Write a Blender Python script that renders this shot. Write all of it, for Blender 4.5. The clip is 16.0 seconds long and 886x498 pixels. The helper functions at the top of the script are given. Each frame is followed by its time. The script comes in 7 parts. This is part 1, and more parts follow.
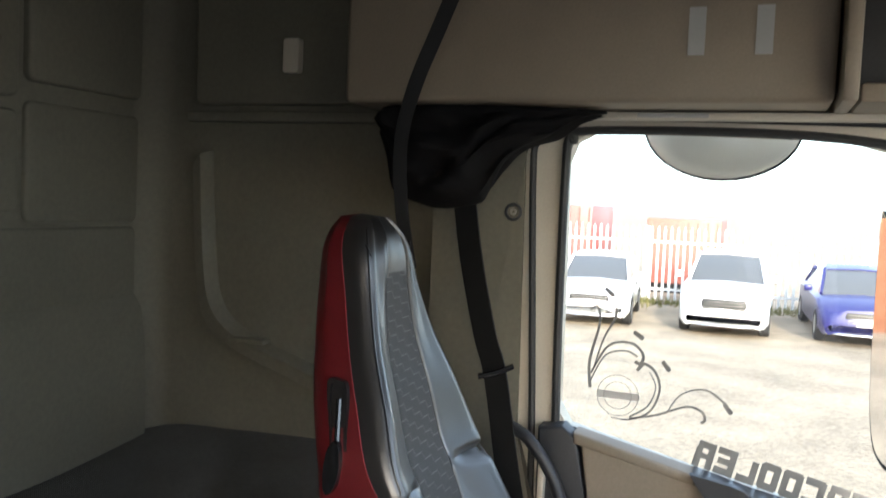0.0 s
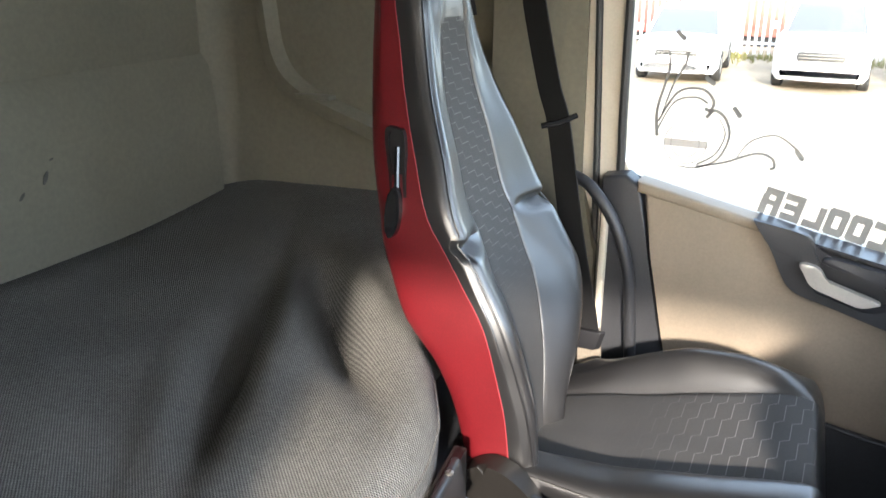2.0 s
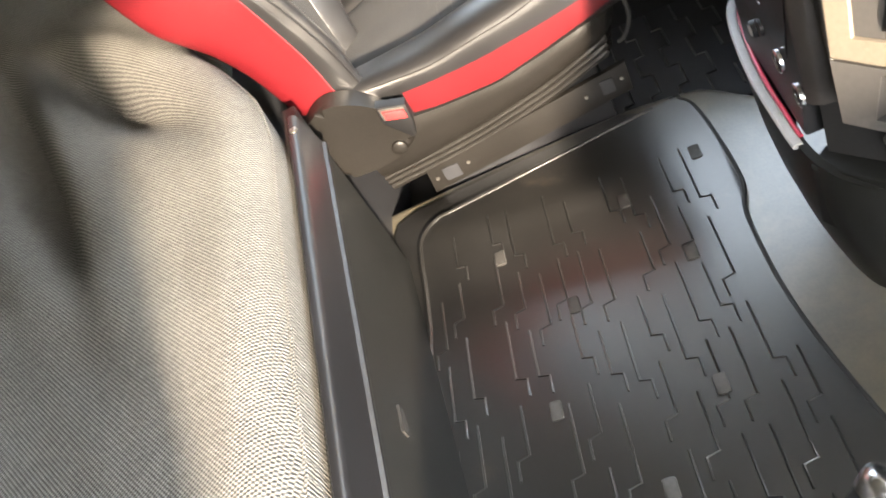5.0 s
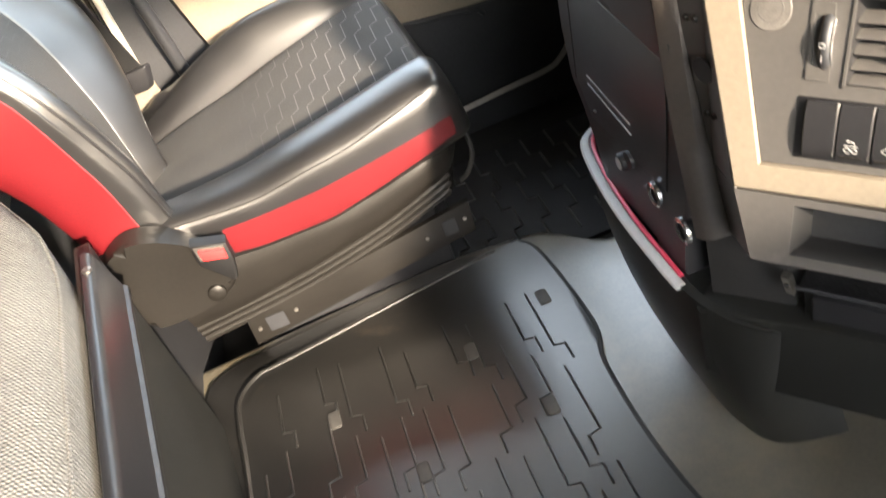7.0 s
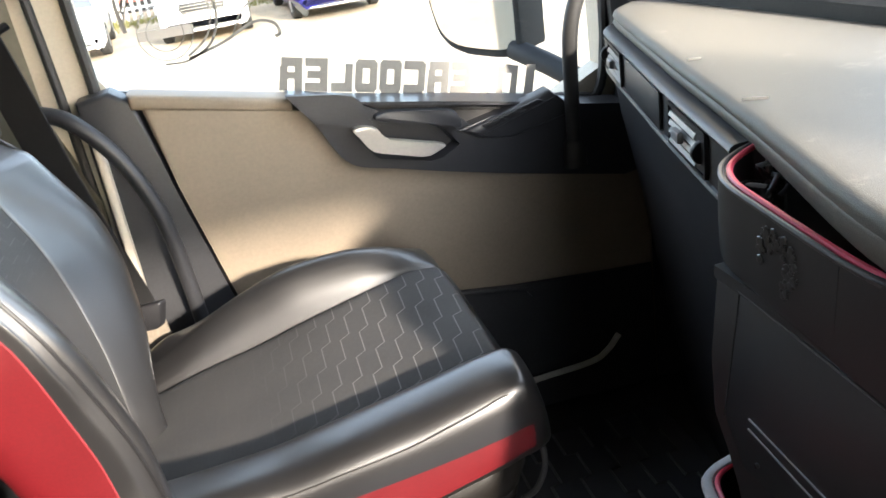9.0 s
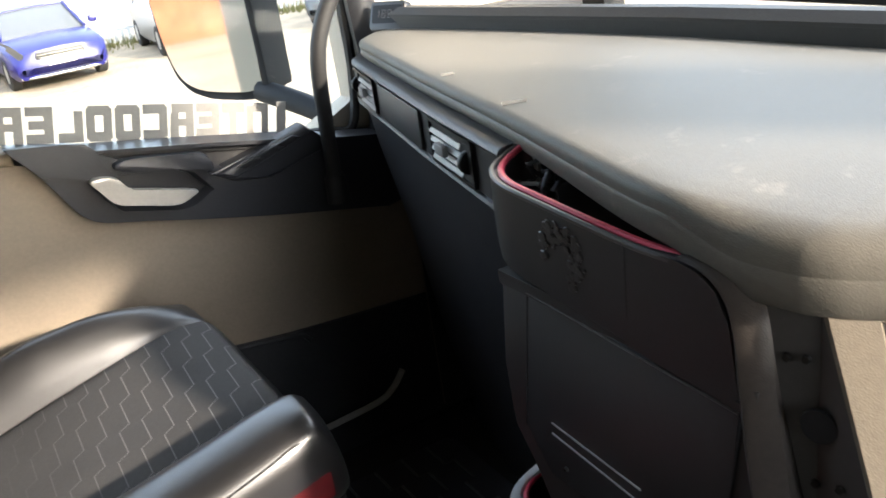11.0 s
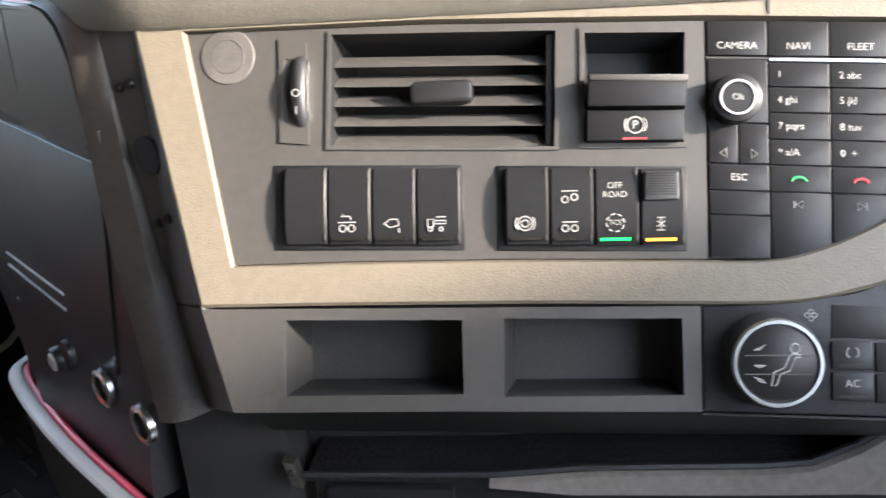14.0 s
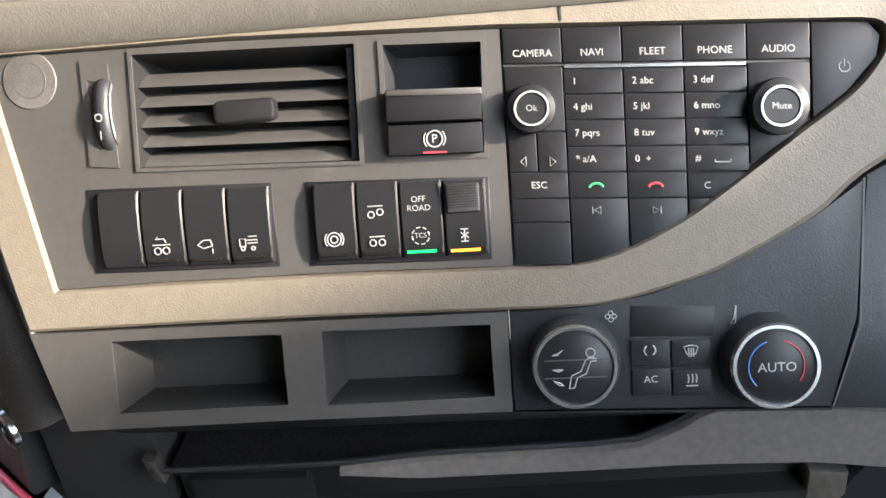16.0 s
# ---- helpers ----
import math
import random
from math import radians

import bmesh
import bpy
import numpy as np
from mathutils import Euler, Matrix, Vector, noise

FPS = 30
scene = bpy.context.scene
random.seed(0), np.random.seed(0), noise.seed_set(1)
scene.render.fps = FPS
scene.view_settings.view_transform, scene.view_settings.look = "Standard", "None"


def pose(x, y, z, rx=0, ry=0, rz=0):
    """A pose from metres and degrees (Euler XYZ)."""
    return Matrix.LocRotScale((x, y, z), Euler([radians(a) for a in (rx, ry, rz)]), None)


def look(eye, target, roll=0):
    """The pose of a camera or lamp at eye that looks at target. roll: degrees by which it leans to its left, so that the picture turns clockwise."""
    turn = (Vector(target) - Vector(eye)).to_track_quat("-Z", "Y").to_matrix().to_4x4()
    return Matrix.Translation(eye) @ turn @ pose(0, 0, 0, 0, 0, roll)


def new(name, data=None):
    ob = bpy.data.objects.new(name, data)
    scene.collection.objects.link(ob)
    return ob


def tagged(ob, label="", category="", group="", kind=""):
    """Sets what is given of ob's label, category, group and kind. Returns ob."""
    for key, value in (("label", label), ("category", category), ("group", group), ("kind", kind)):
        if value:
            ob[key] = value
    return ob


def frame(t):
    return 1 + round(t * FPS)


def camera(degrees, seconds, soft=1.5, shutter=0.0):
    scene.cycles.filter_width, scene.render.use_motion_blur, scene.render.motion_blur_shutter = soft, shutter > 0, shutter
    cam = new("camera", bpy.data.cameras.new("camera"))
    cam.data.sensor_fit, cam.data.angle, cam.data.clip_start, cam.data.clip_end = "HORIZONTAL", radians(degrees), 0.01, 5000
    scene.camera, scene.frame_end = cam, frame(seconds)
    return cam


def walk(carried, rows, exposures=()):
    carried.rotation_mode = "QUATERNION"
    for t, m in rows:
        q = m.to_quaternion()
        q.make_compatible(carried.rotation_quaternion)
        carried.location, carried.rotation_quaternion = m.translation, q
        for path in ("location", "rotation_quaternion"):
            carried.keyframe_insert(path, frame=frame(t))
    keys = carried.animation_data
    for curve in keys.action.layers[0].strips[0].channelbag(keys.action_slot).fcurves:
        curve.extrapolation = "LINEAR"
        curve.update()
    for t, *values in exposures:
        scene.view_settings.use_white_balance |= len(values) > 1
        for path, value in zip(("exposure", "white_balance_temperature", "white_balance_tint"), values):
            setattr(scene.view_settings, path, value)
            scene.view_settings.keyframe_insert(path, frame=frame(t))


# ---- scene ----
cam = camera(54.7, 16.0, shutter=0.3)
PATH = [
    (0, (0.046, 0.013, 1.119), (-0.649, 1.884, 1.004), 2.5),
    (0.5, (0.055, 0.023, 1.109), (-0.701, 1.848, 0.801), 3.2),
    (1, (0.073, 0.023, 1.105), (-0.727, 1.799, 0.651), 2.7),
    (1.5, (0.078, 0.028, 1.1), (-0.736, 1.763, 0.529), 1.7),
    (2, (0.081, 0.027, 1.094), (-0.731, 1.733, 0.439), 0.5),
    (2.5, (0.077, 0.022, 1.082), (-0.715, 1.694, 0.324), -1.5),
    (3, (0.071, 0.015, 1.077), (-0.679, 1.655, 0.212), -7.4),
    (3.5, (0.062, 0.0, 1.056), (-0.586, 1.626, 0.089), -16.1),
    (4, (0.063, -0.009, 1.048), (-0.546, 1.529, -0.075), -24.9),
    (4.2, (0.072, -0.021, 1.045), (-0.559, 1.456, -0.147), -28.3),
    (6.3, (0.038, 0.012, 0.903), (-0.093, 1.413, -0.519), -32.8),
    (6.5, (0.027, 0.041, 0.907), (-0.041, 1.488, -0.471), -29.4),
    (7, (0.001, 0.107, 0.906), (0.062, 1.681, -0.326), -21.4),
    (7.5, (-0.025, 0.175, 0.894), (0.125, 1.863, -0.168), -16.2),
    (8, (-0.053, 0.239, 0.905), (0.141, 1.997, -0.029), -12.0),
    (8.2, (-0.068, 0.259, 0.904), (0.129, 2.041, 0.017), -10.8),
    (10.3, (-0.123, 0.432, 0.88), (0.603, 2.139, 0.132), -8.5),
    (10.5, (-0.118, 0.422, 0.876), (0.657, 2.107, 0.127), -8.9),
    (11, (-0.107, 0.393, 0.85), (0.776, 2.022, 0.098), -8.8),
    (11.5, (-0.105, 0.368, 0.791), (0.866, 1.949, 0.044), -7.3),
    (12, (-0.094, 0.346, 0.735), (0.937, 1.899, 0.011), -5.4),
    (12.5, (-0.078, 0.317, 0.696), (0.982, 1.854, -0.02), -3.6),
    (13, (-0.029, 0.273, 0.675), (1.083, 1.766, -0.056), -3.6),
    (13.5, (0.014, 0.235, 0.664), (1.225, 1.648, -0.069), -3.6),
    (14, (0.052, 0.205, 0.656), (1.343, 1.547, -0.073), -3.8),
    (14.5, (0.083, 0.182, 0.655), (1.437, 1.446, -0.1), -4.0),
    (15, (0.098, 0.157, 0.671), (1.455, 1.389, -0.128), -4.2),
    (15.5, (0.113, 0.147, 0.688), (1.422, 1.377, -0.191), -5.2),
    (16, (0.125, 0.152, 0.705), (1.374, 1.399, -0.236), -6.3),
]
walk(cam, [(t, look(eye, target, roll)) for t, eye, target, roll in PATH],
     [(t, e, k, 10) for t, e, k in ((0.0, 1.35, 5500), (0.5, 1.25, 5500), (1.0, 1.38, 5500), (1.5, 1.80, 5500), (2.5, 2.55, 5600), (4.0, 3.20, 6200), (7.0, 3.00, 6300), (8.0, 2.66, 5700),
                                   (10.5, 1.86, 5850), (12.0, 2.53, 5650), (13.0, 2.92, 5600), (14.0, 2.72, 5650), (16.0, 2.58, 5700))])

# ---- daylight: low winter sun from ahead and the driver's side ----
SUN = Vector((0.31, -0.886, 0.345)).normalized()
world = bpy.data.worlds.new("sky")
scene.world = world
world.use_nodes = True
wn = world.node_tree
sky = wn.nodes.new("ShaderNodeTexSky")
sky.sky_type = "NISHITA"
sky.sun_disc = False
sky.air_density, sky.dust_density, sky.ozone_density = 1.0, 1.5, 0.6
sky.sun_elevation = math.asin(SUN.z)
sky.sun_rotation = math.atan2(SUN.x, SUN.y)
wn.nodes["Background"].inputs["Strength"].default_value = 0.15
wn.links.new(sky.outputs[0], wn.nodes["Background"].inputs[0])
# an even thin white haze over the whole sky
haze, both = wn.nodes.new("ShaderNodeBackground"), wn.nodes.new("ShaderNodeAddShader")
haze.inputs["Color"].default_value, haze.inputs["Strength"].default_value = (1.0, 0.99, 0.97, 1), 0.68
wn.links.new(wn.nodes["Background"].outputs[0], both.inputs[0])
wn.links.new(haze.outputs[0], both.inputs[1])
wn.links.new(both.outputs[0], wn.nodes["World Output"].inputs["Surface"])
sun = new("sun", bpy.data.lights.new("sun", "SUN"))
sun.data.energy, sun.data.angle, sun.data.color = 4.0, radians(2.5), (1.0, 0.81, 0.60)
sun.matrix_world = look(SUN * 20, (0, 0, 0))
# sky light that falls in through the driver's window, behind the camera
door_sky = new("doorway_daylight", bpy.data.lights.new("doorway_daylight", "AREA"))
door_sky.data.shape, door_sky.data.size, door_sky.data.size_y = "RECTANGLE", 0.42, 0.75
door_sky.data.energy, door_sky.data.color = 0.85, (1.0, 0.97, 0.92)
door_sky.matrix_world = look((0.16, -0.49, 0.92), (-0.6, 0.9, 0.42))
# sky light that falls steeply in through the upper windscreen
screen_sky = new("windscreen_daylight", bpy.data.lights.new("windscreen_daylight", "AREA"))
screen_sky.data.shape, screen_sky.data.size, screen_sky.data.size_y = "RECTANGLE", 1.9, 0.40
screen_sky.data.energy, screen_sky.data.color = 3.5, (1.0, 0.985, 0.955)
screen_sky.matrix_world = look((0.84, 0.62, 1.28), (0.45, 0.62, 0.20))


# ---- building tools ----
def V(*a):
    return Vector(a)


def pch(xs, ys, x):
    """Smooth interpolation through a few stations."""
    xs, ys = list(xs), list(ys)
    if x <= xs[0]:
        return ys[0]
    if x >= xs[-1]:
        return ys[-1]
    d = [(ys[i + 1] - ys[i]) / (xs[i + 1] - xs[i]) for i in range(len(xs) - 1)]
    m = [d[0]] + [0 if d[i - 1] * d[i] <= 0 else 2 * d[i - 1] * d[i] / (d[i - 1] + d[i]) for i in range(1, len(d))] + [d[-1]]
    i = max(k for k in range(len(xs) - 1) if xs[k] <= x)
    h = xs[i + 1] - xs[i]
    t = (x - xs[i]) / h
    return ((2 * t**3 - 3 * t**2 + 1) * ys[i] + (t**3 - 2 * t**2 + t) * h * m[i]
            + (-2 * t**3 + 3 * t**2) * ys[i + 1] + (t**3 - t**2) * h * m[i + 1])


def crom(pts, n, closed=False):
    """Catmull-Rom curve through points, n steps a span."""
    pts = [Vector(p) for p in pts]
    k = len(pts)
    out = []
    for i in range(k if closed else k - 1):
        if closed:
            a, b, c, d = (pts[(i + j) % k] for j in (-1, 0, 1, 2))
        else:
            a, b, c, d = pts[max(i - 1, 0)], pts[i], pts[i + 1], pts[min(i + 2, k - 1)]
        for s in range(n):
            t = s / n
            out.append(0.5 * (2 * b + (c - a) * t + (2 * a - 5 * b + 4 * c - d) * t * t + (3 * b - a - 3 * c + d) * t**3))
    if not closed:
        out.append(pts[-1].copy())
    return out


def link(name, bm, mat, smooth=40):
    me = bpy.data.meshes.new(name)
    bmesh.ops.recalc_face_normals(bm, faces=bm.faces)
    bm.to_mesh(me)
    bm.free()
    if mat is not None:
        me.materials.append(mat)
    for p in me.polygons:
        p.use_smooth = smooth > 0
    if smooth > 0:
        me.set_sharp_from_angle(angle=radians(smooth))
    return new(name, me)


def thing(name, label, category, at=(0, 0, 0), group="", kind=""):
    ob = new(name)
    ob.empty_display_size = 0.05
    ob.matrix_world = Matrix.Translation(at)
    ob.matrix_basis = Matrix.Translation(at)
    return tagged(ob, label, category, group, kind)


def part(name, bm, mat, parent, label="", smooth=40):
    ob = link(name, bm, mat, smooth)
    ob.parent = parent
    if parent.parent is None:
        ob.matrix_parent_inverse = parent.matrix_basis.inverted()
    return tagged(ob, label)


def solo(name, bm, mat, label, category, group="", kind="", smooth=40):
    return tagged(link(name, bm, mat, smooth), label, category, group, kind)


def bev(bm, geom_edges, w, seg=2):
    if w > 0:
        bmesh.ops.bevel(bm, geom=geom_edges, offset=w, segments=seg, profile=0.5, affect="EDGES", clamp_overlap=True)


def box(x0, x1, y0, y1, z0, z1, w=0.0, seg=2, bm=None):
    b = bmesh.new()
    bmesh.ops.create_cube(b, size=1, matrix=Matrix.Translation(((x0 + x1) / 2, (y0 + y1) / 2, (z0 + z1) / 2)) @ Matrix.Diagonal((abs(x1 - x0), abs(y1 - y0), abs(z1 - z0), 1)))
    bev(b, b.edges[:], w, seg)
    return merged(bm, b)


def merged(bm, b):
    if bm is None:
        return b
    me = bpy.data.meshes.new("tmp")
    b.to_mesh(me)
    b.free()
    bm.from_mesh(me)
    bpy.data.meshes.remove(me)
    return bm


def prism(pts, f, w0, w1, bevel=0.0, seg=2, bm=None):
    """A polygon (u, v) extruded from w0 to w1; f(u, v, w) gives the place."""
    b = bmesh.new()
    lo = [b.verts.new(f(u, v, w0)) for u, v in pts]
    hi = [b.verts.new(f(u, v, w1)) for u, v in pts]
    n = len(pts)
    b.faces.new(lo)
    b.faces.new(hi[::-1])
    for i in range(n):
        b.faces.new((lo[i], hi[i], hi[(i + 1) % n], lo[(i + 1) % n]))
    if bevel > 0:
        es = [e for e in b.edges if len(e.link_faces) == 2 and (e.verts[0] in hi) and (e.verts[1] in hi)]
        bev(b, es, bevel, seg)
    return merged(bm, b)


def plate_holes(outer, holes, f, w0, w1):
    """A flat plate with openings right through it."""
    b = bmesh.new()
    edges = []
    for loop in [outer] + holes:
        vs = [b.verts.new((u, v, w1)) for u, v in loop]
        edges += [b.edges.new((p, q)) for p, q in zip(vs, vs[1:] + vs[:1])]
    bmesh.ops.triangle_fill(b, use_beauty=True, use_dissolve=False, edges=edges)
    got = bmesh.ops.extrude_face_region(b, geom=b.faces[:])
    for v in got["geom"]:
        if isinstance(v, bmesh.types.BMVert):
            v.co.z = w0
    for v in b.verts:
        v.co = f(v.co.x, v.co.y, v.co.z)
    bmesh.ops.recalc_face_normals(b, faces=b.faces[:])
    return b


def well(mouth, back, f, w0, w1):
    """The walls and back of a recess, as a thin open box."""
    b = bmesh.new()
    n = len(mouth)
    loops = [[b.verts.new(f(u, v, w)) for u, v in q] for q, w in ((mouth, w0), (back, w1))]
    for k in range(n):
        b.faces.new((loops[0][k], loops[0][(k + 1) % n], loops[1][(k + 1) % n], loops[1][k]))
    b.faces.new(loops[1])
    return b


def rrect(u0, u1, v0, v1, r, n=4):
    out = []
    for cu, cv, a0 in ((u1 - r, v1 - r, 0), (u0 + r, v1 - r, 90), (u0 + r, v0 + r, 180), (u1 - r, v0 + r, 270)):
        for i in range(n + 1):
            a = radians(a0 + 90 * i / n)
            out.append((cu + r * math.cos(a), cv + r * math.sin(a)))
    return out


def ring(pts_out, pts_in, f, w0, w1, bm=None):
    """A frame between two outlines of equal count, from w0 to w1."""
    b = bmesh.new()
    n = len(pts_out)
    rows = [[b.verts.new(f(u, v, w)) for u, v in p] for p, w in ((pts_out, w0), (pts_out, w1), (pts_in, w1), (pts_in, w0))]
    for k in range(4):
        r, q = rows[k], rows[(k + 1) % 4]
        for i in range(n):
            b.faces.new((r[i], r[(i + 1) % n], q[(i + 1) % n], q[i]))
    return merged(bm, b)


def loft(rows, closed=True, caps=True, bm=None):
    b = bmesh.new()
    vs = [[b.verts.new(p) for p in r] for r in rows]
    n = len(rows[0])
    for a, c in zip(vs, vs[1:]):
        for i in range(n if closed else n - 1):
            b.faces.new((a[i], a[(i + 1) % n], c[(i + 1) % n], c[i]))
    if caps and closed:
        b.faces.new(vs[0][::-1])
        b.faces.new(vs[-1])
    return merged(bm, b)


def sheet(rows, thick, direction=None, bm=None):
    """A grid of points given thickness along a direction, or along the normals."""
    b = bmesh.new()
    nr, nc = len(rows), len(rows[0])
    top = [[b.verts.new(p) for p in r] for r in rows]
    for i in range(nr - 1):
        for j in range(nc - 1):
            b.faces.new((top[i][j], top[i][j + 1], top[i + 1][j + 1], top[i + 1][j]))
    b.normal_update()
    low = [[b.verts.new(v.co + (Vector(direction) * thick if direction else v.normal * thick)) for v in r] for r in top]
    for i in range(nr - 1):
        for j in range(nc - 1):
            b.faces.new((low[i][j], low[i + 1][j], low[i + 1][j + 1], low[i][j + 1]))
    rim = [(0, j) for j in range(nc)] + [(i, nc - 1) for i in range(1, nr)] + [(nr - 1, j) for j in range(nc - 2, -1, -1)] + [(i, 0) for i in range(nr - 2, 0, -1)]
    for (a, c), (d, e) in zip(rim, rim[1:] + rim[:1]):
        b.faces.new((top[a][c], top[d][e], low[d][e], low[a][c]))
    return merged(bm, b)


def tube(pts, r, n=10, closed=False, bm=None, flat=1.0):
    b = bmesh.new()
    pts = [Vector(p) for p in pts]
    k = len(pts)
    rad = r if callable(r) else (lambda t: r)
    rows = []
    side = None
    for i, p in enumerate(pts):
        a = pts[(i - 1) % k] if closed else pts[max(i - 1, 0)]
        c = pts[(i + 1) % k] if closed else pts[min(i + 1, k - 1)]
        t = (c - a).normalized()
        if side is None:
            side = t.cross(Vector((0, 0, 1)))
            if side.length < 0.2:
                side = t.cross(Vector((1, 0, 0)))
        side = (side - t * side.dot(t)).normalized()
        up = side.cross(t)
        rr = rad(i / max(k - 1, 1))
        rows.append([b.verts.new(p + rr * (math.cos(2 * math.pi * j / n) * side + flat * math.sin(2 * math.pi * j / n) * up)) for j in range(n)])
    for i in range(k if closed else k - 1):
        q, s = rows[i], rows[(i + 1) % k]
        for j in range(n):
            b.faces.new((q[j], q[(j + 1) % n], s[(j + 1) % n], s[j]))
    if not closed:
        b.faces.new(rows[0][::-1])
        b.faces.new(rows[-1])
    return merged(bm, b)


def band(pts, width_dir, width, thick, bm=None):
    """A flat strap along points: width_dir(i) is the direction of its width."""
    rows = []
    pts = [Vector(p) for p in pts]
    for i, p in enumerate(pts):
        t = (pts[min(i + 1, len(pts) - 1)] - pts[max(i - 1, 0)]).normalized()
        wd = Vector(width_dir(i) if callable(width_dir) else width_dir)
        wd = (wd - t * wd.dot(t)).normalized()
        nn = wd.cross(t)
        rows.append([p + wd * width / 2 * a + nn * thick / 2 * c for a, c in ((-1, -1), (1, -1), (1, 1), (-1, 1))])
    return loft(rows, bm=bm)


def lathe(profile, origin, axis, n=24, bm=None):
    """Rings of (radius, height) round an axis."""
    b = bmesh.new()
    ax = Vector(axis).normalized()
    s = ax.cross(Vector((0, 0, 1)))
    if s.length < 0.1:
        s = ax.cross(Vector((1, 0, 0)))
    s.normalize()
    u = ax.cross(s)
    o = Vector(origin)
    rows = []
    for r, h in profile:
        if r < 1e-6:
            rows.append([b.verts.new(o + ax * h)])
        else:
            rows.append([b.verts.new(o + ax * h + r * (math.cos(2 * math.pi * i / n) * s + math.sin(2 * math.pi * i / n) * u)) for i in range(n)])
    for a, c in zip(rows, rows[1:]):
        for i in range(n):
            j = (i + 1) % n
            if len(a) == 1 and len(c) == 1:
                continue
            if len(a) == 1:
                b.faces.new((a[0], c[j], c[i]))
            elif len(c) == 1:
                b.faces.new((a[i], a[j], c[0]))
            else:
                b.faces.new((a[i], a[j], c[j], c[i]))
    return merged(bm, b)


def writing(text, f, u, v, w, size, mat, parent, label="", align="CENTER", stretch=1.0, name="lettering"):
    """Flat letters of the built-in font laid on a surface frame f(u, v, w)."""
    cu = bpy.data.curves.new("text", "FONT")
    cu.body, cu.size, cu.align_x, cu.align_y, cu.extrude = text, size, align, "CENTER", 0.0
    cu.resolution_u = 3
    ob = bpy.data.objects.new("text", cu)
    scene.collection.objects.link(ob)
    dg = bpy.context.evaluated_depsgraph_get()
    me = bpy.data.meshes.new_from_object(ob.evaluated_get(dg))
    bpy.data.objects.remove(ob)
    bm = bmesh.new()
    bm.from_mesh(me)
    bpy.data.meshes.remove(me)
    for q in bm.verts:
        q.co = f(u + q.co.x * stretch, v + q.co.y, w)
    got = part(name, bm, mat, parent, label, smooth=0)
    return got


# ---- materials ----
def mat(name, base, rough=0.5, metal=0.0, var=0.12, scale=9.0, grain=0.0, gscale=900.0, dirt=None, spec=0.5, coat=0.0, coat_rough=0.03, rvar=0.08, blotch=0.5):
    """Principled surface with two scales of tone, and a fine relief."""
    m = bpy.data.materials.new(name)
    m.use_nodes = True
    n, l = m.node_tree.nodes, m.node_tree.links
    p = n["Principled BSDF"]
    tc = n.new("ShaderNodeTexCoord")
    big, small = n.new("ShaderNodeTexNoise"), n.new("ShaderNodeTexNoise")
    big.inputs["Scale"].default_value, big.inputs["Detail"].default_value = scale, 5
    small.inputs["Scale"].default_value, small.inputs["Detail"].default_value = scale * 23, 3
    l.new(tc.outputs["Object"], big.inputs["Vector"])
    l.new(tc.outputs["Object"], small.inputs["Vector"])
    mix = n.new("ShaderNodeMath")
    mix.operation = "MULTIPLY_ADD"
    l.new(small.outputs["Fac"], mix.inputs[0])
    mix.inputs[1].default_value = 1 - blotch
    mul = n.new("ShaderNodeMath")
    mul.operation = "MULTIPLY"
    l.new(big.outputs["Fac"], mul.inputs[0])
    mul.inputs[1].default_value = blotch
    l.new(mul.outputs[0], mix.inputs[2])
    ramp = n.new("ShaderNodeValToRGB")
    lo = [c * (1 - 2.2 * var) for c in base]
    hi = [min(1, c * (1 + 2.2 * var)) for c in base]
    ramp.color_ramp.elements[0].position, ramp.color_ramp.elements[1].position = 0.3, 0.7
    ramp.color_ramp.elements[0].color, ramp.color_ramp.elements[1].color = (*[max(c, 0) for c in lo], 1), (*hi, 1)
    l.new(mix.outputs[0], ramp.inputs[0])
    col = ramp.outputs[0]
    if dirt:
        mk = n.new("ShaderNodeTexNoise")
        mk.inputs["Scale"].default_value, mk.inputs["Detail"].default_value, mk.inputs["Roughness"].default_value = dirt[1], 6, 0.7
        l.new(tc.outputs["Object"], mk.inputs["Vector"])
        st = n.new("ShaderNodeMapRange")
        st.inputs["From Min"].default_value, st.inputs["From Max"].default_value = dirt[2], dirt[2] + 0.12
        st.inputs["To Max"].default_value = dirt[3]
        l.new(mk.outputs["Fac"], st.inputs["Value"])
        mx = n.new("ShaderNodeMix")
        mx.data_type = "RGBA"
        mx.inputs["B"].default_value = (*dirt[0], 1)
        l.new(st.outputs[0], mx.inputs["Factor"])
        l.new(col, mx.inputs["A"])
        col = mx.outputs["Result"]
    l.new(col, p.inputs["Base Color"])
    rr = n.new("ShaderNodeMapRange")
    rr.inputs["To Min"].default_value, rr.inputs["To Max"].default_value = max(rough - rvar, 0.02), min(rough + rvar, 1)
    l.new(mix.outputs[0], rr.inputs["Value"])
    l.new(rr.outputs[0], p.inputs["Roughness"])
    p.inputs["Metallic"].default_value = metal
    p.inputs["Specular IOR Level"].default_value = spec
    p.inputs["Coat Weight"].default_value, p.inputs["Coat Roughness"].default_value = coat, coat_rough
    if grain > 0:
        g = n.new("ShaderNodeTexVoronoi")
        g.inputs["Scale"].default_value = gscale
        l.new(tc.outputs["Object"], g.inputs["Vector"])
        bp = n.new("ShaderNodeBump")
        bp.inputs["Strength"].default_value, bp.inputs["Distance"].default_value = grain, 0.3 / gscale
        l.new(g.outputs["Distance"], bp.inputs["Height"])
        l.new(bp.outputs[0], p.inputs["Normal"])
    return m


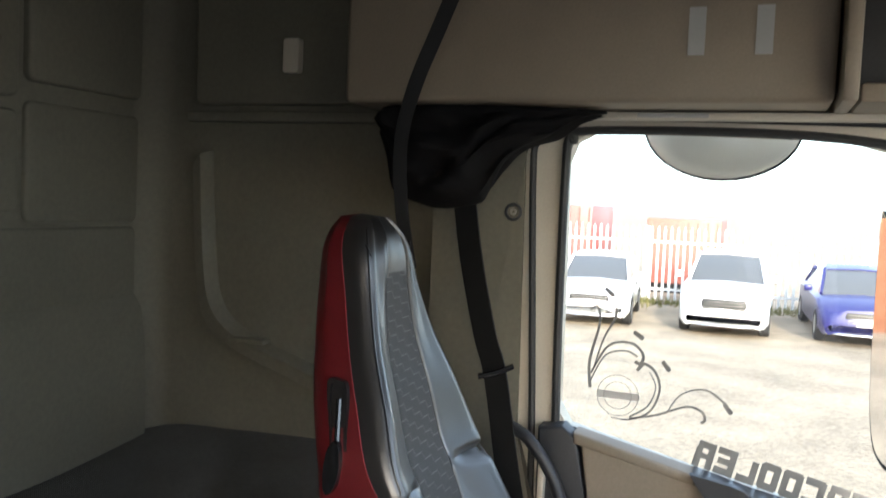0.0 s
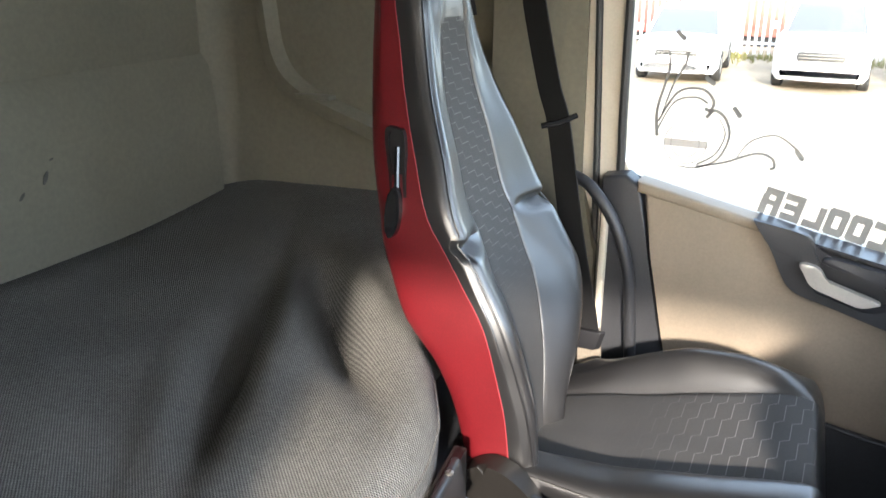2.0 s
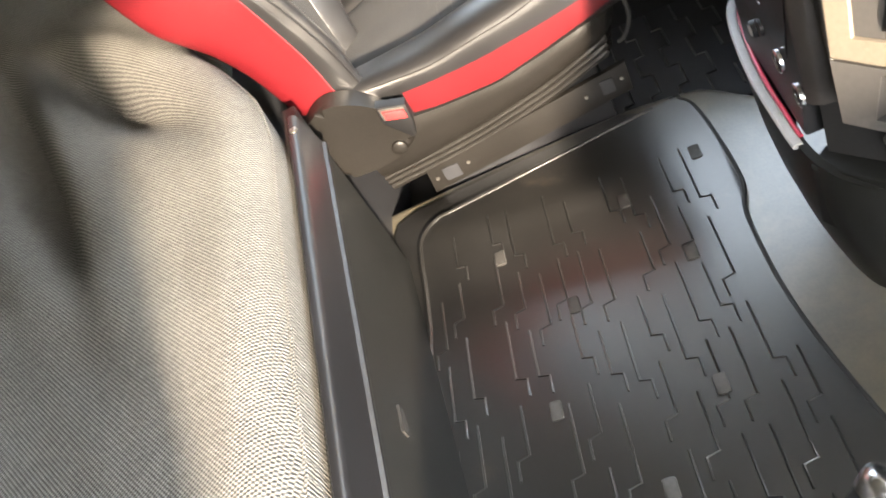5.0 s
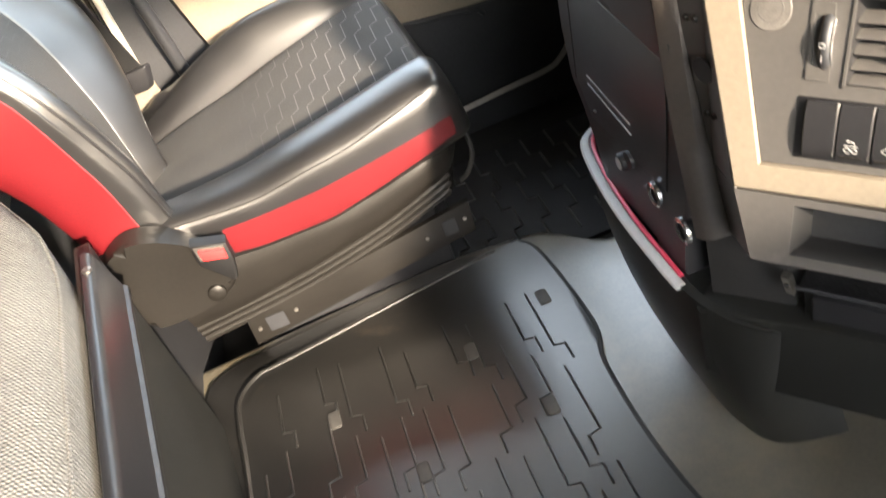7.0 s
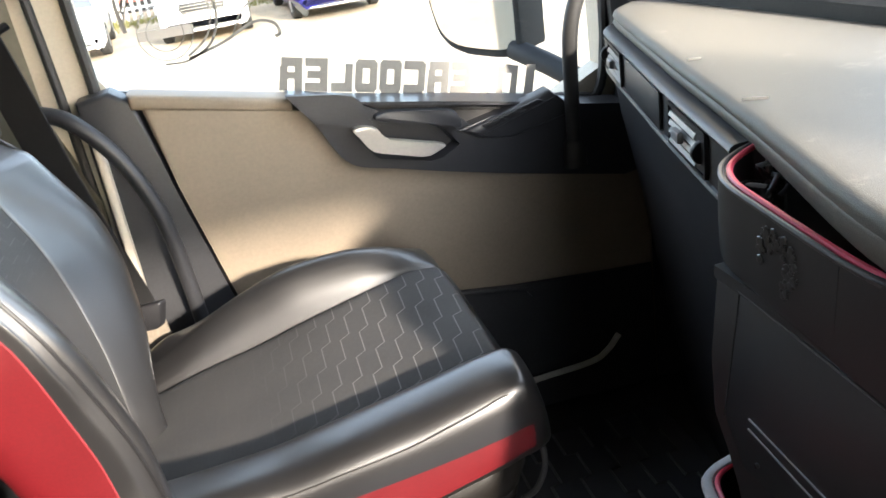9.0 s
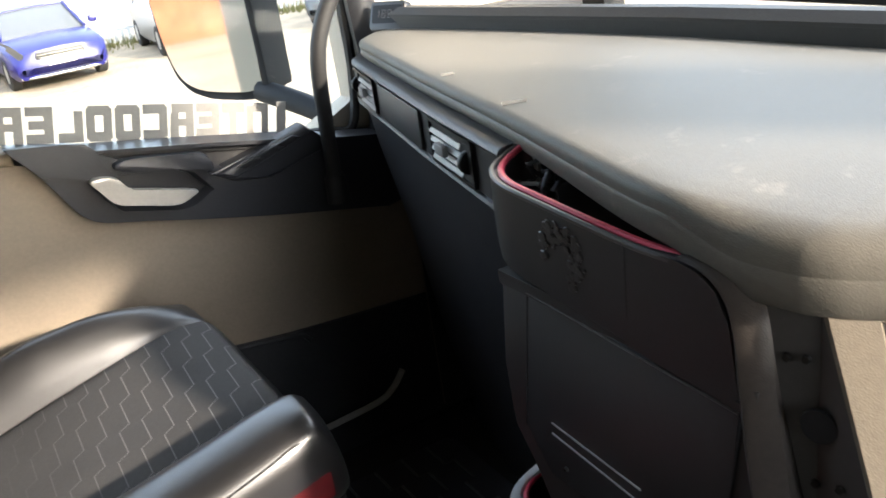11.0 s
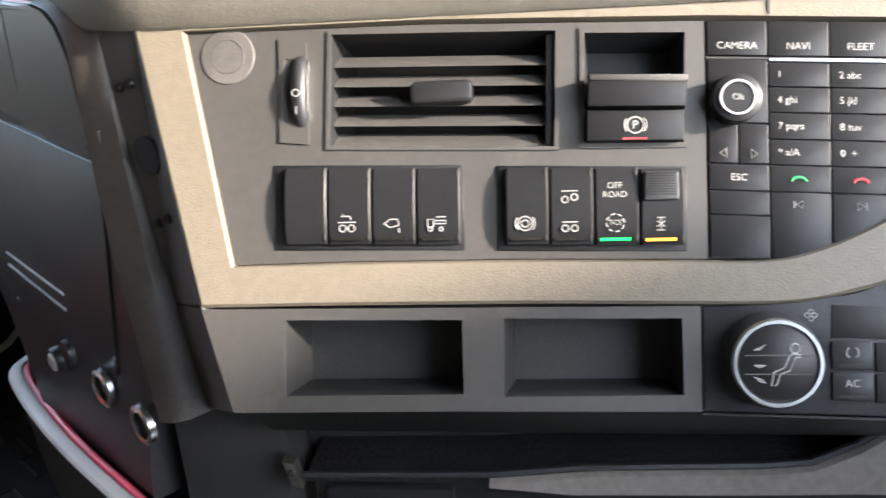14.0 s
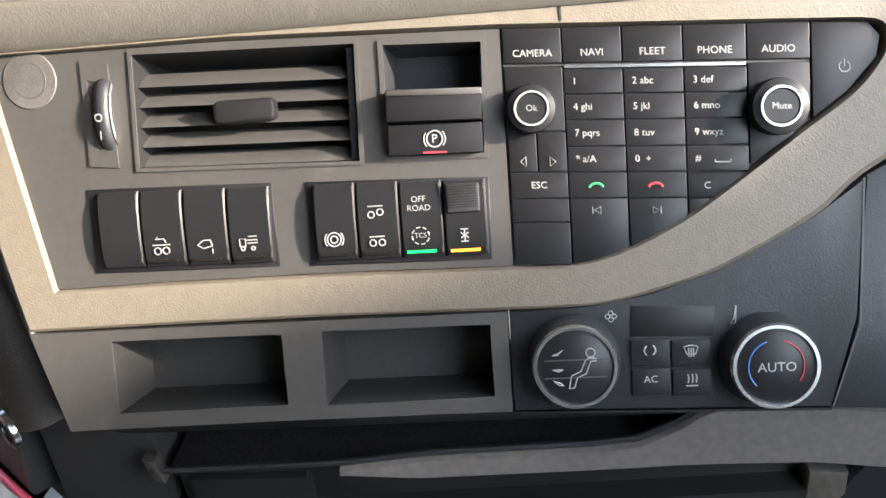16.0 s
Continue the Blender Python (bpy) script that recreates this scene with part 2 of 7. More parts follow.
def glow(name, colour, strength):
    m = bpy.data.materials.new(name)
    m.use_nodes = True
    p = m.node_tree.nodes["Principled BSDF"]
    p.inputs["Base Color"].default_value = (*colour, 1)
    p.inputs["Emission Color"].default_value = (*colour, 1)
    p.inputs["Emission Strength"].default_value = strength
    return m


LEATHER = mat("black_leather", (0.0095, 0.0093, 0.0097), 0.36, spec=0.95, coat=0.4, coat_rough=0.22, var=0.1, grain=0.22, gscale=700, scale=14)
RED = mat("red_leather", (0.092, 0.0042, 0.0065), 0.44, var=0.08, grain=0.2, gscale=800, scale=12)
SHELL = mat("grey_brown_plastic", (0.0105, 0.0095, 0.0083), 0.42, spec=0.3, grain=0.25, gscale=900)
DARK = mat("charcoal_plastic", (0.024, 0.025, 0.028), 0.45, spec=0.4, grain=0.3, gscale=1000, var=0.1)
POCKET = mat("satin_charcoal_plastic", (0.021, 0.0215, 0.0235), 0.43, spec=0.5, grain=0.15, gscale=1000, var=0.1)
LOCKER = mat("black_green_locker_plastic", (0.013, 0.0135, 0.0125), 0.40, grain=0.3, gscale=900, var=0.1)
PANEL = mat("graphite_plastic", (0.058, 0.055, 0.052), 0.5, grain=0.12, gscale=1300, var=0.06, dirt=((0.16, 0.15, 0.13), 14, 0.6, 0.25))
TAN = mat("tan_grained_plastic", (0.165, 0.142, 0.108), 0.5, grain=0.4, gscale=900, var=0.06, dirt=((0.33, 0.29, 0.22), 30, 0.63, 0.3))
BEIGE = mat("beige_trim_plastic", (0.215, 0.176, 0.128), 0.6, grain=0.3, gscale=800, var=0.05)
WALL = mat("stone_grey_wall_trim", (0.130, 0.121, 0.090), 0.75, grain=0.35, gscale=600, var=0.07, scale=4, dirt=((0.125, 0.112, 0.085), 5, 0.66, 0.4))
CREAM = mat("cream_painted_metal", (0.5, 0.46, 0.38), 0.45, var=0.04)
HEAD = mat("headliner_fabric", (0.2, 0.19, 0.16), 0.9, var=0.06)
DASHTOP = mat("khaki_dash_top", (0.135, 0.126, 0.106), 0.55, spec=0.35, grain=0.4, gscale=850, var=0.05, dirt=((0.36, 0.33, 0.27), 22, 0.6, 0.3))
# near-black that puts the shade of deep recesses and gaps into the colour
VOID = mat("recess_shade_black", (0.004, 0.004, 0.005), 0.7, var=0.0)
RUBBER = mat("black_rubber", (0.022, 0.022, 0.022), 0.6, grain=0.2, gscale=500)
MAT = mat("rubber_floor_mat", (0.014, 0.0135, 0.0125), 0.33, spec=1.0, coat=1.0, coat_rough=0.28, rvar=0.05, var=0.15, scale=6, grain=0.03, gscale=420, dirt=((0.13, 0.10, 0.07), 6, 0.62, 0.35))
FLOORM = mat("charcoal_floor_covering", (0.088, 0.080, 0.060), 0.30, spec=1.0, coat=1.0, coat_rough=0.28, rvar=0.05, grain=0.03, gscale=500, var=0.12, dirt=((0.16, 0.135, 0.085), 3.0, 0.44, 0.6))
COVER = mat("mattress_cover_weave", (0.122, 0.118, 0.109), 0.8, spec=0.1, grain=0.9, gscale=330, var=0.12, scale=5)


def weave(m, pitch, lo, hi):
    """Adds the small squares of a coarse woven cloth, pitch metres apart, to colour and relief."""
    n, l = m.node_tree.nodes, m.node_tree.links
    p = n["Principled BSDF"]
    tc = n.new("ShaderNodeTexCoord")
    sep = n.new("ShaderNodeSeparateXYZ")
    l.new(tc.outputs["Object"], sep.inputs[0])
    waves = []
    for i in (0, 1):
        a = n.new("ShaderNodeMath")
        a.operation = "MULTIPLY"
        l.new(sep.outputs[i], a.inputs[0])
        a.inputs[1].default_value = 2 * math.pi / pitch
        b = n.new("ShaderNodeMath")
        b.operation = "SINE"
        l.new(a.outputs[0], b.inputs[0])
        waves.append(b.outputs[0])
    w = n.new("ShaderNodeMath")
    w.operation = "MULTIPLY"
    l.new(waves[0], w.inputs[0])
    l.new(waves[1], w.inputs[1])
    r = n.new("ShaderNodeMapRange")
    r.inputs["From Min"].default_value, r.inputs["From Max"].default_value = -0.7, 0.7
    r.inputs["To Min"].default_value, r.inputs["To Max"].default_value = lo, hi
    l.new(w.outputs[0], r.inputs["Value"])
    mx = n.new("ShaderNodeMix")
    mx.data_type, mx.blend_type = "RGBA", "MULTIPLY"
    mx.inputs["Factor"].default_value = 1.0
    l.new(p.inputs["Base Color"].links[0].from_socket, mx.inputs["A"])
    l.new(r.outputs[0], mx.inputs["B"])
    l.new(mx.outputs["Result"], p.inputs["Base Color"])
    bp_ = n.new("ShaderNodeBump")
    bp_.inputs["Strength"].default_value, bp_.inputs["Distance"].default_value = 0.7, 0.0012
    l.new(w.outputs[0], bp_.inputs["Height"])
    if p.inputs["Normal"].links:
        l.new(p.inputs["Normal"].links[0].from_socket, bp_.inputs["Normal"])
    l.new(bp_.outputs[0], p.inputs["Normal"])
    return m


weave(COVER, 0.0052, 0.45, 1.6)
CLOTH = mat("black_curtain_cloth", (0.006, 0.0055, 0.0055), 0.95, spec=0.15, var=0.15)
WEB = mat("belt_webbing", (0.009, 0.009, 0.0095), 0.75, spec=0.25, grain=0.4, gscale=900)
CHROME = mat("brushed_chrome", (0.6, 0.6, 0.61), 0.26, metal=1.0, var=0.02, rvar=0.02)
STEEL = mat("dull_steel", (0.4, 0.38, 0.35), 0.42, metal=1.0, var=0.1, dirt=((0.2, 0.12, 0.06), 40, 0.6, 0.5))
SILVER = mat("silver_painted_plastic", (0.62, 0.62, 0.62), 0.35, metal=0.6, var=0.03)
PINK = mat("red_rim_trim", (0.62, 0.05, 0.1), 0.4, var=0.05)
WHITE = mat("white_print", (0.34, 0.34, 0.33), 0.6, var=0.02)
GREYPRINT = mat("grey_film", (0.2, 0.195, 0.18), 0.7, var=0.05)
KEY = mat("black_key_plastic", (0.014, 0.014, 0.0155), 0.42, spec=0.3, var=0.06, grain=0.08, gscale=1500)
BUCKLE = mat("matt_black_plastic", (0.006, 0.006, 0.0065), 0.5, spec=0.4, var=0.06, grain=0.08, gscale=1500)
LEVERK = mat("glossy_black_plastic", (0.008, 0.008, 0.009), 0.2, spec=0.8, var=0.05)
RAILB = mat("black_rail_paint", (0.010, 0.010, 0.011), 0.36, spec=0.6, var=0.1)
REDP = mat("red_button_plastic", (0.55, 0.03, 0.03), 0.35, var=0.03)
GREENL, ORANGEL, REDL = glow("green_lamp", (0.03, 0.6, 0.10), 0.22), glow("amber_lamp", (1.0, 0.36, 0.02), 0.28), mat("dark_red_print", (0.35, 0.04, 0.05), 0.5)
GLASS = bpy.data.materials.new("window_glass")
GLASS.use_nodes = True
_n, _l = GLASS.node_tree.nodes, GLASS.node_tree.links
_clear, _shine, _sum = _n.new("ShaderNodeBsdfTransparent"), _n.new("ShaderNodeBsdfGlossy"), _n.new("ShaderNodeMixShader")
_clear.inputs["Color"].default_value, _shine.inputs["Roughness"].default_value, _sum.inputs["Fac"].default_value = (0.96, 0.98, 0.97, 1), 0.0, 0.012
_l.new(_clear.outputs[0], _sum.inputs[1])
_l.new(_shine.outputs[0], _sum.inputs[2])
_l.new(_sum.outputs[0], _n["Material Output"].inputs["Surface"])
_n.remove(_n["Principled BSDF"])
MIRROR = mat("mirror_glass", (0.85, 0.85, 0.85), 0.03, metal=1.0, var=0.0, rvar=0.02)


# ---- cab shell ----
GROUND = -1.45
YL, YR, XB, XF, ZT = 1.80, -0.50, -1.42, 1.02, 1.78


def wall_with_hole(name, outer, hole, f, w0, w1, material, label):
    """A wall plate with one opening right through it."""
    hole = [(a[0] + (b[0] - a[0]) * k / 10, a[1] + (b[1] - a[1]) * k / 10) for a, b in zip(hole, hole[1:] + hole[:1]) for k in range(10)]
    n = len(hole)
    cu = sum(p[0] for p in hole) / n
    cv = sum(p[1] for p in hole) / n
    (u0, u1), (v0, v1) = outer
    pts = []
    for u, v in hole:
        du, dv = u - cu, v - cv
        k = min((u1 - cu) / du if du > 1e-9 else (u0 - cu) / du if du < -1e-9 else 1e9, (v1 - cv) / dv if dv > 1e-9 else (v0 - cv) / dv if dv < -1e-9 else 1e9)
        pts.append((cu + du * k, cv + dv * k))
    bm = ring(pts, hole, f, w0, w1)
    # corners of the plate
    for i in range(n):
        p, q = pts[i], pts[(i + 1) % n]
        for cx, cy in ((u0, v0), (u0, v1), (u1, v0), (u1, v1)):
            on = lambda s: abs(s[0] - cx) < 1e-6, lambda s: abs(s[1] - cy) < 1e-6
            if (on[0](p) and on[1](q) and not on[1](p)) or (on[1](p) and on[0](q) and not on[0](p)):
                prism([p, (cx, cy), q], f, w0, w1, bm=bm)
    return solo(name, bm, material, label, "wall", kind="structure", smooth=0)


def side(y):
    return lambda u, v, w: V(u, y + w, v)


# window outline of the passenger door: sill falls towards the front
WIN = [(-0.335, 0.70), (-0.34, 1.21), (-0.325, 1.25), (-0.285, 1.272), (0.18, 1.262), (0.44, 1.19), (0.50, 1.02), (0.505, 0.55), (0.42, 0.510), (0.19, 0.552), (-0.046, 0.597), (-0.31, 0.657)]
wall_with_hole("wall_left", ((-0.62, XF), (-0.14, ZT)), WIN, side(1.755), 0.008, 0.06, CREAM, "cream painted door frame and side wall of the cab")
# unseen wall; raised front sill added to keep sun off the lower panel
wall_with_hole("wall_right", ((XB, XF), (-0.14, ZT)), [(-0.06, 0.58), (-0.06, 1.27), (0.83, 1.27), (0.92, 0.84), (0.62, 0.86), (0.50, 0.58)], side(YR), -0.06, 0.0, WALL, "unseen grey cab side, its window opening shaped to place sun and shadow")
solo("wall_left_rear", box(XB, -0.62, YL, YL + 0.06, -0.14, ZT), WALL, "stone grey moulded side trim beside the bunk", "wall", kind="structure")
solo("wall_rear", box(XB - 0.06, XB, YR, YL, -0.14, ZT), WALL, "stone grey moulded rear wall of the sleeper cab", "wall", kind="structure")
solo("ceiling", box(XB, XF, YR, YL, ZT, ZT + 0.05), HEAD, "light headliner of the cab roof", "ceiling", kind="structure")
solo("floor", box(XB, XF, YR, 1.76, -0.16, -0.10), RUBBER, "charcoal cab floor covering in the footwell", "floor", kind="structure")


solo("wall_base", box(XB - 0.06, XF + 0.05, YR - 0.06, YL + 0.06, GROUND - 0.02, -0.165, 0.02), DARK, "plain dark lower body under the cab floor", "wall", kind="structure")


def front(u, v, w):
    return V(XF - 0.22 * (v - 0.68) + w, u, v)


wall_with_hole("wall_front", ((YR - 0.0, 1.80), (-0.14, ZT)), [(-0.42, 0.60), (-0.40, 1.50), (1.60, 1.50), (1.70, 0.60)], front, 0.0, 0.05, DARK, "dark bulkhead and frame round the windscreen")
solo("windscreen", prism([(-0.42, 0.60), (-0.40, 1.50), (1.60, 1.50), (1.70, 0.60)], front, 0.02, 0.026), GLASS, "clear laminated windscreen", "window", kind="structure").visible_shadow = False
glass = solo("window_1", prism(WIN, side(1.772), 0.0, 0.005), GLASS, "clear side window with cut film lettering", "window", kind="structure")
glass.visible_shadow = False

# black seal round the door window
seal = bmesh.new()
loop = crom([(u, 1.757, v) for u, v in WIN], 6, closed=True)
tube(loop, 0.009, 8, closed=True, bm=seal)
solo("trim", seal, RUBBER, "black rubber seal round the door window", "trim", kind="structure")

# engine tunnel cover
rows = []
for i in range(41):
    x = -0.40 + 1.1 * i / 40
    edge = pch([-0.4, 0.05, 0.2, 0.3, 0.7], [1.20, 1.22, 1.20, 1.10, 1.02], x)
    rise = pch([-0.4, 0.22, 0.34, 0.6], [0, 0, 0.02, 0.10], x)
    rows.append([V(x, y, rise - 0.001) for y in np.linspace(YR, edge, 24)] + [V(x, edge + 0.02 * math.sin(a), rise - 0.02 + 0.02 * math.cos(a)) for a in (0.4, 0.8, 1.2, 1.57)] + [V(x, edge + 0.045, -0.10)])
solo("engine_tunnel", sheet(rows, 0.02, (0, 0, -1)), FLOORM, "grey-black rubber covered engine tunnel", "floor", kind="structure")

# floor mat on the tunnel
MATLINE = [(-0.325, 0.10), (-0.337, 0.89), (-0.342, 1.04), (-0.338, 1.10), (-0.305, 1.137), (-0.25, 1.146), (0.12, 1.195), (0.168, 1.19), (0.188, 1.13), (0.197, 0.96), (0.18, 0.88), (0.182, 0.71), (0.212, 0.528), (0.262, 0.333), (0.27, 0.10)]
fmat = thing("floor_mat", "black rubber floor mat with stepped ridges on the tunnel", "mat", (-0.05, 0.65, 0))
part("mat_flange", prism([(-0.395, 0.10), (-0.40, 1.12), (-0.385, 1.165), (-0.34, 1.186), (-0.25, 1.194), (0.06, 1.218), (0.09, 1.205), (0.10, 1.18), (0.10, 1.0), (0.0, 0.5), (0.0, 0.10)], lambda u, v, w: V(u, v, w), 0.0, 0.006, 0.002), MAT, fmat)
part("mat_sheet", prism([(p.x, p.y) for p in crom([(a, b, 0) for a, b in MATLINE], 4, closed=True)], lambda u, v, w: V(u, v, w), 0.0, 0.010, 0.004), MAT, fmat)
RIM = [(p.x, p.y, 0.0072) for p in crom([(a, b, 0) for a, b in MATLINE], 5, closed=True)]
part("raised_rim", tube([p for p in RIM if p[0] < 0.15 and p[1] > 0.11], 0.0055, 8), MAT, fmat)
part("rim_groove", tube([p for p in RIM if p[0] >= 0.13], 0.0042, 6), RUBBER, fmat)

# ---- bunk ----
bunk = thing("bunk_base", "dark grey bunk locker front with a black metal rail", "bunk", (-0.36, 0.5, 0))
def rail_x(y):
    return -0.356 + 0.135 * (0.97 - max(y, 0.3))


part("locker_front", prism([(rail_x(1.06), 1.06), (rail_x(0.3), 0.3), (rail_x(0.3), YR), (rail_x(0.3) - 0.02, YR), (rail_x(0.3) - 0.02, 0.3), (rail_x(1.06) - 0.02, 1.06)], lambda u, v, w: V(u, v, w), -0.10, 0.385), LOCKER, bunk, "black-green locker front")
part("front_ridge", tube([V(rail_x(y) + 0.006, y, 0.315) for y in np.linspace(0.86, 0.3, 14)], 0.005, 8), LOCKER, bunk)
part("finger_slot", prism([(rail_x(0.56) + 0.003, 0.56), (rail_x(0.60) + 0.003, 0.60), (rail_x(0.60) - 0.004, 0.60), (rail_x(0.56) - 0.004, 0.56)], lambda u, v, w: V(u, v, w), 0.20, 0.215), RUBBER, bunk)
prof = [(-0.004, -0.06), (-0.004, 0.004), (-0.001, 0.008), (0.006, 0.008), (0.010, 0.005), (0.0125, -0.002), (0.020, -0.052), (0.024, -0.055), (0.025, -0.060), (0.022, -0.066), (0.008, -0.066)]
part("rail", loft([[V(rail_x(y) + dx, y, 0.402 + dz) for dx, dz in prof] for y in np.linspace(0.995, YR, 24)]), RAILB, bunk, "black painted metal bunk rail")
part("rail_screw", lathe([(0.006, -0.001), (0.006, 0.002), (0.003, 0.0035), (0, 0.002)], (rail_x(0.955) + 0.006, 0.955, 0.410), (0, 0, 1), 14), STEEL, bunk, "steel screw")
part("locker_body", box(XB, -0.40, YR, YL, -0.10, 0.30), DARK, bunk)


def bunk_front(y):
    return pch([-0.5, 0.3, 0.5, 0.80, 0.90, 1.0, 1.07, 1.12, 1.16, 1.22, 1.30, 1.8], [-0.282, -0.282, -0.305, -0.346, -0.360, -0.387, -0.425, -0.455, -0.485, -0.515, -0.54, -0.58], y)


def bunk_top(x, y):
    z = pch([-0.5, 0.5, 1.0, 1.35, 1.8], [0.488, 0.488, 0.482, 0.490, 0.532], y) + 0.008 * math.sin(5 * x + 3 * y) - 0.022 * math.exp(-((x + 1.43) / 0.09) ** 2)
    # slanting folds of the cover that run down towards the seat
    q, s = 0.86 * x + 0.51 * y, 0.51 * x - 0.86 * y
    for q0, bend, amp, w, s0, sw in ((-0.130, -0.10, 0.078, 0.028, -1.36, 0.36), (0.022, 0.36, 0.075, 0.025, -1.40, 0.23), (-0.27, 0.1, 0.016, 0.045, -1.0, 0.3), (-0.20, 0.5, 0.012, 0.03, -0.86, 0.16)):
        d = q - q0 - bend * (s - s0) * 0.5
        k = math.exp(-((s - s0) / sw) ** 2)
        z -= amp * k * math.exp(-(d / (w if d > 0 else 1.9 * w)) ** 2)
        z += 0.42 * amp * k * math.exp(-((d - 0.075) / 0.04) ** 2)
    return z


rows = []
for i in range(151):
    y = YR + 0.02 + (YL - YR - 0.02) * i / 150
    fx = bunk_front(y)
    r = []
    for j in range(80):
        x = XB + 0.0 + (fx - 0.05 - XB) * j / 79
        r.append(V(x, y, bunk_top(x, y)))
    zt = bunk_top(fx - 0.05, y)
    for a in np.linspace(12, 100, 9):
        r.append(V(fx - 0.05 + 0.05 * math.sin(radians(a)), y, zt - 0.06 + 0.06 * math.cos(radians(a))))
    r.append(V(fx - 0.004, y, 0.37))
    r.append(V(fx - 0.03, y, 0.30))
    rows.append(r)
bed = thing("mattress", "bunk mattress under a wrinkled black woven cover", "mattress", (-0.9, 0.65, 0.30))
part("cover", sheet(rows, 0.012, (0, 0, -1)), COVER, bed, "black woven cover with slanting folds")
part("edge_seam", tube([r[86] + V(0.001, 0, 0) for r in rows[2:130:2]], 0.0022, 6), COVER, bed)


# ---- passenger seat ----
def zigzag_fabric():
    m = mat("zigzag_seat_fabric", (0.036, 0.035, 0.034), 0.7, var=0.1, grain=0.5, gscale=900)
    n, l = m.node_tree.nodes, m.node_tree.links
    p = n["Principled BSDF"]
    tc = n.new("ShaderNodeUVMap")
    sep = n.new("ShaderNodeSeparateXYZ")
    l.new(tc.outputs[0], sep.inputs[0])

    def op(kind, a, b=None):
        q = n.new("ShaderNodeMath")
        q.operation = kind
        for i, s in enumerate((a, b)):
            if s is None:
                continue
            if isinstance(s, float):
                q.inputs[i].default_value = s
            else:
                l.new(s, q.inputs[i])
        return q.outputs[0]

    # stair-stepped lines: level runs with a short jog of half the spacing after each
    RUN, S, W, EDGE = 0.046, 0.027, 0.0012, 0.87
    cells = op("DIVIDE", sep.outputs[0], RUN)
    f = op("FRACT", cells)
    jog = n.new("ShaderNodeMapRange")
    jog.inputs["From Min"].default_value, jog.inputs["From Max"].default_value = EDGE, 1.0
    l.new(f, jog.inputs["Value"])
    level = op("MULTIPLY", op("ADD", op("FLOOR", cells), jog.outputs[0]), S / 2)
    steep = op("GREATER_THAN", f, EDGE)
    d = op("MULTIPLY", op("ABSOLUTE", op("SUBTRACT", op("FRACT", op("DIVIDE", op("SUBTRACT", sep.outputs[1], level), S)), 0.5)), S)
    soft = n.new("ShaderNodeMapRange")
    soft.interpolation_type = "SMOOTHSTEP"
    soft.inputs["To Min"].default_value, soft.inputs["To Max"].default_value = 1.0, 0.0
    soft.inputs["From Min"].default_value = 0.0
    l.new(op("MULTIPLY", op("ADD", op("MULTIPLY", steep, 1.4), 1.0), W), soft.inputs["From Max"])
    l.new(d, soft.inputs["Value"])
    # the print fades out towards the back of the cushion and the foot of the backrest
    fade = n.new("ShaderNodeMapRange")
    fade.interpolation_type = "SMOOTHSTEP"
    fade.inputs["From Min"].default_value, fade.inputs["From Max"].default_value = 0.0, 0.22
    fade.inputs["To Min"].default_value, fade.inputs["To Max"].default_value = 0.05, 0.9
    l.new(sep.outputs[1], fade.inputs["Value"])
    line = op("MULTIPLY", soft.outputs[0], fade.outputs[0])
    mx = n.new("ShaderNodeMix")
    mx.data_type = "RGBA"
    old = p.inputs["Base Color"].links[0].from_socket
    l.new(old, mx.inputs["A"])
    mx.inputs["B"].default_value = (0.155, 0.153, 0.147, 1)
    l.new(line, mx.inputs["Factor"])
    l.new(mx.outputs["Result"], p.inputs["Base Color"])
    return m


FABRIC = zigzag_fabric()


def grid_parts(rows, choose, parts, parent, uv=None):
    """Faces of one closed grid shared out to several parts by choose(row, column)."""
    nr, nc = len(rows), len(rows[0])
    for key, (name, material, label) in parts.items():
        bm = bmesh.new()
        layer = bm.loops.layers.uv.new("UVMap") if uv else None
        vs = {}
        for i in range(nr - 1):
            for j in range(nc):
                if choose(i, j) != key:
                    continue
                quad = [(i, j), (i, (j + 1) % nc), (i + 1, (j + 1) % nc), (i + 1, j)]
                for q in quad:
                    if q not in vs:
                        vs[q] = bm.verts.new(rows[q[0]][q[1]])
                fc = bm.faces.new([vs[q] for q in quad])
                if uv:
                    for lp, q in zip(fc.loops, quad):
                        lp[layer].uv = uv(*q)
        part(name, bm, material, parent, label, smooth=60)


SC, SQ = 1.31, 1.342
seat = thing("passenger_seat", "black leather passenger seat with red sides and zigzag fabric", "seat", (-0.15, SC, -0.1))

# backrest: stations of height
Z = [0.26, 0.40, 0.47, 0.55, 0.62, 0.67, 0.71, 0.80, 0.89, 0.97, 1.03, 1.06, 1.085]
HW = [0.175, 0.180, 0.183, 0.189, 0.187, 0.184, 0.181, 0.155, 0.124, 0.100, 0.088, 0.072, 0.040]
CX = [-0.275, -0.295, -0.314, -0.34, -0.375, -0.40, -0.424, -0.457, -0.493, -0.515, -0.527, -0.538, -0.556]
DISH = [0.06, 0.055, 0.05, 0.045, 0.038, 0.032, 0.028, 0.020, 0.010, 0.0, -0.008, -0.010, -0.008]
RX = [-0.320, -0.333, -0.348, -0.368, -0.408, -0.440, -0.467, -0.503, -0.536, -0.558, -0.572, -0.578, -0.582]
BX = [-0.40, -0.43, -0.46, -0.515, -0.540, -0.556, -0.562, -0.588, -0.606, -0.616, -0.618, -0.616, -0.608]
